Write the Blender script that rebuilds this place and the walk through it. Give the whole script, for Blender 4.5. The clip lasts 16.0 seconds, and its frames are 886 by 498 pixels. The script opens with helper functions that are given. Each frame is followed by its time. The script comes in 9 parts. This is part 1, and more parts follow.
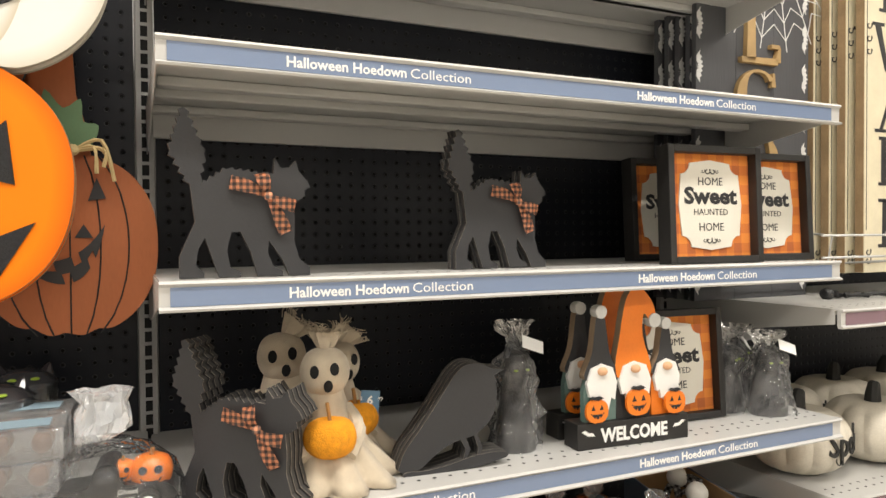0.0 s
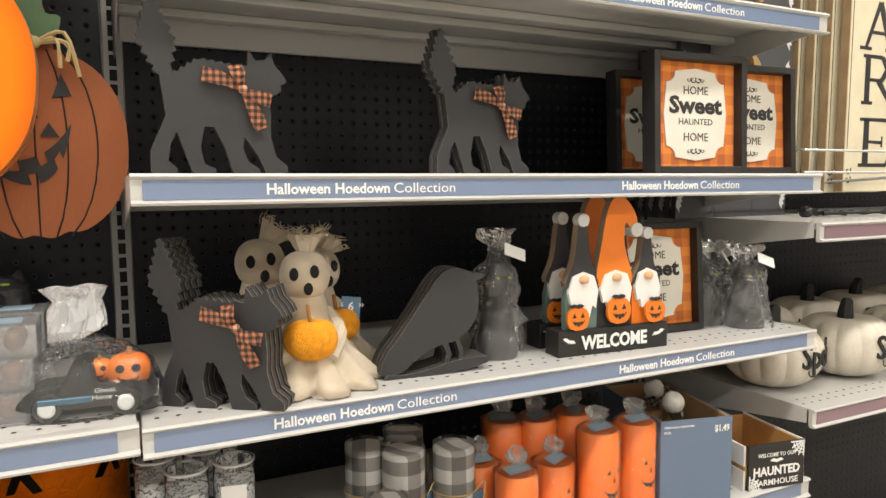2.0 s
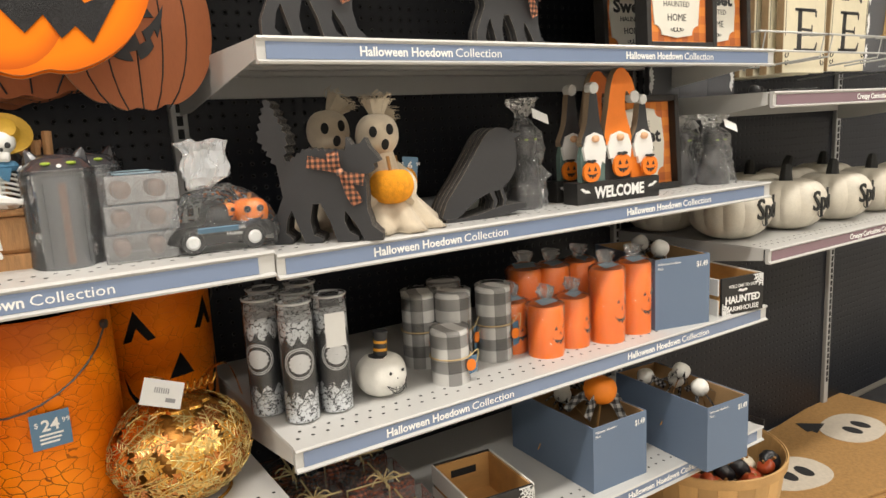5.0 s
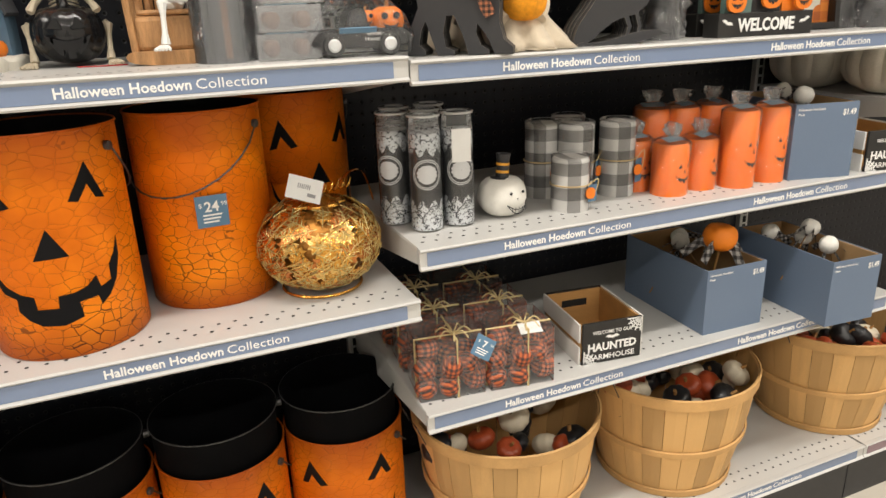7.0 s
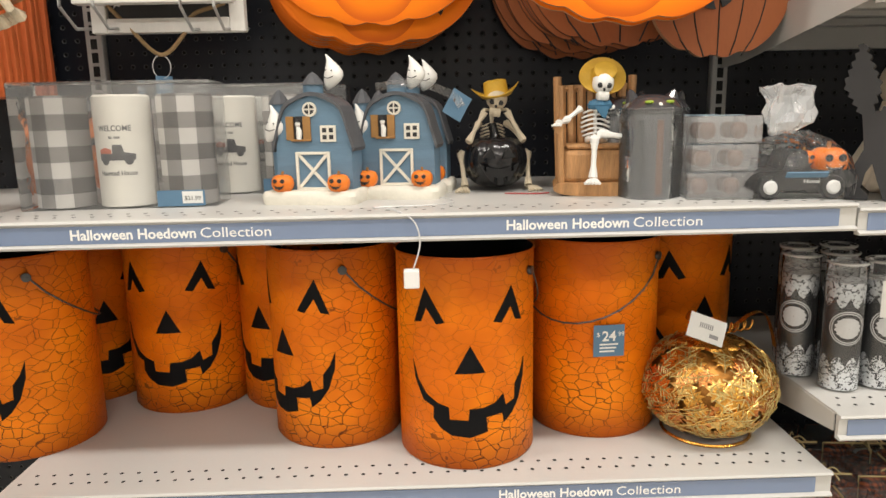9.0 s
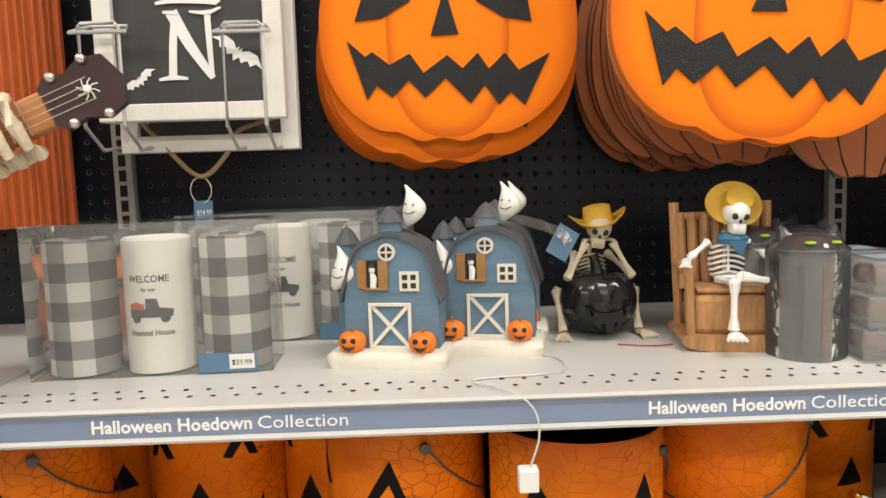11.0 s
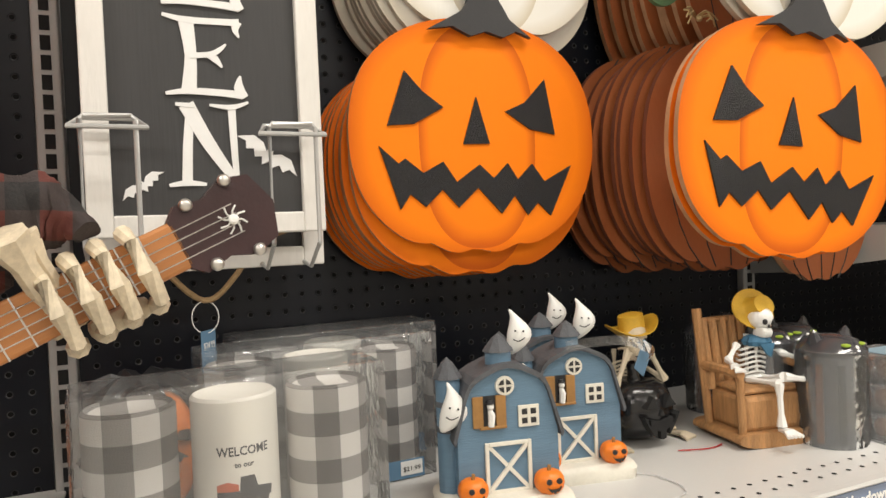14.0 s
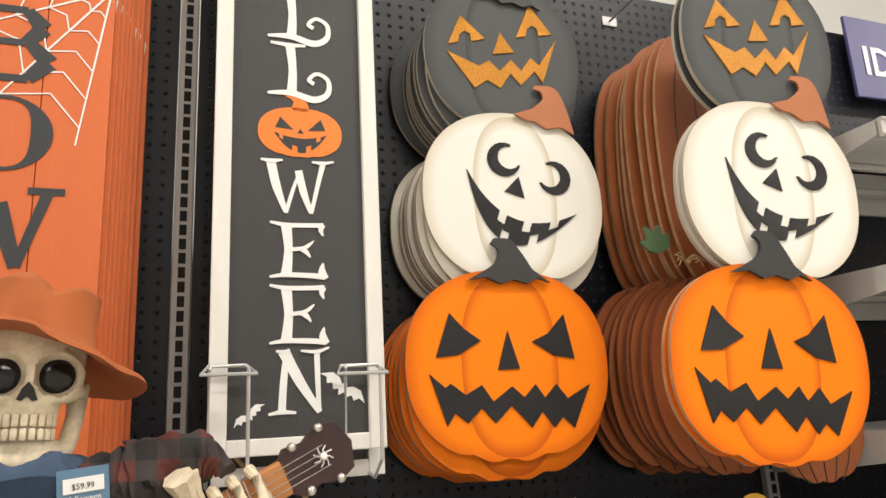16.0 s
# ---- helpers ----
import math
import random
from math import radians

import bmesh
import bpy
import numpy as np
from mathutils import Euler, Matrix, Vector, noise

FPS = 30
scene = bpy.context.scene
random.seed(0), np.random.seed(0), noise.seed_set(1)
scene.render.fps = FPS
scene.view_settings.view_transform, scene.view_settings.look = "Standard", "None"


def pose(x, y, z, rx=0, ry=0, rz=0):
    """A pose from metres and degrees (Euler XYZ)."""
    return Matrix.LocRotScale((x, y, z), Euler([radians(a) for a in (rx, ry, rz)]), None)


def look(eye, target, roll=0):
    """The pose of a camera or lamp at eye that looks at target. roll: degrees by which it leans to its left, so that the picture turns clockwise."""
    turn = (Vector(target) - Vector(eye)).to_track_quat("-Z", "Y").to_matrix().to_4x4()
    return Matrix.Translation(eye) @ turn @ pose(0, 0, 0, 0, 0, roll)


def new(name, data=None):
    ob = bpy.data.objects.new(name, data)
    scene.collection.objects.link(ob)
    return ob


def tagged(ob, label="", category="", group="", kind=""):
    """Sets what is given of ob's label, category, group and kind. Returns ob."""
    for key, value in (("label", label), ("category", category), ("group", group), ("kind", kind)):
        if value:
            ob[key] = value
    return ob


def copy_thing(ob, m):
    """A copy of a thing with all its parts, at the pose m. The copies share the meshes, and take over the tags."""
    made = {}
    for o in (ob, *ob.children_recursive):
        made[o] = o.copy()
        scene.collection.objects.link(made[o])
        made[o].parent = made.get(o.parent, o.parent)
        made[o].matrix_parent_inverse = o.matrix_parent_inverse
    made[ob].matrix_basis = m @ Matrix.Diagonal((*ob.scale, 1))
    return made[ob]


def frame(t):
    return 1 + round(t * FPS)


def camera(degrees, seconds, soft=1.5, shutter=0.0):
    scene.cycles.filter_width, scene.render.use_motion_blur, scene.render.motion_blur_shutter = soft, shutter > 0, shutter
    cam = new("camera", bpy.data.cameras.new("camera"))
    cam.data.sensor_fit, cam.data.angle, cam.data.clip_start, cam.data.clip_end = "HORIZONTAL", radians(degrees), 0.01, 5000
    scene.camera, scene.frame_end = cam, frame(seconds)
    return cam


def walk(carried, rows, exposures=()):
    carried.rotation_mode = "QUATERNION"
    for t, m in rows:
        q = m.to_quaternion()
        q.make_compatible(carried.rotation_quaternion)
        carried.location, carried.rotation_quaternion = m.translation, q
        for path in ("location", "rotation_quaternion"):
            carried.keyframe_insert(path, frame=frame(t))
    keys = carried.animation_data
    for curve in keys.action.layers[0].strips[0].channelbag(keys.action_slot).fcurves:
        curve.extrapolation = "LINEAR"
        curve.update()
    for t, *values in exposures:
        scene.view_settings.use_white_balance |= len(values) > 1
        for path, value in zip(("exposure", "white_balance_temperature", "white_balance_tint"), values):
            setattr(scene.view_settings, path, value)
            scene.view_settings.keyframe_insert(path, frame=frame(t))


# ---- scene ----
import itertools

cam = camera(65.1, 16.0)
PATH = [
    (0, (-0.032, -1.396, 1.597), (0.795, 0.425, 1.574), -0.6),
    (0.5, (-0.027, -1.384, 1.585), (0.825, 0.425, 1.551), -0.5),
    (1, (-0.022, -1.372, 1.575), (0.851, 0.427, 1.512), -0.5),
    (1.5, (-0.022, -1.369, 1.557), (0.866, 0.42, 1.451), -0.3),
    (2, (-0.03, -1.379, 1.534), (0.848, 0.409, 1.353), -0.5),
    (2.5, (-0.048, -1.4, 1.519), (0.798, 0.397, 1.287), -1.4),
    (3, (-0.099, -1.42, 1.52), (0.741, 0.377, 1.262), -2.6),
    (3.2, (-0.134, -1.409, 1.508), (0.741, 0.374, 1.274), -3.1),
    (5.5, (-0.339, -1.477, 1.392), (0.733, 0.161, 0.984), -2.5),
    (6, (-0.338, -1.501, 1.363), (0.671, 0.152, 0.863), -2.3),
    (6.5, (-0.348, -1.504, 1.344), (0.565, 0.17, 0.741), -2.1),
    (7, (-0.373, -1.507, 1.319), (0.345, 0.241, 0.665), -2.2),
    (7.5, (-0.412, -1.495, 1.307), (0.049, 0.339, 0.656), -2.7),
    (8, (-0.455, -1.468, 1.331), (-0.213, 0.429, 0.744), -2.7),
    (8.5, (-0.531, -1.443, 1.359), (-0.405, 0.492, 0.871), -2.0),
    (9, (-0.585, -1.417, 1.385), (-0.545, 0.545, 1.001), -1.2),
    (9.5, (-0.627, -1.397, 1.41), (-0.636, 0.582, 1.119), -0.9),
    (10, (-0.655, -1.375, 1.442), (-0.681, 0.611, 1.202), -1.0),
    (12.5, (-0.848, -0.966, 1.511), (-0.472, 0.99, 1.331), -3.0),
    (13, (-0.939, -0.97, 1.529), (-0.377, 0.943, 1.367), -2.8),
    (13.5, (-1.042, -1.003, 1.549), (-0.321, 0.859, 1.437), -2.9),
    (14, (-1.131, -1.037, 1.568), (-0.314, 0.788, 1.522), -2.4),
    (14.5, (-1.208, -1.081, 1.604), (-0.39, 0.742, 1.702), -2.6),
    (15, (-1.255, -1.143, 1.618), (-0.483, 0.685, 1.871), -3.4),
    (15.5, (-1.262, -1.203, 1.612), (-0.523, 0.625, 1.952), -2.7),
    (16, (-1.198, -1.273, 1.63), (-0.527, 0.556, 2.081), -3.0),
]
walk(cam, [(t, look(eye, target, roll)) for t, eye, target, roll in PATH], [(0, 0.04), (3, 0.02), (5.5, 0.0), (9, -0.02), (10, -0.05), (12.5, -0.09), (16, -0.11)])

# ---- light: store ceiling fittings ----
world = bpy.data.worlds.new("store")
scene.world = world
world.use_nodes = True
world.node_tree.nodes["Background"].inputs[0].default_value = (0.9, 0.95, 1.0, 1)
world.node_tree.nodes["Background"].inputs[1].default_value = 0.05
CEIL = 4.2


def ceiling_lamp(x, y, length, power):
    data = bpy.data.lights.new("ceiling_tube", "AREA")
    data.shape, data.size, data.size_y = "RECTANGLE", length, 0.22
    data.energy, data.color = power, (1.0, 0.94, 0.86)
    ob = new("ceiling_tube", data)
    ob.matrix_world = pose(x, y, CEIL - 0.16)
    return ob


for lx in (-3.6, 0.2, 4.0):
    ceiling_lamp(lx, -1.6, 2.4, 80)
    ceiling_lamp(lx, -4.6, 2.4, 80)

# ---- materials ----
MATS = {}


def nd(nt, kind, **inputs):
    n = nt.nodes.new(kind)
    for key, value in inputs.items():
        key = key.replace("_", " ")
        if hasattr(value, "is_output"):
            nt.links.new(value, n.inputs[key])
        else:
            n.inputs[key].default_value = value
    return n


def mth(nt, op, a, b=None, c=None):
    n = nt.nodes.new("ShaderNodeMath")
    n.operation = op
    for i, v in enumerate((a, b, c)):
        if v is None:
            continue
        if hasattr(v, "is_output"):
            nt.links.new(v, n.inputs[i])
        else:
            n.inputs[i].default_value = v
    return n.outputs[0]


def blend(nt, fac, a, b):
    n = nt.nodes.new("ShaderNodeMix")
    n.data_type = "RGBA"
    for i, v in ((0, fac), (6, a), (7, b)):
        if hasattr(v, "is_output"):
            nt.links.new(v, n.inputs[i])
        else:
            n.inputs[i].default_value = v if i == 0 else (*v[:3], 1)
    return n.outputs[2]


def ramp(nt, fac, lo, hi):
    n = nt.nodes.new("ShaderNodeMapRange")
    nt.links.new(fac, n.inputs[0])
    n.inputs[1].default_value, n.inputs[2].default_value = lo, hi
    return n.outputs[0]


def begin(name):
    m = bpy.data.materials.new(name)
    m.use_nodes = True
    nt = m.node_tree
    bsdf = nt.nodes["Principled BSDF"]
    co = nt.nodes.new("ShaderNodeTexCoord").outputs["Object"]
    return m, nt, bsdf, co


def grain(nt, co, scale, detail=4.0, stretch=None):
    if stretch:
        mp = nt.nodes.new("ShaderNodeMapping")
        mp.inputs["Scale"].default_value = stretch
        nt.links.new(co, mp.inputs["Vector"])
        co = mp.outputs[0]
    return nd(nt, "ShaderNodeTexNoise", Vector=co, Scale=scale, Detail=detail).outputs["Fac"]


def bump(nt, bsdf, height, strength, dist=0.002):
    b = nd(nt, "ShaderNodeBump", Strength=strength, Distance=dist, Height=height)
    nt.links.new(b.outputs[0], bsdf.inputs["Normal"])


def surface(name, color, rough=0.5, metal=0.0, vary=0.12, scale=30.0, fine=250.0, bumps=0.15, stretch=None, spec=0.5, coat=0.0, alpha=1.0, trans=0.0, sheen=0.0, per_object=0.0):
    """A plain surface with stains at two scales and a fine relief."""
    if name in MATS:
        return MATS[name]
    m, nt, bsdf, co = begin(name)
    big, small = grain(nt, co, scale, 5, stretch), grain(nt, co, fine, 3, stretch)
    f = mth(nt, "ADD", mth(nt, "MULTIPLY", big, 0.7), mth(nt, "MULTIPLY", small, 0.3))
    if per_object:
        rnd = nt.nodes.new("ShaderNodeObjectInfo").outputs["Random"]
        f = mth(nt, "ADD", f, mth(nt, "MULTIPLY", mth(nt, "SUBTRACT", rnd, 0.5), per_object))
    f = ramp(nt, f, 0.25, 0.75)
    dark = [c * (1 - vary) for c in color]
    light = [min(1.0, c * (1 + vary * 0.6)) for c in color]
    nt.links.new(blend(nt, f, dark, light), bsdf.inputs["Base Color"])
    nt.links.new(mth(nt, "ADD", mth(nt, "MULTIPLY", big, 0.16), rough - 0.08), bsdf.inputs["Roughness"])
    bsdf.inputs["Metallic"].default_value = metal
    bsdf.inputs["Specular IOR Level"].default_value = spec
    bsdf.inputs["Coat Weight"].default_value = coat
    bsdf.inputs["Alpha"].default_value = alpha
    bsdf.inputs["Transmission Weight"].default_value = trans
    bsdf.inputs["Sheen Weight"].default_value = sheen
    if bumps:
        bump(nt, bsdf, small, bumps)
    MATS[name] = m
    return m


def clear_film(name, tint=(0.9, 0.92, 0.93), body=0.16, rough=0.1, crinkle=0.0, ior=1.5):
    """Thin clear plastic: mostly see-through, with gloss on top."""
    if name in MATS:
        return MATS[name]
    m, nt, bsdf, co = begin(name)
    nt.nodes.remove(bsdf)
    out = nt.nodes["Material Output"]
    see = nd(nt, "ShaderNodeBsdfTransparent", Color=(0.96, 0.97, 0.97, 1))
    dif = nd(nt, "ShaderNodeBsdfDiffuse", Color=(*tint, 1))
    glo = nd(nt, "ShaderNodeBsdfGlossy", Color=(1, 1, 1, 1), Roughness=rough)
    fres = nd(nt, "ShaderNodeFresnel", IOR=ior).outputs[0]
    n = grain(nt, co, 26, 3)
    if crinkle:
        b = nd(nt, "ShaderNodeBump", Strength=crinkle, Distance=0.03, Height=n)
        nt.links.new(b.outputs[0], glo.inputs["Normal"])
    a = nd(nt, "ShaderNodeMixShader", Fac=body)
    nt.links.new(see.outputs[0], a.inputs[1])
    nt.links.new(dif.outputs[0], a.inputs[2])
    c = nd(nt, "ShaderNodeMixShader", Fac=fres)
    nt.links.new(a.outputs[0], c.inputs[1])
    nt.links.new(glo.outputs[0], c.inputs[2])
    nt.links.new(c.outputs[0], out.inputs["Surface"])
    MATS[name] = m
    return m


def xyz(nt, co):
    s = nt.nodes.new("ShaderNodeSeparateXYZ")
    nt.links.new(co, s.inputs[0])
    return s.outputs


def pegboard():
    """Black hardboard with a hole every inch."""
    m, nt, bsdf, co = begin("pegboard")
    x, _, z = xyz(nt, co)
    cell = [mth(nt, "SUBTRACT", mth(nt, "FRACT", mth(nt, "MULTIPLY", v, 1 / 0.0254)), 0.5) for v in (x, z)]
    d = mth(nt, "SQRT", mth(nt, "ADD", mth(nt, "MULTIPLY", cell[0], cell[0]), mth(nt, "MULTIPLY", cell[1], cell[1])))
    hole = mth(nt, "LESS_THAN", d, 0.125)
    # paler ring: the highlight on each hole's edge, put into the base colour
    rim = mth(nt, "MULTIPLY", mth(nt, "LESS_THAN", d, 0.17), mth(nt, "GREATER_THAN", d, 0.125))
    base = blend(nt, grain(nt, co, 8), (0.006, 0.0075, 0.012), (0.011, 0.0135, 0.02))
    base = blend(nt, rim, base, (0.055, 0.056, 0.06))
    nt.links.new(blend(nt, hole, base, (0.002, 0.002, 0.002)), bsdf.inputs["Base Color"])
    nt.links.new(mth(nt, "ADD", mth(nt, "MULTIPLY", hole, 0.5), 0.38), bsdf.inputs["Roughness"])
    bsdf.inputs["Specular IOR Level"].default_value = 0.3
    bump(nt, bsdf, ramp(nt, d, 0.12, 0.2), 0.6, 0.003)
    return m


def crackle(name, color, seed):
    """Orange paint over black, crazed into small plates; darker by the rims."""
    m, nt, bsdf, co = begin(name)
    warp = nd(nt, "ShaderNodeTexNoise", Vector=co, Scale=22.0, Detail=2.0)
    shifted = nt.nodes.new("ShaderNodeVectorMath")
    shifted.operation = "MULTIPLY_ADD"
    nt.links.new(warp.outputs["Color"], shifted.inputs[0])
    shifted.inputs[1].default_value = (0.022, 0.022, 0.022)
    squat = nt.nodes.new("ShaderNodeMapping")
    squat.inputs["Scale"].default_value = (1.0, 1.0, 1.45)
    nt.links.new(co, squat.inputs["Vector"])
    nt.links.new(squat.outputs[0], shifted.inputs[2])
    v = nd(nt, "ShaderNodeTexVoronoi", Vector=shifted.outputs[0], Scale=46.0)
    v.feature = "DISTANCE_TO_EDGE"
    big = grain(nt, co, 7, 3)
    width = mth(nt, "MULTIPLY", ramp(nt, big, 0.35, 0.7), 0.024)
    line = mth(nt, "LESS_THAN", v.outputs["Distance"], mth(nt, "ADD", width, 0.009))
    tone = blend(nt, ramp(nt, grain(nt, co, 14), 0.3, 0.7), [c * 0.8 for c in color], color)
    tone = blend(nt, ramp(nt, big, 0.42, 0.7), tone, (1.0, 0.3, 0.004))
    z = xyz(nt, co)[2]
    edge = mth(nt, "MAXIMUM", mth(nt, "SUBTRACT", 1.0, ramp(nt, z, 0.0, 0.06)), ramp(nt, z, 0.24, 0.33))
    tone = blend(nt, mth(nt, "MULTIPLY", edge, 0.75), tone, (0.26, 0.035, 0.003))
    nt.links.new(blend(nt, mth(nt, "MULTIPLY", line, ramp(nt, grain(nt, co, 5, 2), 0.25, 0.65)), tone, (0.11, 0.022, 0.003)), bsdf.inputs["Base Color"])
    bsdf.inputs["Roughness"].default_value = 0.5
    bsdf.inputs["Specular IOR Level"].default_value = 0.22
    bump(nt, bsdf, ramp(nt, v.outputs["Distance"], 0.0, 0.08), 0.35, 0.002)
    return m


def plaid(name, one, two, size, mixed=None, axes=(0, 2), fuzz=0.2):
    """Woven gingham: two tones and their mixture, in squares."""
    if name in MATS:
        return MATS[name]
    m, nt, bsdf, co = begin(name)
    s = xyz(nt, co)
    f = [mth(nt, "GREATER_THAN", mth(nt, "FRACT", mth(nt, "MULTIPLY", s[a], 0.5 / size)), 0.5) for a in axes]
    mixed = mixed or [(a + b) / 2 for a, b in zip(one, two)]
    both = mth(nt, "MULTIPLY", f[0], f[1])
    either = mth(nt, "MAXIMUM", f[0], f[1])
    c = blend(nt, either, one, mixed)
    c = blend(nt, both, c, two)
    g = grain(nt, co, 600, 2)
    c = blend(nt, mth(nt, "MULTIPLY", g, fuzz), c, (0.3, 0.25, 0.22))
    nt.links.new(c, bsdf.inputs["Base Color"])
    bsdf.inputs["Roughness"].default_value = 0.9
    bump(nt, bsdf, g, 0.3)
    MATS[name] = m
    return m


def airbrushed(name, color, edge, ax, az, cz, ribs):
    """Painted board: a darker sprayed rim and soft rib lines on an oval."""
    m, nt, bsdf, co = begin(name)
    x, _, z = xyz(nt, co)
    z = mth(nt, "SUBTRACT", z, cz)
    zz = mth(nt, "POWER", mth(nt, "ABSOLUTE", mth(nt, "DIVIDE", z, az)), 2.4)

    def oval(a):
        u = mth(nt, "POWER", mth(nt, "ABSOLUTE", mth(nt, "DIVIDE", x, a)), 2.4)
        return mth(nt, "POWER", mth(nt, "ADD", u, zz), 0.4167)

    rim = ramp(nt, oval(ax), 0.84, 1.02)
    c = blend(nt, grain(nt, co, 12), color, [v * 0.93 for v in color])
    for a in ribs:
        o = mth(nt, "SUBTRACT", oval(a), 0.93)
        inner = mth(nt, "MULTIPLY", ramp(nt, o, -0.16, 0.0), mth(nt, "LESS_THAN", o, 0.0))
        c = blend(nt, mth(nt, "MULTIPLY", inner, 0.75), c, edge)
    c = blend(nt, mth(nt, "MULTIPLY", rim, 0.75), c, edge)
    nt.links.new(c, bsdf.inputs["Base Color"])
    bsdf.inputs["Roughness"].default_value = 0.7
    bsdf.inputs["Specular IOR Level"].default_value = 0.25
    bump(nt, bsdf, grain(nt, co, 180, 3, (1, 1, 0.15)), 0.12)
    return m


SHELF = surface("shelf_paint", (0.55, 0.545, 0.525), 0.36, vary=0.06, scale=5, bumps=0.04)
STEEL = surface("upright_paint", (0.42, 0.42, 0.41), 0.4, vary=0.08, scale=9, bumps=0.05)
WIRE = surface("wire_paint", (0.5, 0.5, 0.49), 0.35, metal=0.3, vary=0.08, bumps=0.05)
PEG = pegboard()
HOLE = surface("dark_hole", (0.01, 0.01, 0.01), 0.9, bumps=0)
BLUE_STRIP = surface("slate_blue_strip", (0.18, 0.24, 0.37), 0.22, vary=0.05, scale=4, bumps=0.02, coat=0.6)
PLUM_STRIP = surface("plum_strip", (0.24, 0.15, 0.18), 0.22, vary=0.05, scale=4, bumps=0.02, coat=0.6)
WHITE_INK = surface("white_ink", (0.82, 0.82, 0.8), 0.5, vary=0.03, bumps=0)
BLACK_INK = surface("black_ink", (0.02, 0.02, 0.021), 0.55, vary=0.1, bumps=0)
CHAR = surface("charcoal_board", (0.03, 0.03, 0.032), 0.62, vary=0.15, scale=12, bumps=0.1)
CUT = surface("raw_board_edge", (0.28, 0.2, 0.13), 0.8, vary=0.2, bumps=0.2)
CARD = surface("white_card", (0.78, 0.78, 0.76), 0.6, vary=0.05, bumps=0.05)
TAG_BLUE = surface("blue_card", (0.10, 0.20, 0.31), 0.5, vary=0.06, bumps=0.03)
ORANGE = surface("orange_paint", (0.8, 0.2, 0.014), 0.45, vary=0.12, scale=25)
GLITTER = surface("black_glitter", (0.022, 0.022, 0.024), 0.36, vary=0.8, scale=260, fine=700, bumps=1.0, spec=0.28)

# ---- builders ----
def mesh_of(bm, name, material):
    me = bpy.data.meshes.new(name)
    bm.normal_update()
    bm.to_mesh(me)
    bm.free()
    for mt in material if isinstance(material, (list, tuple)) else (material,):
        me.materials.append(mt)
    return me


def part(name, bm, material, parent=None, label="", smooth=False, at=None):
    """One mesh object under a thing or a part."""
    me = mesh_of(bm, name, material)
    if smooth:
        me.shade_smooth()
        if smooth != "all":
            me.set_sharp_from_angle(angle=radians(40))
    ob = new(name, me)
    if at is not None:
        ob.matrix_basis = at
    if parent is not None:
        ob.parent = parent
    if label:
        ob["label"] = label
    return ob


def thing(name, m, label, category, group="", kind=""):
    ob = new(name)
    ob.empty_display_size = 0.05
    ob.matrix_basis = m
    return tagged(ob, label, category, group, kind)


def hex_box(bm, x0, x1, y0, y1, z0, z1, bevel=0.0, mat=0):
    r = bmesh.ops.create_cube(bm, size=1.0, matrix=Matrix.LocRotScale(((x0 + x1) / 2, (y0 + y1) / 2, (z0 + z1) / 2), None, (x1 - x0, y1 - y0, z1 - z0)))
    faces = {f for v in r["verts"] for f in v.link_faces}
    for f in faces:
        f.material_index = mat
    if bevel:
        edges = list({e for v in r["verts"] for e in v.link_edges})
        bmesh.ops.bevel(bm, geom=edges, offset=bevel, segments=2, affect="EDGES", profile=0.5)
    return bm


def slab(*a, **k):
    return hex_box(bmesh.new(), *a, **k)


def lathe(bm, profile, steps=32, squash=1.0, at=(0, 0, 0), lobes=0, depth=0.0, mat=0, close=False):
    """Turns (radius, height) pairs about z; lobes pinch the outline like a pumpkin's."""
    rings = []
    for r, z in profile:
        if r < 1e-6:
            rings.append([bm.verts.new((at[0], at[1], at[2] + z))])
            continue
        ring = []
        for i in range(steps):
            a = 2 * math.pi * i / steps
            q = r * (1 - depth * (1 - abs(math.sin(lobes * a / 2)) ** 0.7)) if lobes else r
            ring.append(bm.verts.new((at[0] + q * math.cos(a), at[1] + q * squash * math.sin(a), at[2] + z)))
        rings.append(ring)
    for a, b in zip(rings, rings[1:]):
        for i in range(steps):
            j = (i + 1) % steps
            if len(a) == 1 and len(b) == 1:
                continue
            quad = (a[0], b[j], b[i]) if len(a) == 1 else (a[i], a[j], b[0]) if len(b) == 1 else (a[i], a[j], b[j], b[i])
            bm.faces.new(quad).material_index = mat
    return bm


def globe(r, h, steps=12, sink=0.0):
    """A round profile of radius r and height h from z = 0 up; sink: how deep the crown dips."""
    out = []
    for i in range(steps + 1):
        a = math.pi * i / steps
        z = h / 2 * (1 - math.cos(a))
        q = r * math.sin(a) ** 0.75 if 0 < i < steps else 0.0
        if i > steps * 0.7:
            z -= sink * ((i / steps - 0.7) / 0.3) ** 2
        out.append((q, z))
    return out


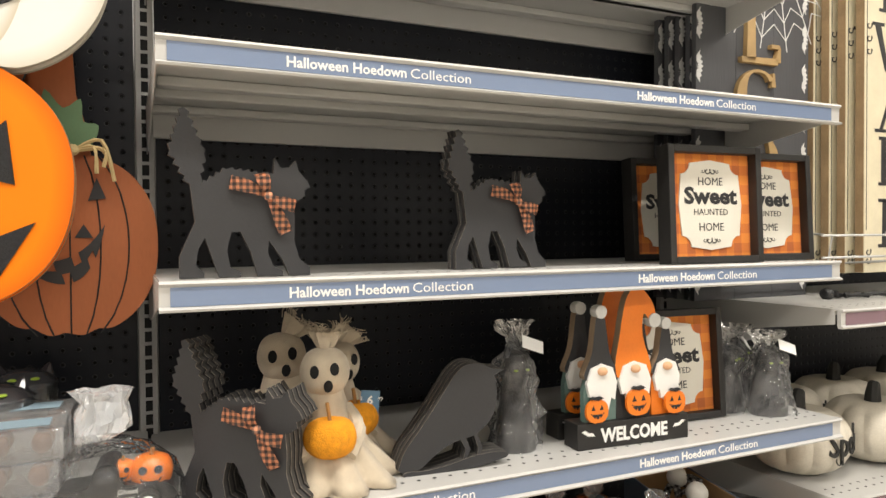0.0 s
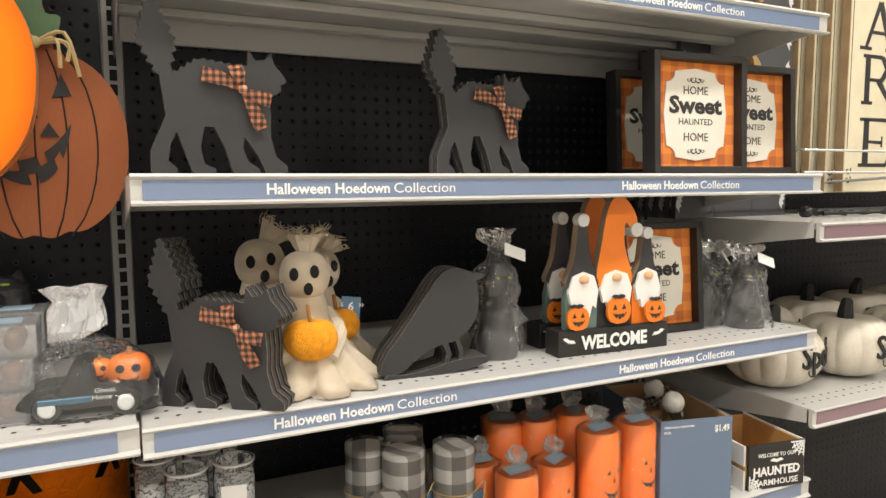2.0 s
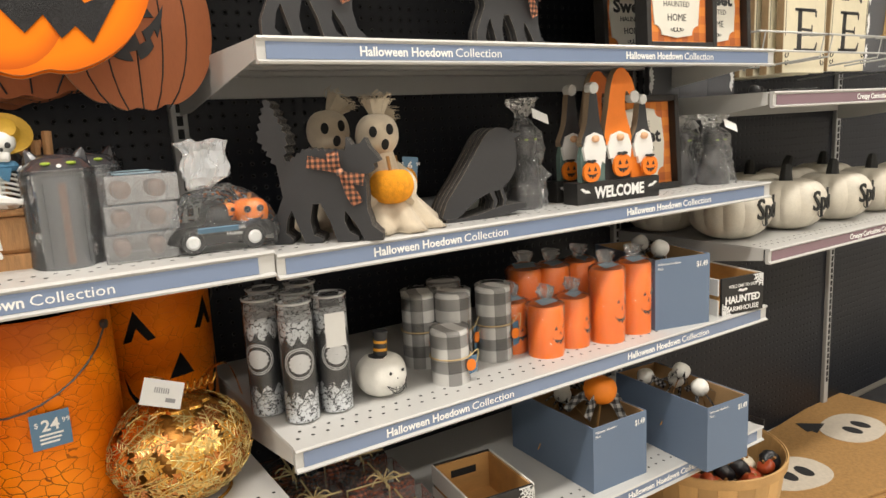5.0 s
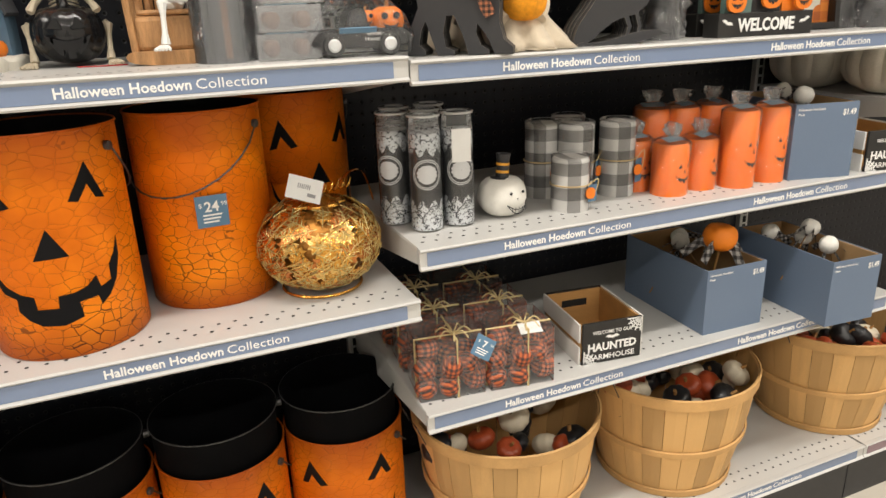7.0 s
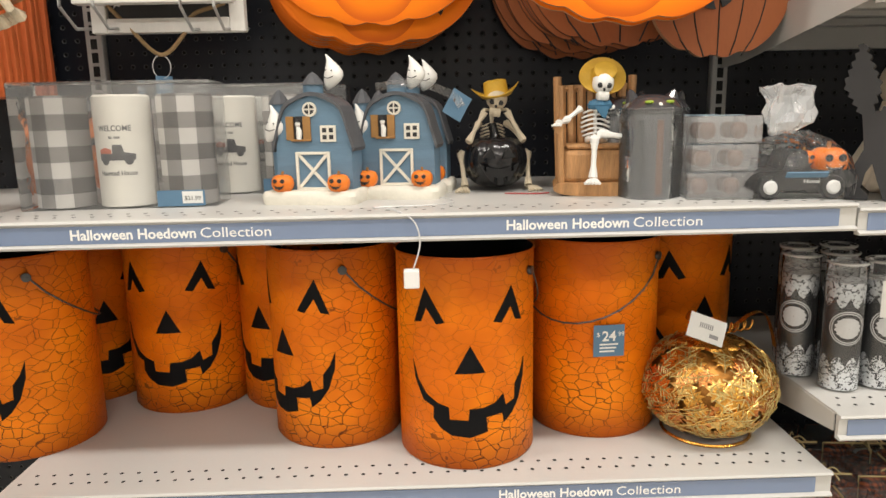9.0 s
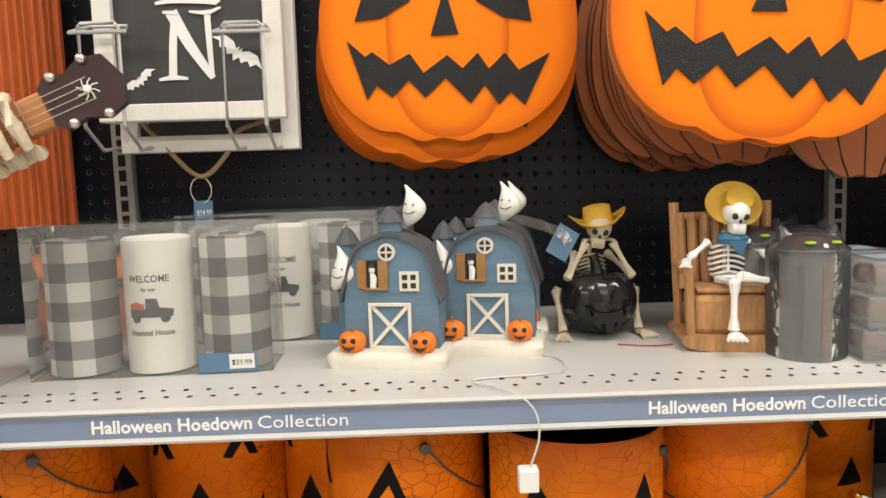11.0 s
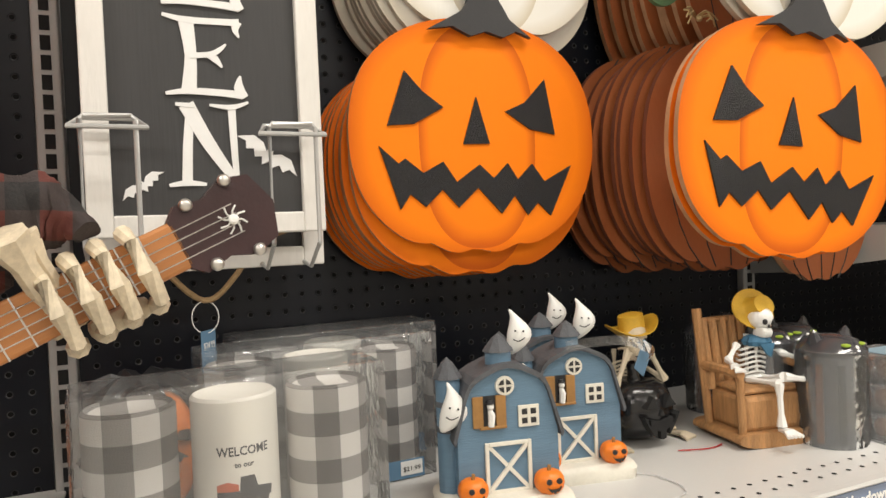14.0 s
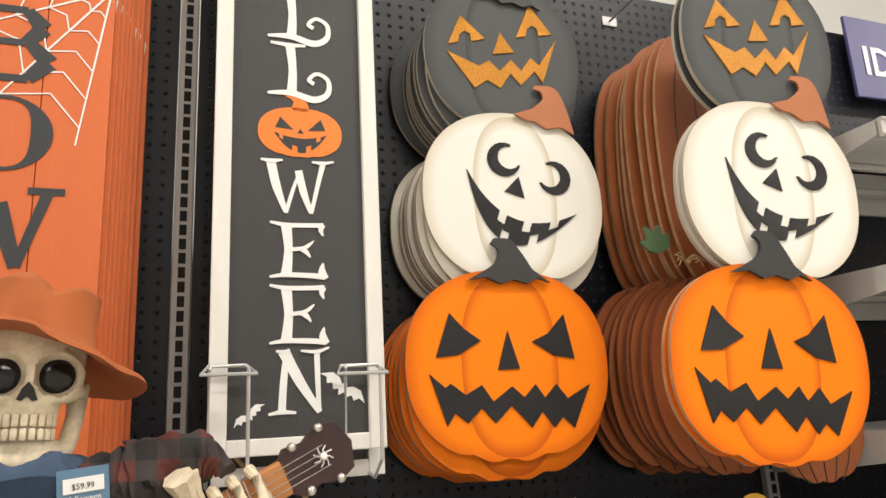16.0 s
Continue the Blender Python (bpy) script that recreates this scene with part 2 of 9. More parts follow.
def tube(bm, points, radius, sides=6, taper=None, closed=False, mat=0):
    """A round bar along points."""
    pts = [Vector(p) for p in points]
    rings = []
    for i, p in enumerate(pts):
        a, b = pts[max(i - 1, 0)], pts[min(i + 1, len(pts) - 1)]
        q = (b - a).to_track_quat("Z", "Y")
        r = radius * (taper[i] if taper else 1.0)
        rings.append([bm.verts.new(p + q @ Vector((r * math.cos(2 * math.pi * k / sides), r * math.sin(2 * math.pi * k / sides), 0))) for k in range(sides)])
    for a, b in zip(rings, rings[1:]):
        best = min(range(sides), key=lambda s: (a[0].co - b[s].co).length)
        for k in range(sides):
            bm.faces.new((a[k], a[(k + 1) % sides], b[(k + 1 + best) % sides], b[(k + best) % sides])).material_index = mat
    for ring, flip in ((rings[0], True), (rings[-1], False)):
        try:
            bm.faces.new(ring[::-1] if flip else ring).material_index = mat
        except ValueError:
            pass
    return bm


def spline(points, steps=5, closed=True):
    """A smooth line through the points."""
    n, out = len(points), []
    for i in range(n if closed else n - 1):
        p = [points[(i + k) % n] if closed else points[min(max(i + k, 0), n - 1)] for k in (-1, 0, 1, 2)]
        for s in range(steps):
            t = s / steps
            out.append(tuple(0.5 * (2 * p[1][d] + (p[2][d] - p[0][d]) * t + (2 * p[0][d] - 5 * p[1][d] + 4 * p[2][d] - p[3][d]) * t * t + (3 * p[1][d] - p[0][d] - 3 * p[2][d] + p[3][d]) * t ** 3) for d in range(len(points[0]))))
    if not closed:
        out.append(tuple(points[-1]))
    return out


def plate(bm, outline, y_front, y_back, bevel=0.0, mat=0, edge_mat=None):
    """A flat piece in x and z with that outline, its face towards -y."""
    area = sum(a[0] * b[1] - b[0] * a[1] for a, b in zip(outline, outline[1:] + outline[:1]))
    if area < 0:
        outline = outline[::-1]
    front = [bm.verts.new((x, y_front, z)) for x, z in outline]
    back = [bm.verts.new((x, y_back, z)) for x, z in outline]
    f, g = bm.faces.new(front), bm.faces.new(back[::-1])
    f.material_index = g.material_index = mat
    n = len(front)
    for i in range(n):
        q = bm.faces.new((front[i], back[i], back[(i + 1) % n], front[(i + 1) % n]))
        q.material_index = mat if edge_mat is None else edge_mat
    f.normal_update()
    g.normal_update()
    bmesh.ops.triangulate(bm, faces=[f, g], ngon_method="EAR_CLIP")
    return bm


def wrap(bm, radius, y_axis=0.0, cuts=14):
    """Bends flat pieces at y = 0 round an upright cylinder whose front is at y = -radius."""
    xs = [v.co.x for v in bm.verts]
    lo, hi = min(xs), max(xs)
    for i in range(1, cuts):
        x = lo + (hi - lo) * i / cuts
        bmesh.ops.bisect_plane(bm, geom=bm.verts[:] + bm.edges[:] + bm.faces[:], plane_co=(x, 0, 0), plane_no=(1, 0, 0))
    for v in bm.verts:
        a, r = v.co.x / radius, radius - v.co.y
        v.co.x, v.co.y = r * math.sin(a), -r * math.cos(a)
    return bm


def words(text, size, width=None, thick=0.0006, align="CENTER", bold=0.0, space=1.0):
    """Raised lettering as a bmesh in x and z, facing -y, its foot at z = 0."""
    cu = bpy.data.curves.new("lettering", "FONT")
    cu.body, cu.size, cu.extrude, cu.align_x, cu.offset = text, size, thick, align, bold
    cu.space_character, cu.resolution_u = space, 2
    ob = new("lettering", cu)
    me = bpy.data.meshes.new_from_object(ob.evaluated_get(bpy.context.evaluated_depsgraph_get()))
    bm = bmesh.new()
    bm.from_mesh(me)
    bpy.data.objects.remove(ob)
    bpy.data.curves.remove(cu)
    bpy.data.meshes.remove(me)
    if width and bm.verts:
        span = max(v.co.x for v in bm.verts) - min(v.co.x for v in bm.verts)
        bmesh.ops.scale(bm, vec=(width / span, 1, 1), verts=bm.verts)
    bmesh.ops.transform(bm, matrix=Matrix.Rotation(radians(90), 4, "X"), verts=bm.verts)
    return bm


def join(bm, other, m=None, mat=None):
    """Adds another bmesh at the pose m."""
    if m is not None:
        bmesh.ops.transform(other, matrix=m, verts=other.verts)
    if mat is not None:
        for f in other.faces:
            f.material_index = mat
    me = bpy.data.meshes.new("joined")
    other.to_mesh(me)
    other.free()
    bm.from_mesh(me)
    bpy.data.meshes.remove(me)
    return bm


def oval(a, b, cx=0.0, cz=0.0, n=28, power=2.0, start=0.0, end=2 * math.pi):
    out = []
    for i in range(n):
        t = start + (end - start) * i / n
        c, s = math.cos(t), math.sin(t)
        out.append((cx + a * math.copysign(abs(c) ** (2 / power), c), cz + b * math.copysign(abs(s) ** (2 / power), s)))
    return out

# ---- structure ----
BAY, DEPTH = 1.22, 0.49
FLOOR = surface("vinyl_floor", (0.6, 0.55, 0.47), 0.3, vary=0.12, scale=3, bumps=0.03)
PAINT = surface("wall_paint", (0.74, 0.73, 0.71), 0.7, vary=0.05, scale=2, bumps=0.05)
TILE = surface("ceiling_tile", (0.8, 0.8, 0.79), 0.9, vary=0.08, scale=40, bumps=0.4)
DARK = surface("dark_base", (0.03, 0.03, 0.032), 0.5, vary=0.1)


def structure(name, bm, material, label, category):
    return tagged(part(name, bm, material), label, category, kind="structure")


structure("floor", slab(-7, 9, -6.5, 0.6, -0.12, 0.0), FLOOR, "pale beige polished vinyl store floor", "floor")
structure("ceiling", slab(-7, 9, -6.5, 0.6, CEIL, CEIL + 0.1), TILE, "white store ceiling with long light fittings", "ceiling")
structure("wall_north", slab(-7, 9, 0.6, 0.7, 0, CEIL), PAINT, "plain store wall behind the shelving", "wall")
structure("wall_south", slab(-7, 9, -6.6, -6.5, 0, CEIL), PAINT, "plain far store wall", "wall")
structure("wall_west", slab(-7.1, -7, -6.5, 0.6, 0, CEIL), PAINT, "plain store wall", "wall")
structure("wall_east", slab(9, 9.1, -6.5, 0.6, 0, CEIL), PAINT, "plain store wall", "wall")
for i in range(-3, 4):
    x0 = i * BAY
    structure("pegboard_panel", slab(x0 + 0.018, x0 + BAY - 0.018, 0.0, 0.012, 0.18, 2.6), PEG, "black perforated pegboard back panel", "pegboard")
    structure("plinth", slab(x0 + 0.002, x0 + BAY - 0.002, -0.46, 0.0, 0.0, 0.15), DARK, "dark kick plinth under the base shelf", "plinth")


def upright(x):
    ob = structure("upright", slab(x - 0.016, x + 0.016, -0.014, 0.05, 0, 2.6, bevel=0.003), STEEL, "grey slotted steel shelving upright", "upright")
    ob["label"] = "grey slotted steel shelving upright"
    bm = bmesh.new()
    z = 0.3
    while z < 2.55:
        for dx in (-0.004,):
            hex_box(bm, x + dx - 0.002, x + dx + 0.010, -0.0155, -0.0145, z, z + 0.019)
        z += 0.0254
    tagged(part("slot", bm, HOLE, ob), kind="stuff")
    return ob


for i in range(-3, 5):
    upright(i * BAY)


def shelf(x0, z, strip, label, text=("Halloween Hoedown", "Collection"), texts=(0.16, 0.73), depth=DEPTH, brackets=True, group="shelves"):
    """A steel shelf with turned front lip, side brackets, a ticket strip and its lettering."""
    th = thing("shelf", pose(x0, 0, z), label, "shelf", group)
    w = BAY - 0.004
    bm = bmesh.new()
    hex_box(bm, 0.003, w, -depth + 0.004, -0.002, -0.003, 0.0)
    hex_box(bm, 0.003, w, -depth + 0.004, -depth + 0.006, -0.034, -0.003)
    deck = part("deck", bm, SHELF, th)
    part("back_rail", slab(0.012, w - 0.009, -0.016, -0.004, -0.058, -0.0035, bevel=0.002), SHELF, deck)
    for y in (-depth + 0.05, -depth + 0.2, -0.2, -0.06):
        part("rib", slab(0.01, w - 0.007, y, y + 0.03, -0.018, -0.0035, bevel=0.003), SHELF, deck)
    bm = bmesh.new()
    n = int(w / 0.0254)
    for row in (0.03, 0.055):
        for k in range(n):
            cx = 0.02 + k * 0.0254 + (0.0127 if row > 0.04 else 0)
            lathe(bm, [(0.0032, 0.0006), (0.0, 0.0006)], 6, at=(cx, -depth + row, 0))
    tagged(part("perforation", bm, HOLE, th), kind="stuff")
    if brackets:
        for bx in (0.003, w - 0.005):
            out = [(-0.002, -0.003), (-depth + 0.01, -0.003), (-depth + 0.01, -0.03), (-0.1, -0.085), (-0.002, -0.09)]
            bm = plate(bmesh.new(), out, -0.001, 0.001)
            part("bracket", bm, SHELF, th, at=Matrix.Translation((bx, 0, 0)) @ Matrix.Rotation(radians(90), 4, "Z"))
    # front strip: a shallow channel with rolled edges
    prof = [(-depth + 0.003, 0.0005), (-depth - 0.007, 0.0005), (-depth - 0.009, -0.003), (-depth - 0.004, -0.007), (-depth - 0.0035, -0.031), (-depth - 0.0105, -0.0345), (-depth - 0.009, -0.0375), (-depth + 0.003, -0.0375)]
    bm = bmesh.new()
    ends = [[bm.verts.new((x, y, zz)) for y, zz in prof] for x in (0.001, w + 0.002)]
    m = len(prof)
    for k in range(m):
        bm.faces.new((ends[0][k], ends[0][(k + 1) % m], ends[1][(k + 1) % m], ends[1][k]))
    bm.faces.new(ends[0][::-1]), bm.faces.new(ends[1])
    bmesh.ops.recalc_face_normals(bm, faces=bm.faces)
    st = part("ticket_strip", bm, SHELF, th)
    bm = slab(0.014, w - 0.022, -depth - 0.0052, -depth - 0.0041, -0.031, -0.0072)
    part("label_insert", bm, strip, st, "slate blue printed label" if strip is BLUE_STRIP else "plum printed label")
    for tx in texts:
        bm = join(words(text[0], 0.0195, 0.166, 0.0003, "LEFT", 0.0004), words(text[1], 0.0195, 0.094, 0.0003, "LEFT"), Matrix.Translation((0.172, 0, 0)))
        part("lettering", bm, WHITE_INK, st, "white printed words", at=Matrix.Translation((tx - 0.003, -depth - 0.0056, -0.0255)))
    return th


CREEPY = ("Creepy Curiosities", "Collection")
BZ = (1.85, 1.551, 1.247, 0.945, 0.63)
for z in BZ:
    shelf(0, z, BLUE_STRIP, "white steel shelf with slate-blue printed ticket strip")
shelf(0, 2.122, BLUE_STRIP, "white steel shelf, high and empty", depth=0.41)
shelf(0, 0.195, BLUE_STRIP, "low white base shelf with printed ticket strip", brackets=False)
A3, A4 = 1.254, 0.857
shelf(-BAY, A3, BLUE_STRIP, "white steel shelf holding small figurines", texts=(0.16, 0.742))
shelf(-BAY, A4, BLUE_STRIP, "white steel shelf holding orange metal cans")
shelf(-BAY, 0.195, BLUE_STRIP, "low white base shelf holding open cans", brackets=False)
C1, C2 = 1.456, 1.083
shelf(BAY, C1, PLUM_STRIP, "white steel shelf with plum printed ticket strip", CREEPY, (0.38, 0.95))
shelf(BAY, C2, PLUM_STRIP, "white steel shelf holding white pumpkins", CREEPY, (0.38, 0.95))
shelf(BAY, 0.195, PLUM_STRIP, "low white base shelf holding doormats", CREEPY, (0.13, 0.8), brackets=False)
shelf(-2 * BAY, 0.195, BLUE_STRIP, "low white base shelf", brackets=False)
shelf(-2 * BAY, A3, BLUE_STRIP, "white steel shelf under the seated skeleton")

# ---- hanging boards ----
def pumpkin_outline(a, b, n=120, valleys=(-0.4, -0.05, 0.29), dip=0.055, power=2.3):
    """A round pumpkin seen from the front, its foot in four scallops, centred on the origin."""
    out = []
    for i in range(n):
        t = 2 * math.pi * i / n
        c, s = math.cos(t), math.sin(t)
        x = a * math.copysign(abs(c) ** (2 / power), c)
        z = b * math.copysign(abs(s) ** (2 / power), s)
        if s < -0.3:
            for v in valleys:
                z += b * dip * max(0.0, 1 - abs(x / a - v) / 0.2) ** 1.6
        out.append((x, z))
    return out


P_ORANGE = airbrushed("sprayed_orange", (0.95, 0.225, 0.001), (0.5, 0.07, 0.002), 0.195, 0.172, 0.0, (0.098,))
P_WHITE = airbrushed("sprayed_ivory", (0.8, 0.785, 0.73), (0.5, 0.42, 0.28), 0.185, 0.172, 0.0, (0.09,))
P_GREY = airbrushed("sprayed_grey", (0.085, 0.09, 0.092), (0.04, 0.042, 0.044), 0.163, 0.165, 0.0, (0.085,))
GOLD_GLIT = surface("gold_glitter", (0.62, 0.27, 0.03), 0.35, metal=0.5, vary=0.5, scale=260, fine=900, bumps=0.9)
RUST = surface("rust_paint", (0.36, 0.105, 0.03), 0.6, vary=0.2, scale=9, bumps=0.15, stretch=(1, 1, 0.3))
RUST_STEM = surface("rust_stem_paint", (0.42, 0.14, 0.05), 0.6, vary=0.15, scale=9)
LEAF = surface("green_painted_board", (0.10, 0.19, 0.09), 0.6, vary=0.15, scale=20)
EDGE_PALE = surface("pale_edge", (0.5, 0.46, 0.38), 0.7, vary=0.15)
RUST_EDGE = surface("rust_edge", (0.5, 0.28, 0.15), 0.7, vary=0.35)
RUST_DARK = surface("dark_rust_edge", (0.16, 0.045, 0.02), 0.7, vary=0.3)
RAFFIA = surface("raffia", (0.62, 0.48, 0.24), 0.8, vary=0.2, scale=60)


def tooth_grin(w, lift, fat, ups=((0.1, 0.17), (0.8, 0.88)), lows=((0.34, 0.44), (0.6, 0.7)), bite=0.42):
    """A crescent grin with square teeth left standing in its edges."""
    def edge(side, gaps):
        us = sorted({i / 24 for i in range(25)} | {g for gap in gaps for g in gap})
        pts = []
        for u in us:
            q = (2 * u - 1) ** 2
            plain = lift * q + side * fat / 2 * (1 - q)
            deep = plain - side * bite * fat * (1 - q) ** 0.5
            x = (u - 0.5) * w
            gap = next((g for g in gaps if g[0] <= u <= g[1]), None)
            if gap is None:
                pts.append((x, plain))
            elif u == gap[0]:
                pts += [(x, plain), (x, deep)]
            elif u == gap[1]:
                pts += [(x, deep), (x, plain)]
            else:
                pts.append((x, deep))
        return pts
    return edge(1, ups) + edge(-1, lows)[::-1][1:-1]


def moved(outline, dx, dz, turn=0.0, k=1.0):
    c, s = math.cos(radians(turn)), math.sin(radians(turn))
    return [(dx + k * (x * c - z * s), dz + k * (x * s + z * c)) for x, z in outline]


def crescent(r, turn):
    outer = [(r * math.cos(a), r * math.sin(a)) for a in [radians(40 + 280 * i / 14) for i in range(15)]]
    inner = [(r * 0.32 + r * 0.68 * math.cos(a), r * 0.68 * math.sin(a)) for a in [radians(300 - 240 * i / 10) for i in range(11)]]
    return moved(outer + inner, 0, 0, turn)


def glued(outline, material, parent, y, name, label="", off=(0, 0)):
    """A flat cut-out stuck on a painted board."""
    return part(name, plate(bmesh.new(), [(x - off[0], z - off[1]) for x, z in outline], y - 0.0028, y), material, parent, label)


def porch_stack(m):
    """Three flat wooden pumpkins, one on another: orange below, ivory, charcoal on top."""
    th = thing("pumpkin_sign", m, "tall wooden sign of three stacked painted pumpkins on a peg hook", "wall decoration", "stacked pumpkin signs")
    T = 0.009
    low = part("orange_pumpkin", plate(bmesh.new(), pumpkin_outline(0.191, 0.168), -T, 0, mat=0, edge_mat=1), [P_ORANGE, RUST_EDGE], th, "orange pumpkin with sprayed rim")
    glued([(-0.11, 0.089), (-0.084, 0.061), (-0.054, 0.04), (-0.098, 0.016), (-0.137, 0.013)], GLITTER, low, -T, "eye", "black glitter eye")
    glued([(0.109, 0.086), (0.075, 0.051), (0.043, 0.037), (0.083, 0.012), (0.124, 0.005)], GLITTER, low, -T, "eye", "black glitter eye")
    glued([(-0.003, 0.057), (0.016, -0.01), (-0.025, -0.011)], GLITTER, low, -T, "nose")
    jag = [(-0.15, -0.015), (-0.123, -0.039), (-0.113, -0.032), (-0.087, -0.052), (-0.057, -0.036), (-0.037, -0.065), (-0.001, -0.04), (0.021, -0.06), (0.044, -0.038), (0.06, -0.062), (0.084, -0.039), (0.104, -0.065), (0.15, -0.041)]
    fang = [(0.113, -0.116), (0.092, -0.096), (0.075, -0.114), (0.054, -0.085), (0.032, -0.111), (-0.004, -0.073), (-0.035, -0.101), (-0.059, -0.075), (-0.085, -0.099), (-0.107, -0.081), (-0.122, -0.102)]
    glued(jag + fang, GLITTER, low, -T, "mouth", "jagged black glitter mouth")
    stem = spline([(-0.021, 0.224), (0.009, 0.222), (0.031, 0.197), (0.05, 0.167)], 4, False) + [(0.084, 0.143), (0.06, 0.151), (0.039, 0.141), (0.012, 0.148), (-0.012, 0.14), (-0.04, 0.152), (-0.076, 0.146)] + spline([(-0.045, 0.163), (-0.021, 0.179), (-0.014, 0.202), (-0.028, 0.214)], 3, False)
    part("stem", plate(bmesh.new(), stem, -T - 0.012, -T - 0.004), CHAR, low, "charcoal stem")
    mc = (0.034, 0.31)
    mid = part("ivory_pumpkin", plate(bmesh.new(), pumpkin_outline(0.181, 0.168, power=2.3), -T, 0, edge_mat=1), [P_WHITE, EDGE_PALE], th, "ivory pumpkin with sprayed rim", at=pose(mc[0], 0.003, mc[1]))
    glued(moved(crescent(0.034, 22), 0.015, 0.382), GLITTER, mid, -T, "eye", "crescent glitter eye", mc)
    glued(moved(crescent(0.034, 158), 0.117, 0.35), GLITTER, mid, -T, "eye", "crescent glitter eye", mc)
    glued([(0.042, 0.349), (0.051, 0.307), (0.012, 0.319)], GLITTER, mid, -T, "nose", "", mc)
    grin = tooth_grin(0.232, 0.082, 0.05, ((0.36, 0.43), (0.58, 0.65), (0.8, 0.87)), ((0.42, 0.49), (0.66, 0.73)), 0.4)
    glued(moved(grin, 0.02, 0.242, -20), GLITTER, mid, -T, "mouth", "toothy black glitter grin", mc)
    cap = spline([(0.078, 0.488), (0.103, 0.51), (0.099, 0.527), (0.084, 0.53)], 3, False) + spline([(0.089, 0.538), (0.128, 0.537), (0.149, 0.505), (0.165, 0.441)], 4, False) + [(0.138, 0.454), (0.107, 0.448), (0.082, 0.462), (0.063, 0.464), (0.04, 0.475)]
    part("stem", plate(bmesh.new(), [(x - mc[0], z - mc[1]) for x, z in cap], -T - 0.008, -T - 0.004), RUST_STEM, mid, "rust stem")
    tc = (0.032, 0.605)
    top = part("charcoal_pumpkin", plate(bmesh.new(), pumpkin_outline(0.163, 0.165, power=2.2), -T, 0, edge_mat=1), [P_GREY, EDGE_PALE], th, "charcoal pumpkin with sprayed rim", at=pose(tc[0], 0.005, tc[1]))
    glued([(-0.056, 0.678), (-0.007, 0.633), (-0.036, 0.625), (-0.038, 0.641), (-0.049, 0.646), (-0.06, 0.636), (-0.063, 0.62), (-0.084, 0.614)], GOLD_GLIT, top, -T, "eye", "gold glitter eye", tc)
    glued([(0.093, 0.72), (0.139, 0.66), (0.109, 0.653), (0.107, 0.67), (0.096, 0.674), (0.085, 0.666), (0.082, 0.649), (0.06, 0.644)], GOLD_GLIT, top, -T, "eye", "gold glitter eye", tc)
    glued([(0.026, 0.65), (0.053, 0.61), (0.008, 0.602)], GOLD_GLIT, top, -T, "nose", "", tc)
    glued([(-0.087, 0.598), (-0.023, 0.573), (-0.001, 0.587), (0.02, 0.566), (0.045, 0.593), (0.066, 0.571), (0.088, 0.602), (0.106, 0.587), (0.147, 0.647), (0.111, 0.55), (0.095, 0.573), (0.063, 0.54), (0.042, 0.563), (0.019, 0.53), (-0.007, 0.545), (-0.034, 0.526)], GOLD_GLIT, top, -T, "mouth", "jagged gold glitter mouth", tc)
    part("stem", plate(bmesh.new(), moved(stem, 0, -0.01, -6, 0.85), -T - 0.008, -T - 0.002), CHAR, top)
    return th


front = porch_stack(pose(-0.669, -0.139, 1.704, 0, 0.25, -2.8))
for k in range(9):
    copy_thing(front, pose(-0.669 - 0.003 * k + random.uniform(-0.005, 0.005), -0.121 + 0.0128 * k, 1.672 - 0.001 * k, 0, random.uniform(-1, 1), random.uniform(-1.5, 1.5)))
copy_thing(front, pose(-0.284, -0.345, 1.679, 0, 4.7, -5.4))
copy_thing(front, pose(-0.284, -0.326, 1.676, 0, 4.4, -5))


def raffia_bow(parent, x, y, z, k=1.0):
    for q in range(9):
        s = 1 if q % 2 else -1
        tip = (x + s * k * random.uniform(0.03, 0.075), y - 0.006 - random.uniform(0, 0.012), z + k * random.uniform(-0.045, 0.02))
        bend = (x + s * k * random.uniform(0.025, 0.045), y - 0.014, z + k * random.uniform(0.0, 0.025))
        part("raffia_strand", tube(bmesh.new(), spline([(x, y - 0.004, z), bend, tip], 4, False), 0.0028 * k, 4), RAFFIA, parent, "straw raffia strand")
    part("raffia_knot", lathe(bmesh.new(), globe(0.009 * k, 0.017 * k, 6), 10), RAFFIA, parent, at=pose(x, y - 0.012, z - 0.008))


def leaf_outline(x, z, k=1.0, turn=0.0):
    return moved(spline([(0, 0), (0.04, 0.006), (0.056, 0.036), (0.036, 0.044), (0.038, 0.078), (0.012, 0.066), (-0.008, 0.096), (-0.022, 0.06), (-0.05, 0.062), (-0.036, 0.02)], 3), x, z, turn, k)


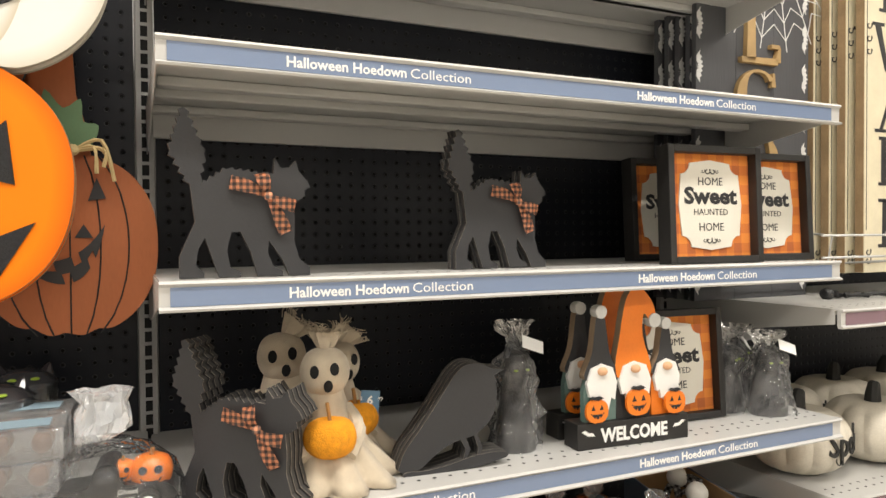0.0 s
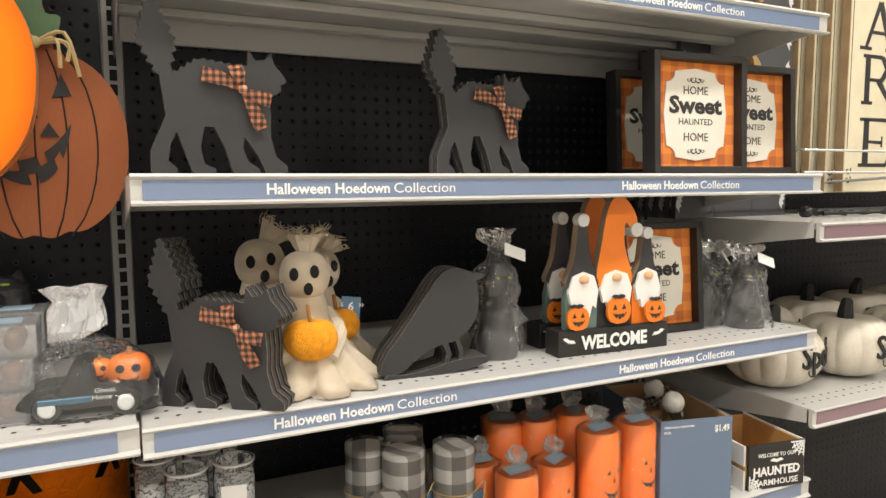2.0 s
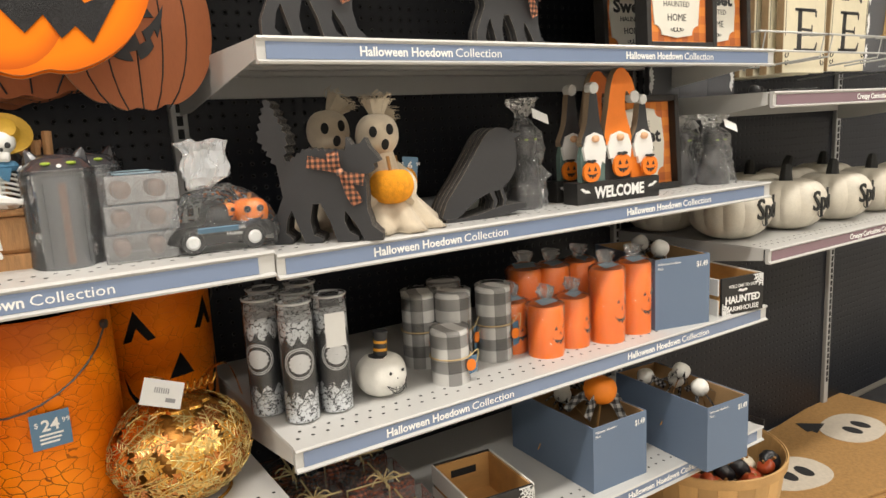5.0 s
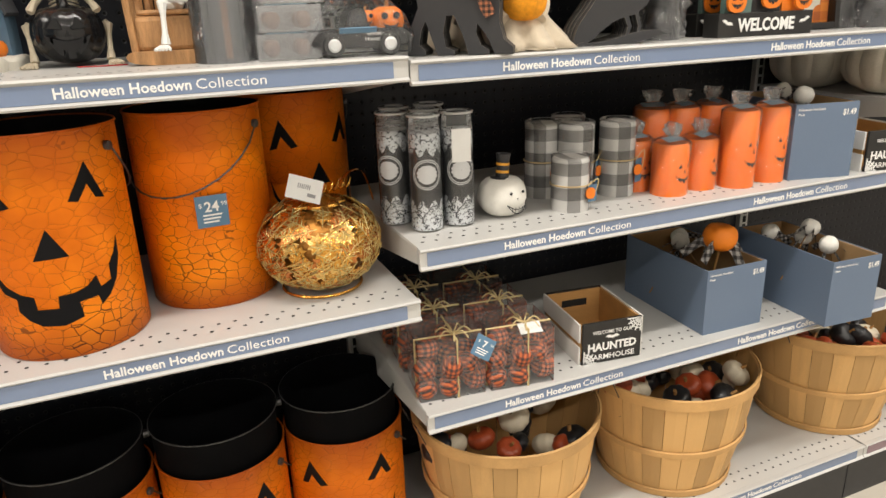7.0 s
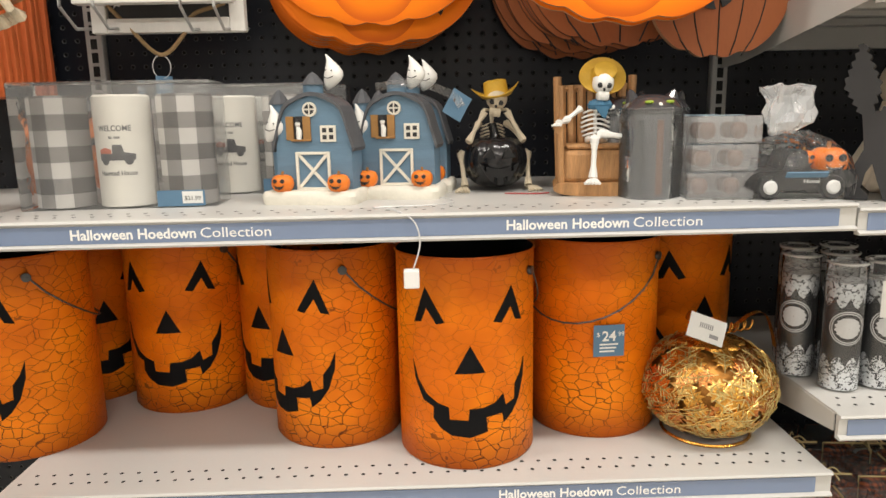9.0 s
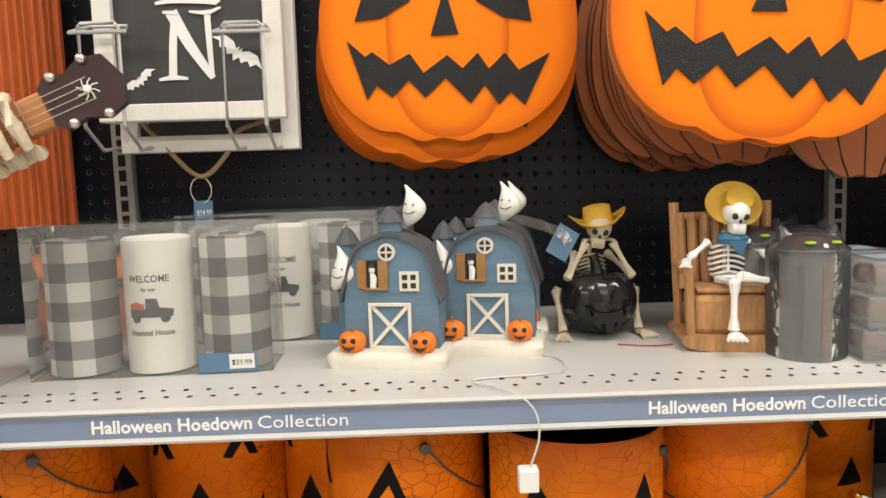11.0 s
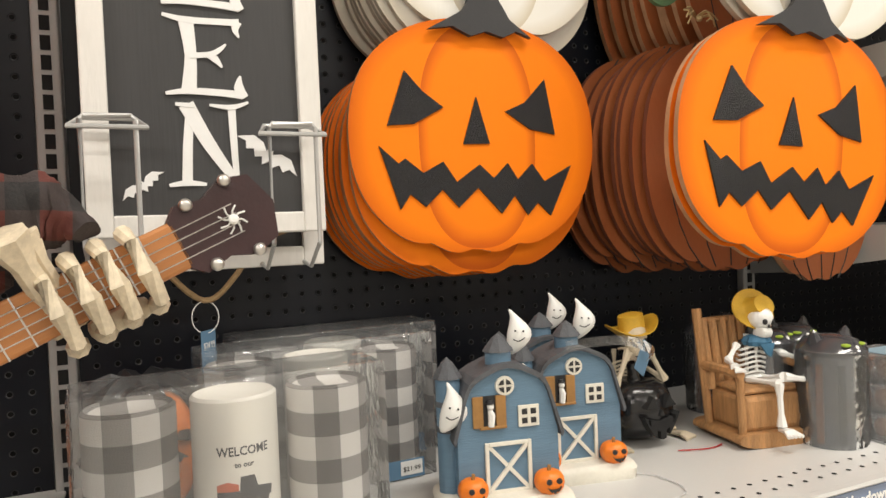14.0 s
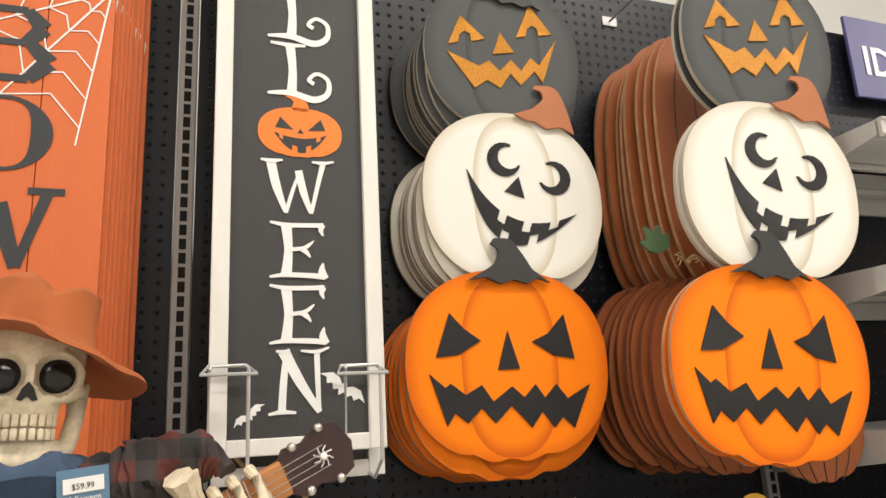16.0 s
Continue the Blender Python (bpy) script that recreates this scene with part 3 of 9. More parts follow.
def rust_stack(m, trimmed=False):
    """A tall gourd on a broad pumpkin, flat boards in rust with painted rib lines."""
    th = thing("rust_pumpkin_sign", m, "tall rust-brown wooden pumpkin sign with raffia bow and green leaf", "wall decoration", "rust pumpkin signs")
    T = 0.009
    low = part("lower_pumpkin", plate(bmesh.new(), pumpkin_outline(0.165, 0.185), -T, 0, edge_mat=1), [RUST, RUST_DARK], th)
    for a in (-0.122, -0.068, 0.0, 0.068, 0.122):
        line = [(a * (1 - (z / 0.2) ** 2) ** 0.5 * 1.0, -T - 0.0005, z) for z in [0.175 - 0.035 * i for i in range(11)]]
        part("rib_line", tube(bmesh.new(), line, 0.0013, 4), BLACK_INK, low)
    glued([(-0.066, 0.12), (-0.09, 0.07), (-0.046, 0.066)], BLACK_INK, low, -T, "eye")
    up = part("upper_gourd", plate(bmesh.new(), oval(0.13, 0.285, 0, 0, 64, 2.6), -T, 0, edge_mat=1), [RUST, RUST_EDGE], th, at=pose(0.045, 0.003, 0.43))
    for a in (-0.085, -0.03, 0.03, 0.085):
        line = [(a * (1 - (z / 0.3) ** 2) ** 0.5, -T - 0.0005, z) for z in [0.27 - 0.054 * i for i in range(11)]]
        part("rib_line", tube(bmesh.new(), line, 0.0013, 4), BLACK_INK, up)
    if trimmed:
        part("leaf", plate(bmesh.new(), leaf_outline(-0.12, 0.225, 0.6, 30), -T - 0.012, -T - 0.005), LEAF, th, "green painted leaf")
        raffia_bow(th, -0.07, -T - 0.008, 0.21, 0.5)
    return th


rust_stack(pose(-0.255, -0.2, 1.672), True)
rust = rust_stack(pose(-0.262, -0.178, 1.67))
for k in range(7):
    copy_thing(rust, pose(-0.268 - 0.006 * k + random.uniform(-0.012, 0.012), -0.158 + 0.0205 * k, 1.675 + random.uniform(-0.012, 0.008), 0, random.uniform(-2.5, 2.5), random.uniform(-2, 2)))


def rust_jack(m):
    """A smaller rust pumpkin board with a crooked grin, hung in front."""
    th = thing("rust_jack_sign", m, "rust-brown wooden jack-o-lantern sign with raffia bow and green leaf", "wall decoration")
    T = 0.012
    body = part("pumpkin", plate(bmesh.new(), pumpkin_outline(0.118, 0.133), -T, 0, edge_mat=1), [RUST, RUST_EDGE], th)
    for a in (-0.085, -0.045, 0.0, 0.04, 0.078):
        line = [(a * (1 - (z / 0.15) ** 2) ** 0.5, -T - 0.0005, z) for z in [0.13 - 0.026 * i for i in range(11)]]
        part("rib_line", tube(bmesh.new(), line, 0.0012, 4), BLACK_INK, body)
    glued([(0.036, 0.098), (0.024, 0.064), (0.048, 0.068)], BLACK_INK, body, -T, "eye", "black painted eye")
    glued([(-0.012, 0.062), (-0.02, 0.03), (0.006, 0.036)], BLACK_INK, body, -T, "eye", "black painted eye")
    glued([(0.018, 0.03), (0.03, 0.01), (0.006, 0.01)], BLACK_INK, body, -T, "nose")
    glued(moved(tooth_grin(0.135, 0.05, 0.036, ((0.3, 0.4), (0.58, 0.66)), ((0.44, 0.52), (0.72, 0.8))), -0.004, -0.038, 17), BLACK_INK, body, -T, "mouth", "crooked black painted grin")
    part("stem", plate(bmesh.new(), [(-0.05, 0.118), (0.03, 0.118), (0.024, 0.17), (0.01, 0.22), (0.005, 0.31), (-0.05, 0.31), (-0.045, 0.2)], -T + 0.002, 0), RUST, th, "long rust stem")
    part("leaf", plate(bmesh.new(), leaf_outline(-0.008, 0.132, 0.95, 8), -T - 0.012, -T - 0.005), LEAF, th, "green painted leaf")
    raffia_bow(th, 0.006, -T - 0.008, 0.135, 1.0)
    return th


rust_jack(pose(-0.108, -0.245, 1.597))


def peg_hook(x, y_tip, z, lift=0.02):
    th = thing("peg_hook", pose(x, 0, z), "grey wire peg hook in the pegboard", "hook", "peg hooks")
    part("rod", tube(bmesh.new(), [(0, 0.004, 0), (0, y_tip + 0.02, 0), (0, y_tip, lift)], 0.003, 8), WIRE, th, smooth=True)
    part("back_plate", slab(-0.02, 0.02, -0.004, -0.0005, -0.012, 0.012, bevel=0.001), WIRE, th)
    return th


peg_hook(-0.672, -0.15, 2.52)
peg_hook(-0.275, -0.36, 2.52)

# ---- letter boards ----
BOARD = surface("black_stained_board", (0.04, 0.04, 0.041), 0.62, vary=0.3, scale=14, bumps=0.2, stretch=(1, 1, 0.06))
WHITEWOOD = surface("white_painted_wood", (0.76, 0.74, 0.7), 0.55, vary=0.1, scale=30, bumps=0.15, stretch=(1, 1, 0.2))
CHALK = surface("chalk_white_paint", (0.8, 0.8, 0.79), 0.6, vary=0.05, bumps=0.05)


def stroke(bm, p, q, w0, w1, y=0.0015):
    p, q = Vector((p[0], p[1])), Vector((q[0], q[1]))
    n = Vector((-(q - p).y, (q - p).x)).normalized()
    plate(bm, [tuple(p - n * w0 / 2), tuple(q - n * w1 / 2), tuple(q + n * w1 / 2), tuple(p + n * w0 / 2)], -y, 0)


SERIF = {
    "H": [(-.36, 0, -.36, 1, .16, .13), (.36, 0, .36, 1, .16, .13), (-.36, .5, .36, .5, .08, .08), (-.55, 0, -.17, 0, .06, .06), (.17, 0, .55, 0, .06, .06), (-.55, 1, -.17, 1, .06, .06), (.17, 1, .55, 1, .06, .06)],
    "A": [(-.4, 0, 0, 1, .08, .1), (.4, 0, 0, 1, .17, .14), (-.25, .35, .25, .35, .06, .06), (-.58, 0, -.22, 0, .06, .06), (.22, 0, .58, 0, .06, .06)],
    "L": [(-.18, 0, -.18, 1, .17, .13), (-.4, 0, .46, 0.02, .07, .09), (.46, .02, .5, .3, .1, .03), (-.4, 1, .06, 1, .07, .07), (.3, .3, .5, .3, .05, .05)],
    "W": [(-.5, 1, -.22, 0, .17, .1), (-.22, 0, .02, .82, .07, .07), (.02, .82, .24, 0, .16, .1), (.24, 0, .5, 1, .07, .09), (-.66, 1, -.3, 1, .06, .06), (.3, 1, .66, 1, .06, .06)],
    "E": [(-.25, 0, -.25, 1, .18, .15), (-.46, 0, .42, 0, .06, .07), (-.46, 1, .4, 1, .06, .07), (-.25, .52, .26, .5, .05, .06), (.42, 0, .5, .2, .09, .03), (.4, 1, .42, .84, .08, .03), (.26, .4, .26, .64, .05, .03)],
    "N": [(-.4, 0, -.4, 1, .1, .09), (-.4, 1, .4, 0, .17, .17), (.4, 0, .4, 1, .08, .09), (-.6, 0, -.2, 0, .06, .06), (-.6, 1, -.3, 1, .06, .06), (.2, 1, .6, 1, .06, .06)],
    "B": [(-.3, 0, -.3, 1, .17, .17), (-.45, 1, .15, 1, .06, .07), (-.45, 0, .2, 0, .06, .07), (-.3, .52, .15, .52, .06, .06), (.15, 1, .32, .76, .1, .15), (.32, .76, .15, .52, .15, .1), (.2, .52, .4, .26, .1, .16), (.4, .26, .2, 0, .16, .1)],
    "R": [(-.3, 0, -.3, 1, .15, .15), (-.45, 1, .15, 1, .06, .07), (-.3, .5, .15, .5, .06, .06), (.15, 1, .34, .75, .1, .15), (.34, .75, .15, .5, .15, .1), (.05, .5, .5, -.06, .15, .06), (-.46, 0, -.12, 0, .06, .06)],
    "C": [(.38, .82, .05, 1, .05, .1), (.05, 1, -.34, .72, .1, .17), (-.34, .72, -.34, .28, .17, .17), (-.34, .28, .05, 0, .17, .1), (.05, 0, .42, .2, .1, .04), (.34, .72, .46, .9, .1, .1)],
    "O": [(0, 1, -.36, .7, .09, .17), (-.36, .7, -.36, .3, .17, .17), (-.36, .3, 0, 0, .17, .09), (0, 0, .36, .3, .09, .17), (.36, .3, .36, .7, .17, .17), (.36, .7, 0, 1, .17, .09)],
    "M": [(-.5, 0, -.4, 1, .07, .08), (-.4, 1, 0, .1, .16, .12), (0, .1, .4, 1, .06, .06), (.4, 1, .5, 0, .16, .16), (-.66, 0, -.34, 0, .06, .06), (.34, 0, .68, 0, .06, .06)],
}


def serif_letter(ch, w, h, y=0.0015, weight=1.22):
    bm = bmesh.new()
    if ch in "OC":
        a0, a1 = (0, 360) if ch == "O" else (42, 322)
        rim = []
        for i in range(41):
            t = radians(a0 + (a1 - a0) * i / 40)
            c, s = math.cos(t), math.sin(t)
            rim.append([(0.5 * w * c, h / 2 + h * 0.52 * s), ((0.5 - 0.2 * abs(c) - 0.02) * w * c, h / 2 + h * 0.47 * s)])
        for (a, b), (c, d) in zip(rim, rim[1:]):
            plate(bm, [a, c, d, b], -y, 0)
        if ch == "C":
            stroke(bm, (0.36 * w, 0.72 * h), (0.36 * w, 0.98 * h), 0.1 * w, 0.04 * w, y)
        return bm
    for x0, z0, x1, z1, w0, w1 in SERIF[ch]:
        stroke(bm, (x0 * w, z0 * h), (x1 * w, z1 * h), w0 * w * weight + 0.0008, w1 * w * weight + 0.0008, y)
    return bm


def brush_letter(ch, w, h, y=0.0012):
    """A hand-drawn capital: waisted stems, thin flared arms, curled feet."""
    bm = bmesh.new()

    layer = itertools.count()

    def sweep(points, widths):
        line = [Vector(p) for p in spline([(x * w, z * h) for x, z in points], 6, False)]
        n = len(line) - 1
        one, two = [], []
        for i, p in enumerate(line):
            k = i / n * (len(widths) - 1)
            j = min(int(k), len(widths) - 2)
            half = (widths[j] + (widths[j + 1] - widths[j]) * (k - j)) * w / 2
            d = line[min(i + 1, n)] - line[max(i - 1, 0)]
            side = Vector((-d.y, d.x)).normalized() * half
            one.append(tuple(p + side))
            two.append(tuple(p - side))
        plate(bm, one + two[::-1], -y - 0.00025 * next(layer), 0)

    if ch == "E":
        sweep([(-0.22, 0.02), (-0.18, 0.5), (-0.22, 0.98)], (0.19, 0.14, 0.19))
        sweep([(-0.5, 1.02), (-0.22, 0.97), (0.2, 0.975), (0.44, 0.985)], (0.04, 0.08, 0.08, 0.09))
        sweep([(0.41, 0.99), (0.39, 0.88), (0.43, 0.78)], (0.13, 0.08, 0.02))
        sweep([(-0.18, 0.5), (0.06, 0.53), (0.18, 0.6), (0.26, 0.68)], (0.07, 0.07, 0.06, 0.02))
        sweep([(0.0, 0.53), (0.12, 0.47), (0.2, 0.36)], (0.06, 0.09, 0.02))
        sweep([(-0.5, -0.01), (-0.22, 0.03), (0.2, 0.02), (0.44, 0.0)], (0.04, 0.08, 0.09, 0.1))
        sweep([(0.47, -0.03), (0.4, 0.1), (0.42, 0.26)], (0.1, 0.13, 0.02))
    elif ch == "N":
        sweep([(-0.3, 0.0), (-0.27, 0.5), (-0.22, 0.98)], (0.13, 0.12, 0.1))
        sweep([(-0.27, 1.0), (0.0, 0.5), (0.34, 0.0)], (0.2, 0.17, 0.1))
        sweep([(0.33, 0.0), (0.31, 0.5), (0.3, 0.98)], (0.07, 0.09, 0.1))
        sweep([(-0.52, -0.01), (-0.3, 0.02), (-0.06, 0.0)], (0.04, 0.08, 0.04))
        sweep([(-0.4, 1.0), (-0.25, 0.99), (-0.18, 0.99)], (0.04, 0.06, 0.06))
        sweep([(0.02, 1.0), (0.3, 0.98), (0.52, 1.05)], (0.03, 0.07, 0.03))
    elif ch == "L":
        sweep([(-0.1, 0.0), (-0.08, 0.5), (-0.12, 1.0)], (0.16, 0.12, 0.15))
        sweep([(-0.42, 1.0), (-0.12, 0.98), (0.12, 1.0)], (0.04, 0.07, 0.04))
        sweep([(-0.46, 0.02), (-0.1, 0.05), (0.25, -0.04), (0.46, 0.1), (0.47, 0.36), (0.3, 0.47), (0.17, 0.34), (0.25, 0.27)], (0.04, 0.1, 0.11, 0.09, 0.07, 0.06, 0.06, 0.07))
    elif ch == "W":
        sweep([(-0.44, 0.98), (-0.35, 0.5), (-0.2, 0.0)], (0.15, 0.14, 0.06))
        sweep([(-0.2, 0.0), (-0.1, 0.4), (0.02, 0.8)], (0.06, 0.06, 0.05))
        sweep([(0.0, 0.82), (0.08, 0.4), (0.2, 0.0)], (0.12, 0.12, 0.06))
        sweep([(0.2, 0.0), (0.3, 0.5), (0.4, 0.98)], (0.06, 0.07, 0.09))
        sweep([(-0.6, 1.0), (-0.42, 0.98), (-0.25, 1.01)], (0.03, 0.07, 0.03))
        sweep([(0.22, 1.0), (0.4, 0.99), (0.58, 1.03)], (0.03, 0.06, 0.03))
    elif ch == "A":
        sweep([(-0.36, 0.0), (-0.2, 0.5), (0.0, 1.0)], (0.08, 0.08, 0.1))
        sweep([(0.0, 1.0), (0.16, 0.5), (0.36, 0.0)], (0.15, 0.15, 0.16))
        sweep([(-0.24, 0.36), (0.0, 0.34), (0.22, 0.38)], (0.05, 0.06, 0.05))
    else:
        for x in (-0.32, 0.32):
            sweep([(x, 0.0), (x * 0.94, 0.5), (x, 1.0)], (0.16, 0.12, 0.16))
            sweep([(x - 0.18, 0.0), (x, 0.02), (x + 0.18, 0.0)], (0.04, 0.07, 0.04))
            sweep([(x - 0.18, 1.0), (x, 0.98), (x + 0.18, 1.0)], (0.04, 0.07, 0.04))
        sweep([(-0.3, 0.5), (0.0, 0.53), (0.3, 0.5)], (0.06, 0.07, 0.06))
    return bm


def bat_outline(s):
    half = [(0, 0.12), (0.06, 0.26), (0.1, 0.14), (0.3, 0.3), (0.62, 0.32), (1.0, 0.02), (0.72, 0.06), (0.6, -0.12), (0.42, 0.0), (0.28, -0.18), (0.12, -0.06), (0, -0.26)]
    return [(x * s, z * s) for x, z in half] + [(-x * s, z * s) for x, z in half[-2:0:-1]]


def letter_board(m):
    th = thing("letter_board", m, "tall black wooden board with white frame and painted letters", "wall sign", "letter boards")
    W, H, B = 0.268, 1.04, 0.027
    part("panel", slab(-W / 2 + 0.015, W / 2 - 0.015, -0.012, -0.003, 0.012, H - 0.012), BOARD, th, "black stained panel")
    for x0, x1, z0, z1 in ((-W / 2, -W / 2 + B, 0, H), (W / 2 - B, W / 2, 0, H), (-W / 2 + B, W / 2 - B, 0, 0.025), (-W / 2 + B, W / 2 - B, H - 0.025, H)):
        part("frame_rail", slab(x0, x1, -0.022, 0, z0, z1, bevel=0.002), WHITEWOOD, th, "white painted rail")
    y = -0.0125
    for ch, z, h, w in (("N", 0.06, 0.094, 0.09), ("E", 0.167, 0.089, 0.092), ("E", 0.272, 0.088, 0.092), ("W", 0.378, 0.09, 0.102), ("L", 0.586, 0.097, 0.11), ("L", 0.693, 0.097, 0.11), ("A", 0.8, 0.095, 0.1), ("H", 0.908, 0.095, 0.1)):
        part("letter", brush_letter(ch, w, h), CHALK, th, "white painted letter", at=pose(0.0, y, z))
    pk = part("pumpkin_motif", plate(bmesh.new(), pumpkin_outline(0.07, 0.045, 48), -0.001, 0), ORANGE, th, "orange painted pumpkin", at=pose(0.004, y, 0.52))
    part("motif_stem", plate(bmesh.new(), spline([(-0.014, 0.04), (-0.012, 0.056), (-0.026, 0.066), (-0.012, 0.07), (0.006, 0.062), (0.014, 0.04)], 4), -0.001, 0), ORANGE, pk)
    for sx in (-1, 1):
        part("motif_eye", plate(bmesh.new(), [(sx * 0.012, 0.004), (sx * 0.034, 0.026), (sx * 0.042, 0.006)], -0.0016, -0.001), BLACK_INK, pk)
    part("motif_nose", plate(bmesh.new(), [(-0.005, -0.002), (0.0, 0.007), (0.005, -0.002)], -0.0016, -0.001), BLACK_INK, pk)
    part("motif_mouth", plate(bmesh.new(), moved(tooth_grin(0.088, 0.022, 0.026), 0, -0.024), -0.0016, -0.001), BLACK_INK, pk)
    part("bat", plate(bmesh.new(), moved(bat_outline(0.043), 0.066, 0.093, -35), -0.001, 0), CHALK, th, "white painted bat", at=pose(0, y, 0))
    part("bat", plate(bmesh.new(), moved(bat_outline(0.028), -0.074, 0.058, 36), -0.001, 0), CHALK, th, "white painted bat", at=pose(0, y, 0))
    return th


letters = letter_board(pose(-1.041, -0.16, 1.577, -0.6, 0, 0))
copy_thing(letters, pose(-1.033, -0.112, 1.534, -0.6, 0, 0))
JUTE = surface("jute_rope", (0.36, 0.24, 0.12), 0.9, vary=0.3, scale=200, bumps=0.5)
th = thing("rope_hanger", pose(0, 0, 0), "brown jute hanging loop below the letter board", "rope")
part("rope", tube(bmesh.new(), spline([(-1.165, -0.125, 1.612), (-1.109, -0.13, 1.551), (-1.053, -0.132, 1.497), (-1.011, -0.13, 1.528), (-0.99, -0.126, 1.565), (-0.933, -0.12, 1.582)], 6, False), 0.0038, 7), JUTE, th, smooth=True)
part("tag_string", tube(bmesh.new(), [(-1.052 + 0.016 * math.sin(q), -0.132, 1.478 - 0.02 * math.cos(q) - 0.002) for q in [2 * math.pi * i / 20 for i in range(21)]], 0.0006, 4), WHITE_INK, th, "white plastic tag loop")
card = part("hang_tag", slab(-0.017, 0.017, -0.0006, 0, -0.05, 0), TAG_BLUE, th, "blue price card", at=pose(-1.05, -0.132, 1.46, 0, 0, 55))
part("price", words("$24.99", 0.011, 0.026, 0.0002), WHITE_INK, card, at=pose(0, -0.0012, -0.022))


def wire_holder(x, m_y, z, w=0.05, h=0.135):
    """A bent wire pocket that clips to the pegboard."""
    th = thing("wire_holder", pose(x, m_y, z), "grey bent-wire holder clipped to the pegboard", "wire holder", "wire holders")
    f = 0.0028
    bm = bmesh.new()
    part("front_loop", tube(bm, [(-w / 2, 0, -h), (-w / 2, 0, 0), (-w / 2 + 0.004, 0.0, 0.004), (w / 2 - 0.004, 0.0, 0.004), (w / 2, 0, 0), (w / 2, 0, -h)], f, 7), WIRE, th, smooth=True)
    part("top_loop", tube(bmesh.new(), [(-w / 2, 0.03, 0.006), (-w / 2 - 0.012, -0.002, -0.008), (w / 2 + 0.012, -0.002, -0.008), (w / 2, 0.03, 0.006), (-w / 2, 0.03, 0.006)], f, 7), WIRE, th, smooth=True)
    for sx in (-1, 1):
        part("arm", tube(bmesh.new(), [(sx * w / 2, 0, -h), (sx * w / 2, 0.05, -h - 0.03), (sx * w / 2, -m_y, -h - 0.01)], f, 7), WIRE, th, smooth=True)
    return th


wire_holder(-1.148, -0.222, 1.703, 0.054)
wire_holder(-0.953, -0.222, 1.699, 0.054)

# ---- orange board in the next bay ----
PUMPKIN_PAINT = surface("burnt_orange_board", (0.62, 0.14, 0.035), 0.6, vary=0.12, scale=7, bumps=0.12, stretch=(1, 1, 0.1))
DARK_TEAL = surface("dark_letter_paint", (0.03, 0.035, 0.04), 0.6, vary=0.2)


def web(bm, cx, cz, r, spokes, a0, a1, rings):
    ends = []
    for k in range(spokes):
        a = radians(a0 + (a1 - a0) * k / (spokes - 1))
        ends.append((math.cos(a), math.sin(a)))
        stroke(bm, (cx, cz), (cx + r * ends[-1][0], cz + r * ends[-1][1]), 0.003, 0.0022, 0.0008)
    for q in range(1, rings + 1):
        d = r * q / (rings + 0.6)
        for (ax, az), (bx, bz) in zip(ends, ends[1:]):
            mx, mz = (ax + bx) / 2 * 0.86, (az + bz) / 2 * 0.86
            stroke(bm, (cx + d * ax, cz + d * az), (cx + d * mx, cz + d * mz), 0.002, 0.002, 0.0008)
            stroke(bm, (cx + d * mx, cz + d * mz), (cx + d * bx, cz + d * bz), 0.002, 0.002, 0.0008)
    return bm


def orange_board(m):
    th = thing("orange_sign", m, "tall burnt-orange plank sign with dark letters and white web", "wall sign", "orange plank signs")
    for k in range(3):
        part("plank", slab(-0.135 + 0.0905 * k, -0.0455 + 0.0905 * k, -0.012, 0, 0, 1.12, bevel=0.0015), PUMPKIN_PAINT, th)
    for ch, z in (("W", 0.42), ("O", 0.56), ("B", 0.7)):
        part("letter", serif_letter(ch, 0.13, 0.11, 0.001), DARK_TEAL, th, "dark painted letter", at=pose(0.0, -0.0125, z))
    part("web", web(bmesh.new(), 0.13, 0.86, 0.26, 6, 120, 262, 5), CHALK, th, "white painted spider web", at=pose(0, -0.0125, 0))
    return th


ob = orange_board(pose(-1.462, -0.19, 1.43))
for k in range(9):
    copy_thing(ob, pose(-1.455 + 0.004 * k + random.uniform(-0.002, 0.002), -0.172 + 0.0165 * k, 1.428))

# ---- header board over the middle bay ----
PURPLE = surface("purple_header", (0.07, 0.065, 0.2), 0.4, vary=0.06, scale=6)
th = thing("header_sign", pose(0.66, -0.03, 2.39), "dark purple header board with white capitals", "sign")
part("board", slab(-0.2, 0.5, -0.01, 0.0, 0, 0.24, bevel=0.002), PURPLE, th)
part("lettering", words("IDE", 0.12, None, 0.0005, "LEFT", 0.002), WHITE_INK, th, at=pose(-0.16, -0.0115, 0.07))

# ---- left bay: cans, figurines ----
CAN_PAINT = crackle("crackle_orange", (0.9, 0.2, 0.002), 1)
BLACK_TIN = surface("black_tin", (0.006, 0.006, 0.007), 0.6, vary=0.2, scale=20, spec=0.12)
# black lining; on the nested cans' outside it paints in their deep shade
TIN_IN_SHADE = surface("black_tin_in_shade", (0.004, 0.004, 0.0045), 0.8, vary=0.3, scale=20, spec=0.04)
DARK_WIRE = surface("dark_wire", (0.1, 0.1, 0.1), 0.4, metal=0.7)


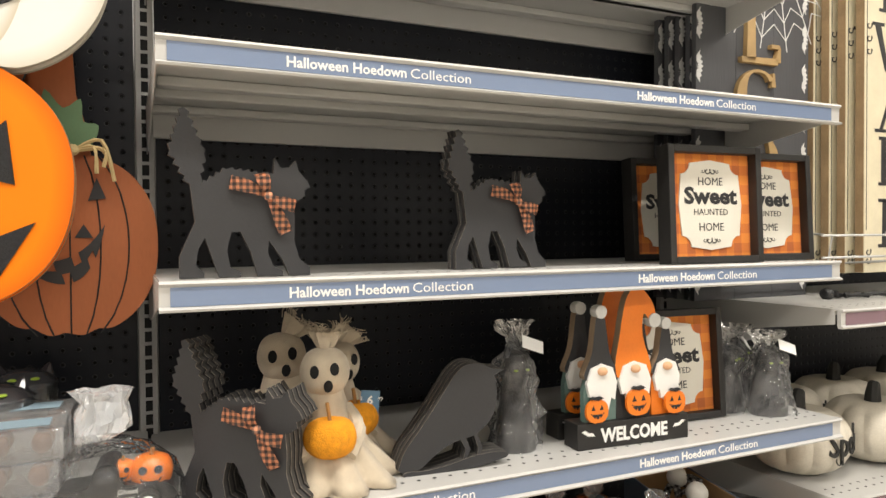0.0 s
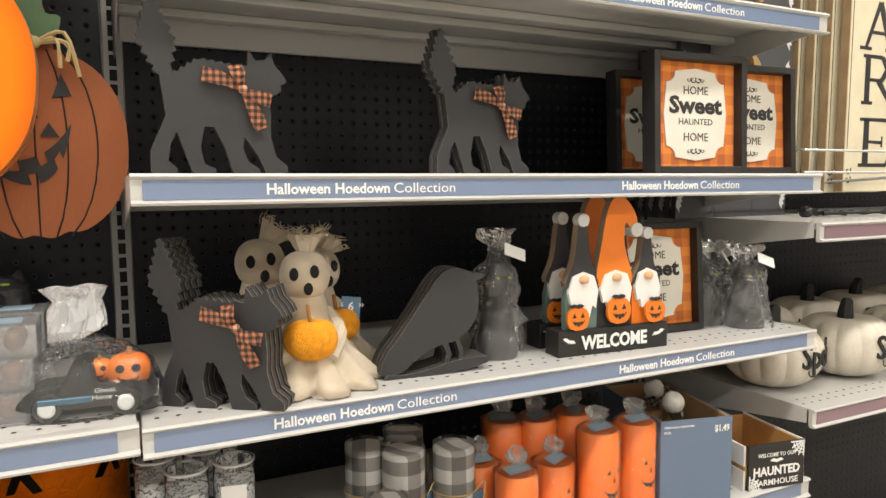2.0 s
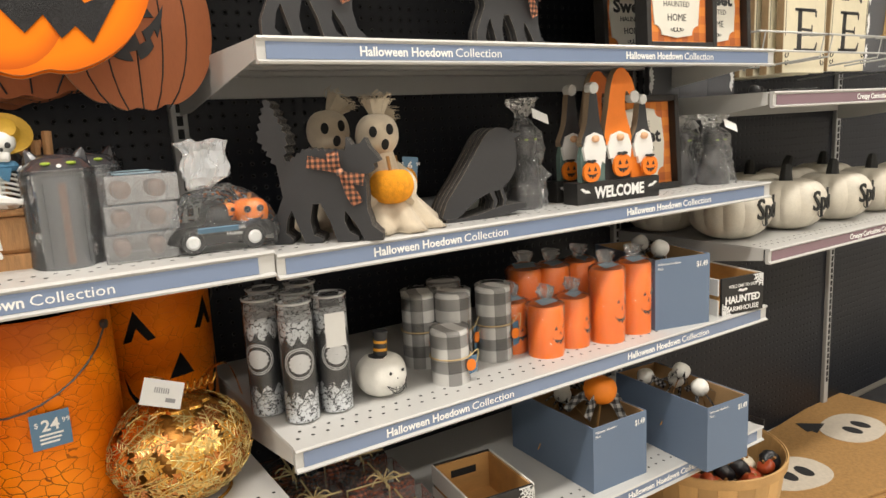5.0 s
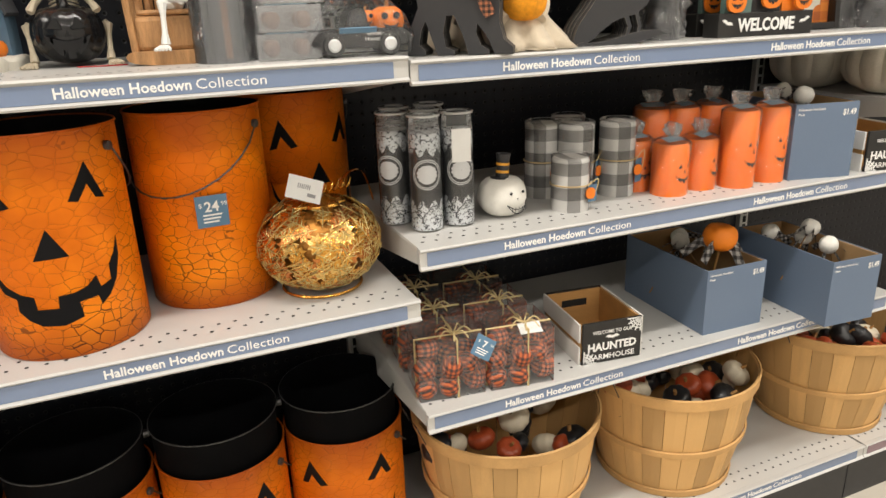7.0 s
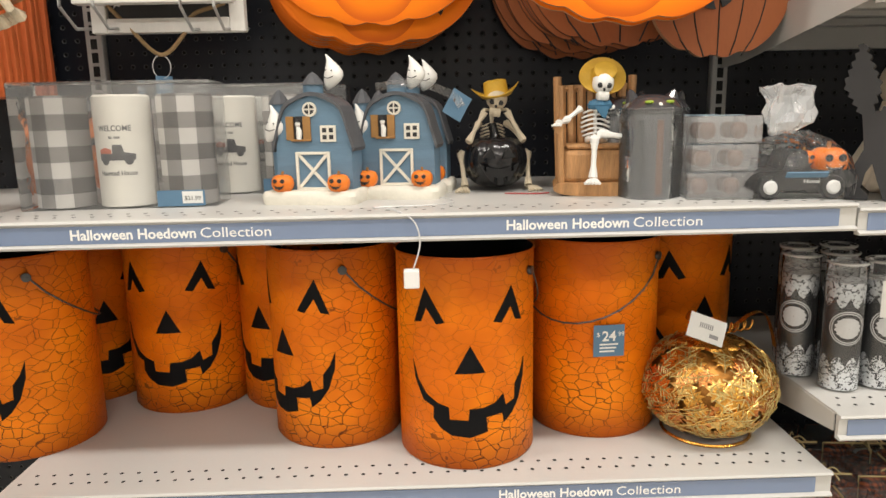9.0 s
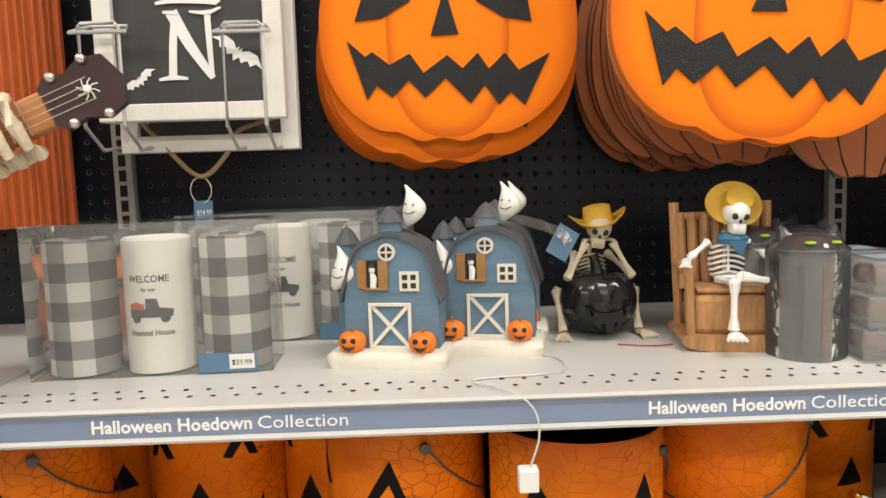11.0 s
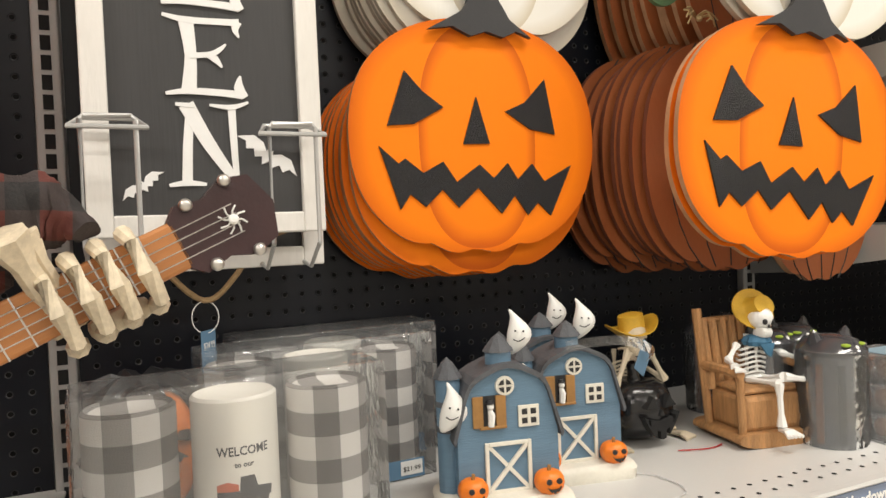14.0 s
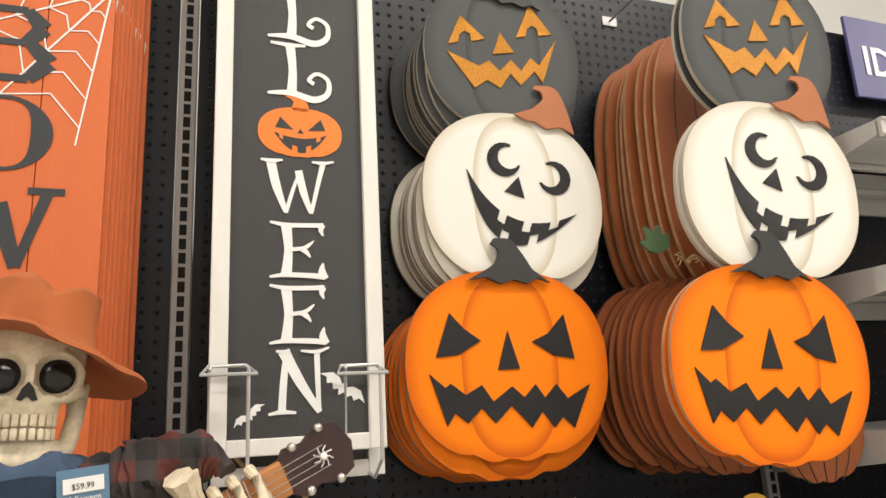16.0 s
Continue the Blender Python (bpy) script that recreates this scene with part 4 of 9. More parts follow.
def pumpkin_can(m, face=0.0, handle=0.5, drop=True):
    """A tall tin bucket with a crazed orange coat and a cut-out grin."""
    R, H = 0.108, 0.325
    th = thing("pumpkin_can", m, "tall orange crackled metal can with black jack-o-lantern face", "metal can", "pumpkin cans")
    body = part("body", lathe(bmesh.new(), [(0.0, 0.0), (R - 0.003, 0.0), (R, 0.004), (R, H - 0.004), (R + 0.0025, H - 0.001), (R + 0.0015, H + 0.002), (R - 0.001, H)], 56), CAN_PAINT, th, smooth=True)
    part("lining", lathe(bmesh.new(), [(R - 0.0012, H), (R - 0.0025, H - 0.01), (R - 0.0025, 0.006), (0, 0.006)], 48), BLACK_TIN, th, "black inside", smooth=True)
    for sx in (-1, 1):
        v = [(0.0, 0.0), (0.031, -0.051), (0.018, -0.054), (0.0015, -0.031), (-0.008, -0.053), (-0.022, -0.056)]
        bm = wrap(plate(bmesh.new(), [(-sx * x - sx * -0.067, z + 0.281) for x, z in v], -0.0008, 0), R)
        part("eye", bm, BLACK_TIN, body, "black painted eye", at=Matrix.Rotation(face, 4, "Z"))
    bm = wrap(plate(bmesh.new(), [(-0.022, 0.153), (0.023, 0.154), (0.001, 0.196)], -0.0008, 0), R)
    part("nose", bm, BLACK_TIN, body, at=Matrix.Rotation(face, 4, "Z"))
    upper = [(-0.094, 0.165), (-0.084, 0.137), (-0.068, 0.116), (-0.05, 0.105), (-0.032, 0.1), (-0.031, 0.081), (-0.003, 0.08), (-0.001, 0.098), (0.02, 0.099), (0.038, 0.105), (0.052, 0.117), (0.056, 0.098), (0.073, 0.104), (0.074, 0.127), (0.086, 0.143), (0.095, 0.165)]
    lower = [(0.093, 0.136), (0.082, 0.103), (0.068, 0.083), (0.053, 0.071), (0.05, 0.087), (0.024, 0.084), (0.026, 0.061), (0.0, 0.053), (-0.028, 0.056), (-0.045, 0.066), (-0.057, 0.08), (-0.056, 0.098), (-0.074, 0.106), (-0.09, 0.138)]
    bm = wrap(plate(bmesh.new(), upper + lower, -0.0008, 0), R, cuts=18)
    part("mouth", bm, BLACK_TIN, body, "black toothy painted mouth", at=Matrix.Rotation(face, 4, "Z"))
    for s in (-1, 1):
        part("ear", lathe(bmesh.new(), [(0, -0.004), (0.007, -0.003), (0.007, 0.003), (0, 0.004)], 10), DARK_WIRE, th, at=Matrix.Rotation(handle, 4, "Z") @ pose(s * (R + 0.004), 0, H - 0.03, 0, 90, 0))
    pts = []
    for i in range(17):
        a = math.pi * i / 16
        sag = math.sin(a)
        pts.append(((R + 0.006) * math.cos(a), -(R + 0.006) * math.sin(a) - 0.002, H - 0.03 - 0.1 * sag ** 0.8 if drop else H - 0.03 + 0.02 * sag))
    part("bail_handle", tube(bmesh.new(), pts, 0.0017, 6), DARK_WIRE, th, "thin wire bail", smooth=True, at=Matrix.Rotation(handle, 4, "Z"))
    return th


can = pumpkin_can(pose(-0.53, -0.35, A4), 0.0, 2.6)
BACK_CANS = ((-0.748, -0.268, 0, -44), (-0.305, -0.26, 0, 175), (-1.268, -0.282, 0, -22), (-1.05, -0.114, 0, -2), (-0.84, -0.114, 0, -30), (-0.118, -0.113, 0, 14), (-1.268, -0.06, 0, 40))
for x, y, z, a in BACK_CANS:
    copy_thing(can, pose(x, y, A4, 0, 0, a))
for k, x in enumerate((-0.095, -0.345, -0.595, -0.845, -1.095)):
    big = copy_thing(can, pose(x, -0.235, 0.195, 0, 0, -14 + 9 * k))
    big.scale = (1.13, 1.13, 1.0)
    th = thing("nested_can", pose(x - 0.004, -0.235, 0.29), "black-lined metal can nested inside an orange can", "metal can", "nested cans")
    part("body", lathe(bmesh.new(), [(0, 0), (0.1, 0), (0.106, 0.006), (0.1185, 0.3), (0.1215, 0.304), (0.1185, 0.306), (0.115, 0.3), (0.102, 0.01), (0, 0.01)], 48), TIN_IN_SHADE, th, smooth=True)
    part("rim_wire", tube(bmesh.new(), [(0.1205 * math.cos(q), 0.1205 * math.sin(q), 0.304) for q in [2 * math.pi * i / 40 for i in range(41)]], 0.0013, 5), DARK_WIRE, th, "thin bright rim")
    for sx in (-1, 1):
        part("ear", lathe(bmesh.new(), [(0, -0.004), (0.008, -0.003), (0.008, 0.003), (0, 0.004)], 10), DARK_WIRE, th, at=pose(sx * 0.1235, 0, 0.288, 0, 90, 0))


def price_tag(m, w, h, group="price tags", label="small blue hang tag with white print", price=None):
    th = thing("hang_tag", m, label, "price tag", group)
    part("card", slab(-w / 2, w / 2, -0.0006, 0, -h, 0), TAG_BLUE, th)
    if price:
        dollars, cents = price[1:].split(".")
        big = join(words(dollars, h * 0.44, None, 0.0002, "CENTER", 0.0005), words("$", h * 0.2, None, 0.0002, "RIGHT"), pose(-h * 0.28, 0, h * 0.14))
        part("price", join(big, words(cents, h * 0.2, None, 0.0002, "LEFT"), pose(h * 0.28, 0, h * 0.14)), WHITE_INK, th, at=pose(0, -0.0012, -h * 0.5))
    for k in range(3 if price else 1):
        z = h * (0.64 + 0.11 * k) if price else h * 0.88
        part("print_bar", slab(-w * 0.3, w * 0.3 * (1 - 0.2 * k), -0.0011, -0.0007, -z, -z + h * 0.05), WHITE_INK, th)
    return th


price_tag(pose(-0.304, -0.372, 1.052, 0, 0, 4), 0.05, 0.052, price="$24.99", label="blue card tag with price hung on the can")

# gold wire pumpkin
SOFT_GREY = surface("grey_print", (0.3, 0.3, 0.31), 0.6, bumps=0)
GOLD = surface("gold_foil", (0.74, 0.38, 0.075), 0.26, metal=0.9, vary=0.45, scale=60, fine=300, bumps=0.5)
GOLD_PALE = surface("pale_gold_wire", (0.78, 0.5, 0.16), 0.25, metal=0.9, vary=0.2)
GOLD_DEEP = surface("amber_core", (0.5, 0.22, 0.04), 0.42, metal=0.6, vary=0.7, scale=50, bumps=0.6)
COPPER = surface("copper_foil", (0.62, 0.24, 0.07), 0.25, metal=0.9, vary=0.4, scale=60, bumps=0.4)
SAGE_GOLD = surface("greenish_gold", (0.6, 0.5, 0.22), 0.35, metal=0.8, vary=0.2)


def maple_leaf(k):
    """A five-lobed leaf outline about the origin."""
    half = [(0.0, 1.0), (0.14, 0.72), (0.34, 0.82), (0.3, 0.48), (0.72, 0.5), (0.56, 0.24), (0.9, 0.02), (0.5, -0.08), (0.56, -0.42), (0.22, -0.3), (0.06, -0.62)]
    return [(x * k, z * k) for x, z in half] + [(-x * k, z * k) for x, z in half[:0:-1]]


def gold_pumpkin(m):
    th = thing("gold_pumpkin", m, "openwork gold foil pumpkin of metal leaves with curled stem", "ornament")
    part("core", lathe(bmesh.new(), globe(0.09, 0.15, 16, 0.012), 48, at=(0, 0, 0.003), lobes=8, depth=0.06), GOLD_DEEP, th, "dark amber inside", smooth=True)
    rnd = random.Random(4)

    def skin(u, a, r=0.1):
        c = math.sqrt(max(1 - u * u, 0)) ** 0.75
        return Vector((r * c * math.cos(a), r * c * math.sin(a), 0.08 + 0.074 * u))

    for i in range(170):
        u = -0.88 + 1.78 * (i + 0.5) / 170
        a = i * 2.39996 + rnd.uniform(-0.2, 0.2)
        o = skin(u, a)
        n = Vector((o.x, o.y, (o.z - 0.08) * 1.5)).normalized()
        q = Matrix.Translation(o) @ n.to_track_quat("-Y", "Z").to_matrix().to_4x4() @ Matrix.Rotation(rnd.uniform(-2.6, 2.6), 4, "Y")
        k = rnd.uniform(0.018, 0.028)
        bm = plate(bmesh.new(), maple_leaf(k), -0.0005, 0)
        for v in bm.verts:
            d = math.hypot(v.co.x, v.co.z)
            v.co.y += 4.6 * d * d
        leaf = part("leaf", bm, (GOLD, GOLD_PALE, COPPER, GOLD)[i % 4], th, "thin embossed metal leaf" if i % 4 != 2 else "copper metal leaf", at=q @ Matrix.Rotation(rnd.uniform(-0.15, 0.15), 4, "X"))
        bm = tube(bmesh.new(), [(0, -0.001 + 4.6 * z * z, z) for z in (-0.9 * k, -0.3 * k, 0.3 * k, 0.9 * k)], 0.0009, 5)
        for sx in (-1, 1):
            for z0 in (-0.3, 0.1, 0.4):
                tube(bm, [(0, -0.001, z0 * k), (sx * 0.45 * k, -0.0008 + 4.6 * (0.45 * k) ** 2, (z0 + 0.3) * k)], 0.0006, 4)
        part("vein", bm, SAGE_GOLD, leaf, "greenish gold veins")
    for i in range(30):
        a, u0 = rnd.uniform(0, 6.28), rnd.uniform(-0.8, 0.4)
        pts = [tuple(skin(min(u0 + 0.11 * k, 0.95), a + 0.16 * k + 0.1 * math.sin(k + i), 0.1035)) for k in range(6)]
        part("vine", tube(bmesh.new(), pts, 0.0012, 5), GOLD_PALE, th, smooth=True)
    part("foot_ring", tube(bmesh.new(), [(0.066 * math.cos(q), 0.066 * math.sin(q), 0.004) for q in [2 * math.pi * k / 32 for k in range(33)]], 0.0025, 6), GOLD, th, smooth=True)
    part("collar", lathe(bmesh.new(), [(0.052, 0.148), (0.05, 0.152), (0.03, 0.156), (0.012, 0.166), (0.0, 0.168)], 36, lobes=9, depth=0.16), GOLD, th, "crimped gold collar", smooth=True)
    part("stem", tube(bmesh.new(), spline([(0, 0, 0.155), (-0.012, 0, 0.178), (-0.034, 0, 0.192)], 4, False), 0.0085, 10, [1.3 - 0.05 * i for i in range(9)]), GOLD, th, smooth=True)
    for sx, w, n in ((1, 0.0075, 40), (-1, 0.0065, 26)):
        pts = [(sx * (0.006 + 0.0013 * k) + 0.3 * w * math.cos(k * 0.8), -0.012 + w * math.sin(k * 0.8), 0.17 + w * math.cos(k * 0.8) + 0.0002 * k) for k in range(n)]
        part("tendril", tube(bmesh.new(), pts, 0.0015, 5), GOLD, th, "coiled gold wire", smooth=True)
    part("ribbon", ribbon_strip([(0.03, 0, 0.165), (0.058, -0.006, 0.192), (0.078, -0.01, 0.194), (0.088, -0.014, 0.17), (0.094, -0.016, 0.142)], 0.012), GOLD, th, "folded gold strip")
    return th


def ribbon_strip(points, w):
    """A strip of sheet metal bent along the points, lying across y."""
    bm = bmesh.new()
    line = spline(points, 5, False)
    rows = [[bm.verts.new((x, y - w / 2, z)), bm.verts.new((x, y + w / 2, z))] for x, y, z in line]
    for a, b in zip(rows, rows[1:]):
        bm.faces.new((a[0], a[1], b[1], b[0]))
    bmesh.ops.solidify(bm, geom=bm.faces[:], thickness=0.001)
    return bm


gp = gold_pumpkin(pose(-0.132, -0.345, A4))
gp.scale = (1.06, 1.06, 1.04)
th = thing("paper_tag", pose(-0.15, -0.385, 1.064, -28, 20, -8), "creased white paper price tag on the gold pumpkin", "price tag")
part("card", slab(-0.029, 0.029, -0.0006, 0, -0.04, 0, bevel=0.0001), CARD, th)
for k in range(7):
    part("bar", slab(-0.012 + 0.0032 * k, -0.0104 + 0.0032 * k, -0.0012, -0.0007, -0.02, -0.012), SOFT_GREY, th)
part("print_bar", slab(0.006, 0.02, -0.0012, -0.0007, -0.032, -0.026), SOFT_GREY, th)

# lighted barns
BARN = surface("blue_resin", (0.12, 0.21, 0.30), 0.6, vary=0.15, scale=40, bumps=0.3, stretch=(0.4, 0.4, 3))
ROOF = surface("slate_resin", (0.085, 0.09, 0.10), 0.7, vary=0.25, scale=60, bumps=0.4)
SNOW = surface("ivory_resin", (0.72, 0.69, 0.6), 0.6, vary=0.12, scale=50, bumps=0.2)
OCHRE = surface("ochre_resin", (0.33, 0.17, 0.05), 0.7, vary=0.25, scale=50)
GHOST = surface("white_resin", (0.8, 0.8, 0.77), 0.4, vary=0.05)
BONE = surface("bone_resin", (0.62, 0.54, 0.40), 0.6, vary=0.2, scale=60, bumps=0.3)


def ghost_bm(h):
    """A drop-shaped spook: narrow foot, plump middle, tip swept to one side."""
    prof = [(0.0, 0.0), (0.05, 0.015), (0.12, 0.08), (0.2, 0.2), (0.255, 0.33), (0.27, 0.45), (0.25, 0.57), (0.19, 0.69), (0.12, 0.8), (0.07, 0.89), (0.035, 0.97), (0, 1.0)]
    bm = lathe(bmesh.new(), [(r * h, z * h) for r, z in prof], 18, squash=0.8)
    for v in bm.verts:
        u = v.co.z / h
        v.co.x += 0.16 * h * math.sin(3.2 * u) - 0.35 * h * max(0.0, u - 0.55) ** 1.5
    return bm


def small_jack(parent, x, y, z, r):
    pk = part("pumpkin", lathe(bmesh.new(), globe(r, r * 1.7, 8, r * 0.15), 24, lobes=8, depth=0.1), ORANGE, parent, "orange jack-o-lantern", smooth=True, at=pose(x, y, z))
    for sx in (-1, 1):
        part("eye", lathe(bmesh.new(), [(0.2 * r, 0), (0.2 * r, 0.06 * r), (0, 0.06 * r)], 8), BLACK_INK, pk, at=pose(sx * 0.34 * r, -r * 0.9, r * 1.1, 90, 0, 0))
    part("mouth", plate(bmesh.new(), moved(tooth_grin(r * 0.95, r * 0.3, r * 0.26), 0, r * 0.45), -r * 1.0, -r * 0.86), BLACK_INK, pk)
    part("stem", tube(bmesh.new(), [(0, 0, r * 1.5), (0.05 * r, 0, r * 1.9)], r * 0.12, 6), OCHRE, pk)
    return pk


def rounded(w, d, r):
    """A rectangle with round corners, as an outline about the origin."""
    out = []
    for cx, cz, a0 in ((w - r, d - r, 0), (-w + r, d - r, 90), (-w + r, -d + r, 180), (w - r, -d + r, 270)):
        out += [(cx + r * math.cos(radians(a0 + 18 * k)), cz + r * math.sin(radians(a0 + 18 * k))) for k in range(6)]
    return out


def rough_block(w, d, h, r, seed):
    """A cast base: rounded corners, softened top edge, uneven skin."""
    bm = bmesh.new()
    rows = []
    for k, (q, z) in enumerate(((0.0, 0.0), (0.001, h * 0.6), (-0.001, h * 0.85), (-0.004, h), (-0.014, h * 1.03))):
        ring = []
        for x, y in rounded(w + q, d + q, r):
            n = noise.noise(Vector((x, y, z + seed)) * 70) * 0.0022
            ring.append(bm.verts.new((x * (1 + n / w), y * (1 + n / d), z + (n if k else 0))))
        rows.append(ring)
    n = len(rows[0])
    for a, b in zip(rows, rows[1:]):
        for i in range(n):
            bm.faces.new((a[i], a[(i + 1) % n], b[(i + 1) % n], b[i]))
    bm.faces.new(rows[-1])
    bm.faces.new(rows[0][::-1])
    return bm


def shingle_cone(r, h, rows=4):
    """A pointed tower roof in stepped courses."""
    prof = []
    for k in range(rows):
        u, v = k / rows, (k + 1) / rows
        prof += [(r * (1 - u) ** 0.8 + 0.0008, h * u), (r * (1 - v) ** 0.8 + 0.0014 if k < rows - 1 else 0.0, h * v)]
    return lathe(bmesh.new(), prof, 18, lobes=9, depth=0.05)


def barn(m):
    th = thing("haunted_barn", m, "blue resin barn figurine with white ghosts and pumpkins", "figurine", "barn figurines")
    part("base", rough_block(0.076, 0.043, 0.021, 0.012, 3.0), SNOW, th, "rough ivory base", smooth=True)
    W, Y0, Y1, CX = 0.061, -0.016, 0.038, 0.005
    gable = [(-W, 0.018), (W, 0.018), (W, 0.09), (W * 0.76, 0.149), (W * 0.4, 0.163), (0, 0.169), (-W * 0.4, 0.163), (-W * 0.76, 0.149), (-W, 0.09)]
    part("wall", plate(bmesh.new(), [(x + CX, z) for x, z in gable], Y0, Y1), BARN, th, "weathered blue walls")
    rim = spline([(-W - 0.006, 0.088), (-W * 0.95, 0.118), (-W * 0.76, 0.153), (-W * 0.4, 0.168), (0, 0.175), (W * 0.4, 0.168), (W * 0.76, 0.153), (W * 0.95, 0.118), (W + 0.006, 0.088)], 3, False)
    out = [(x + CX, z) for x, z in rim] + [(x * 0.965 + CX, z - 0.006) for x, z in rim[::-1]]
    part("roof", plate(bmesh.new(), out, Y0 - 0.006, Y1 + 0.004), ROOF, th, "dark slate gambrel roof")
    for x0, x1, z0, z1 in ((-0.028, -0.0235, 0.021, 0.082), (0.0235, 0.028, 0.021, 0.082), (-0.0235, 0.0235, 0.0775, 0.082), (-0.0235, 0.0235, 0.021, 0.0255)):
        part("door_trim", slab(x0, x1, Y0 - 0.004, Y0, z0, z1, bevel=0.0008), SNOW, th, "ivory trim", at=pose(CX - 0.0015, 0, 0))
    for q in (-1, 1):
        bm = bmesh.new()
        stroke(bm, (-0.0225 * q, 0.026), (0.0225 * q, 0.077), 0.0046, 0.0046, 0.0032 + 0.0005 * q)
        part("door_brace", bm, SNOW, th, at=pose(CX - 0.0015, Y0, 0))
    win = part("square_window", slab(-0.0127, 0.0127, Y0 - 0.0028, Y0, -0.0128, 0.0128, bevel=0.0007), SNOW, th, "ivory window", at=pose(CX + 0.025, 0, 0.11))
    for sx in (-1, 1):
        for sz in (-1, 1):
            part("pane", slab(sx * 0.0054 - 0.0034, sx * 0.0054 + 0.0034, Y0 - 0.0034, Y0 - 0.0029, sz * 0.0054 - 0.0034, sz * 0.0054 + 0.0034, bevel=0.0002), BLACK_INK, win)
    rw = part("round_window", lathe(bmesh.new(), [(0.0115, 0), (0.0112, 0.0034), (0, 0.0034)], 24), SNOW, th, "round ivory window", at=pose(CX - 0.003, Y0, 0.148, 90, 0, 0))
    for sx in (-1, 1):
        for sz in (-1, 1):
            part("pane", plate(bmesh.new(), [(sx * 0.0014, sz * 0.0014), (sx * 0.008, sz * 0.0014), (sx * 0.0056, sz * 0.0056), (sx * 0.0014, sz * 0.008)], -0.0006, 0), BLACK_INK, rw, at=pose(0, 0, 0.0036, -90, 0, 0))
    hay = part("hay_door", slab(-0.0075, 0.0075, Y0 - 0.001, Y0, -0.0185, 0.0185), BLACK_INK, th, "dark hay opening", at=pose(CX - 0.0225, 0, 0.119))
    for q in (-1, 1):
        part("shutter", slab(q * 0.0138 - 0.0062, q * 0.0138 + 0.0062, Y0 - 0.0035, Y0, -0.0185, 0.0185, bevel=0.0008), OCHRE, hay, "ochre shutter")
    part("hay_sill", slab(-0.012, 0.02, Y0 - 0.005, Y0, -0.0205, -0.017, bevel=0.0008), OCHRE, hay)
    body = tube(bmesh.new(), [(0.001, Y0 - 0.004, -0.017), (0.002, Y0 - 0.0045, -0.004), (0.0, Y0 - 0.004, 0.003)], 0.0038, 7, (1.0, 1.15, 0.7))
    join(body, lathe(bmesh.new(), globe(0.0042, 0.0085, 7), 10), pose(0.0005, Y0 - 0.005, 0.0025))
    part("skeleton", body, GHOST, hay, "tiny white skeleton leaning out", smooth=True)
    part("hat", lathe(bmesh.new(), [(0.0056, 0), (0.0056, 0.0008), (0.0034, 0.001), (0.003, 0.0042), (0, 0.0045)], 10), CHAR, hay, "tiny dark hat", at=pose(0.0, Y0 - 0.0045, 0.0095, -8, 0, 0))
    for x, y, z, r, h, c in ((CX - 0.003, 0.004, 0.155, 0.0155, 0.031, 0.021), (-0.0585, 0.012, 0.018, 0.0145, 0.139, 0.025)):
        part("silo", lathe(bmesh.new(), [(0, 0), (r, 0), (r, h), (0, h)], 24), BARN, th, "blue plank tower", smooth=True, at=pose(x, y, z))
        part("silo_roof", shingle_cone(r * 1.17, c), ROOF, th, "shingled cone roof", at=pose(x, y, z + h))
        if h > 0.1:
            for zb in (0.075, 0.105):
                part("silo_band", lathe(bmesh.new(), [(r, zb), (r + 0.0008, zb + 0.001), (r + 0.0008, zb + 0.006), (r, zb + 0.007)], 24), ROOF, th, "dark band", at=pose(x, y, z))
    for x, y, z, h, a in ((0.022, 0.014, 0.178, 0.056, 6), (-0.072, -0.01, 0.098, 0.059, 14)):
        g = part("ghost", ghost_bm(h), GHOST, th, "white ghost", smooth=True, at=pose(x, y, z, 0, a, 0))
        for q in (-1, 1):
            part("eye", lathe(bmesh.new(), globe(0.0013, 0.0028, 5), 6), BLACK_INK, g, at=pose(0.004 + q * 0.005, -0.228 * h, h * 0.52))
        part("smile", tube(bmesh.new(), spline([(-0.003, -0.226 * h, h * 0.36), (0.004, -0.236 * h, h * 0.325), (0.012, -0.2 * h, h * 0.4)], 4, False), 0.0007, 4), BLACK_INK, g, "thin black smile")
    small_jack(th, -0.0435, -0.03, 0.0185, 0.0178)
    small_jack(th, 0.0475, -0.03, 0.0185, 0.0178)
    return th


b1 = barn(pose(-0.757, -0.34, A3, 0, 0, -11))
b1.scale = (0.97, 0.97, 0.95)
copy_thing(b1, pose(-0.633, -0.295, A3, 0, 0, -11))
copy_thing(b1, pose(-0.612, -0.2, A3, 0, 0, -9))
th = thing("security_cable", pose(0, 0, 0), "thin clear security cable looped over the shelf edge", "cable")
CABLE = surface("clear_cable", (0.6, 0.6, 0.6), 0.3, vary=0.1)
part("cable", tube(bmesh.new(), spline([(-0.58, -0.33, A3 + 0.002), (-0.55, -0.36, A3 + 0.002), (-0.56, -0.42, A3 + 0.002), (-0.66, -0.44, A3 + 0.002), (-0.63, -0.485, A3 + 0.004), (-0.604, -0.503, A3 - 0.01), (-0.597, -0.504, A3 - 0.04), (-0.607, -0.503, A3 - 0.075)], 5, False), 0.0011, 5), CABLE, th)
part("lock_tab", slab(-0.62, -0.599, -0.512, -0.495, A3 - 0.1, A3 - 0.075, bevel=0.002), CARD, th, "white lock tab")
th = thing("red_wire", pose(0, 0, 0), "thin red wire lying on the shelf", "wire")
part("wire", tube(bmesh.new(), spline([(-0.46, -0.3, A3 + 0.002), (-0.42, -0.315, A3 + 0.002), (-0.39, -0.31, A3 + 0.002)], 5, False), 0.001, 5), surface("red_wire", (0.4, 0.02, 0.02), 0.5), th)


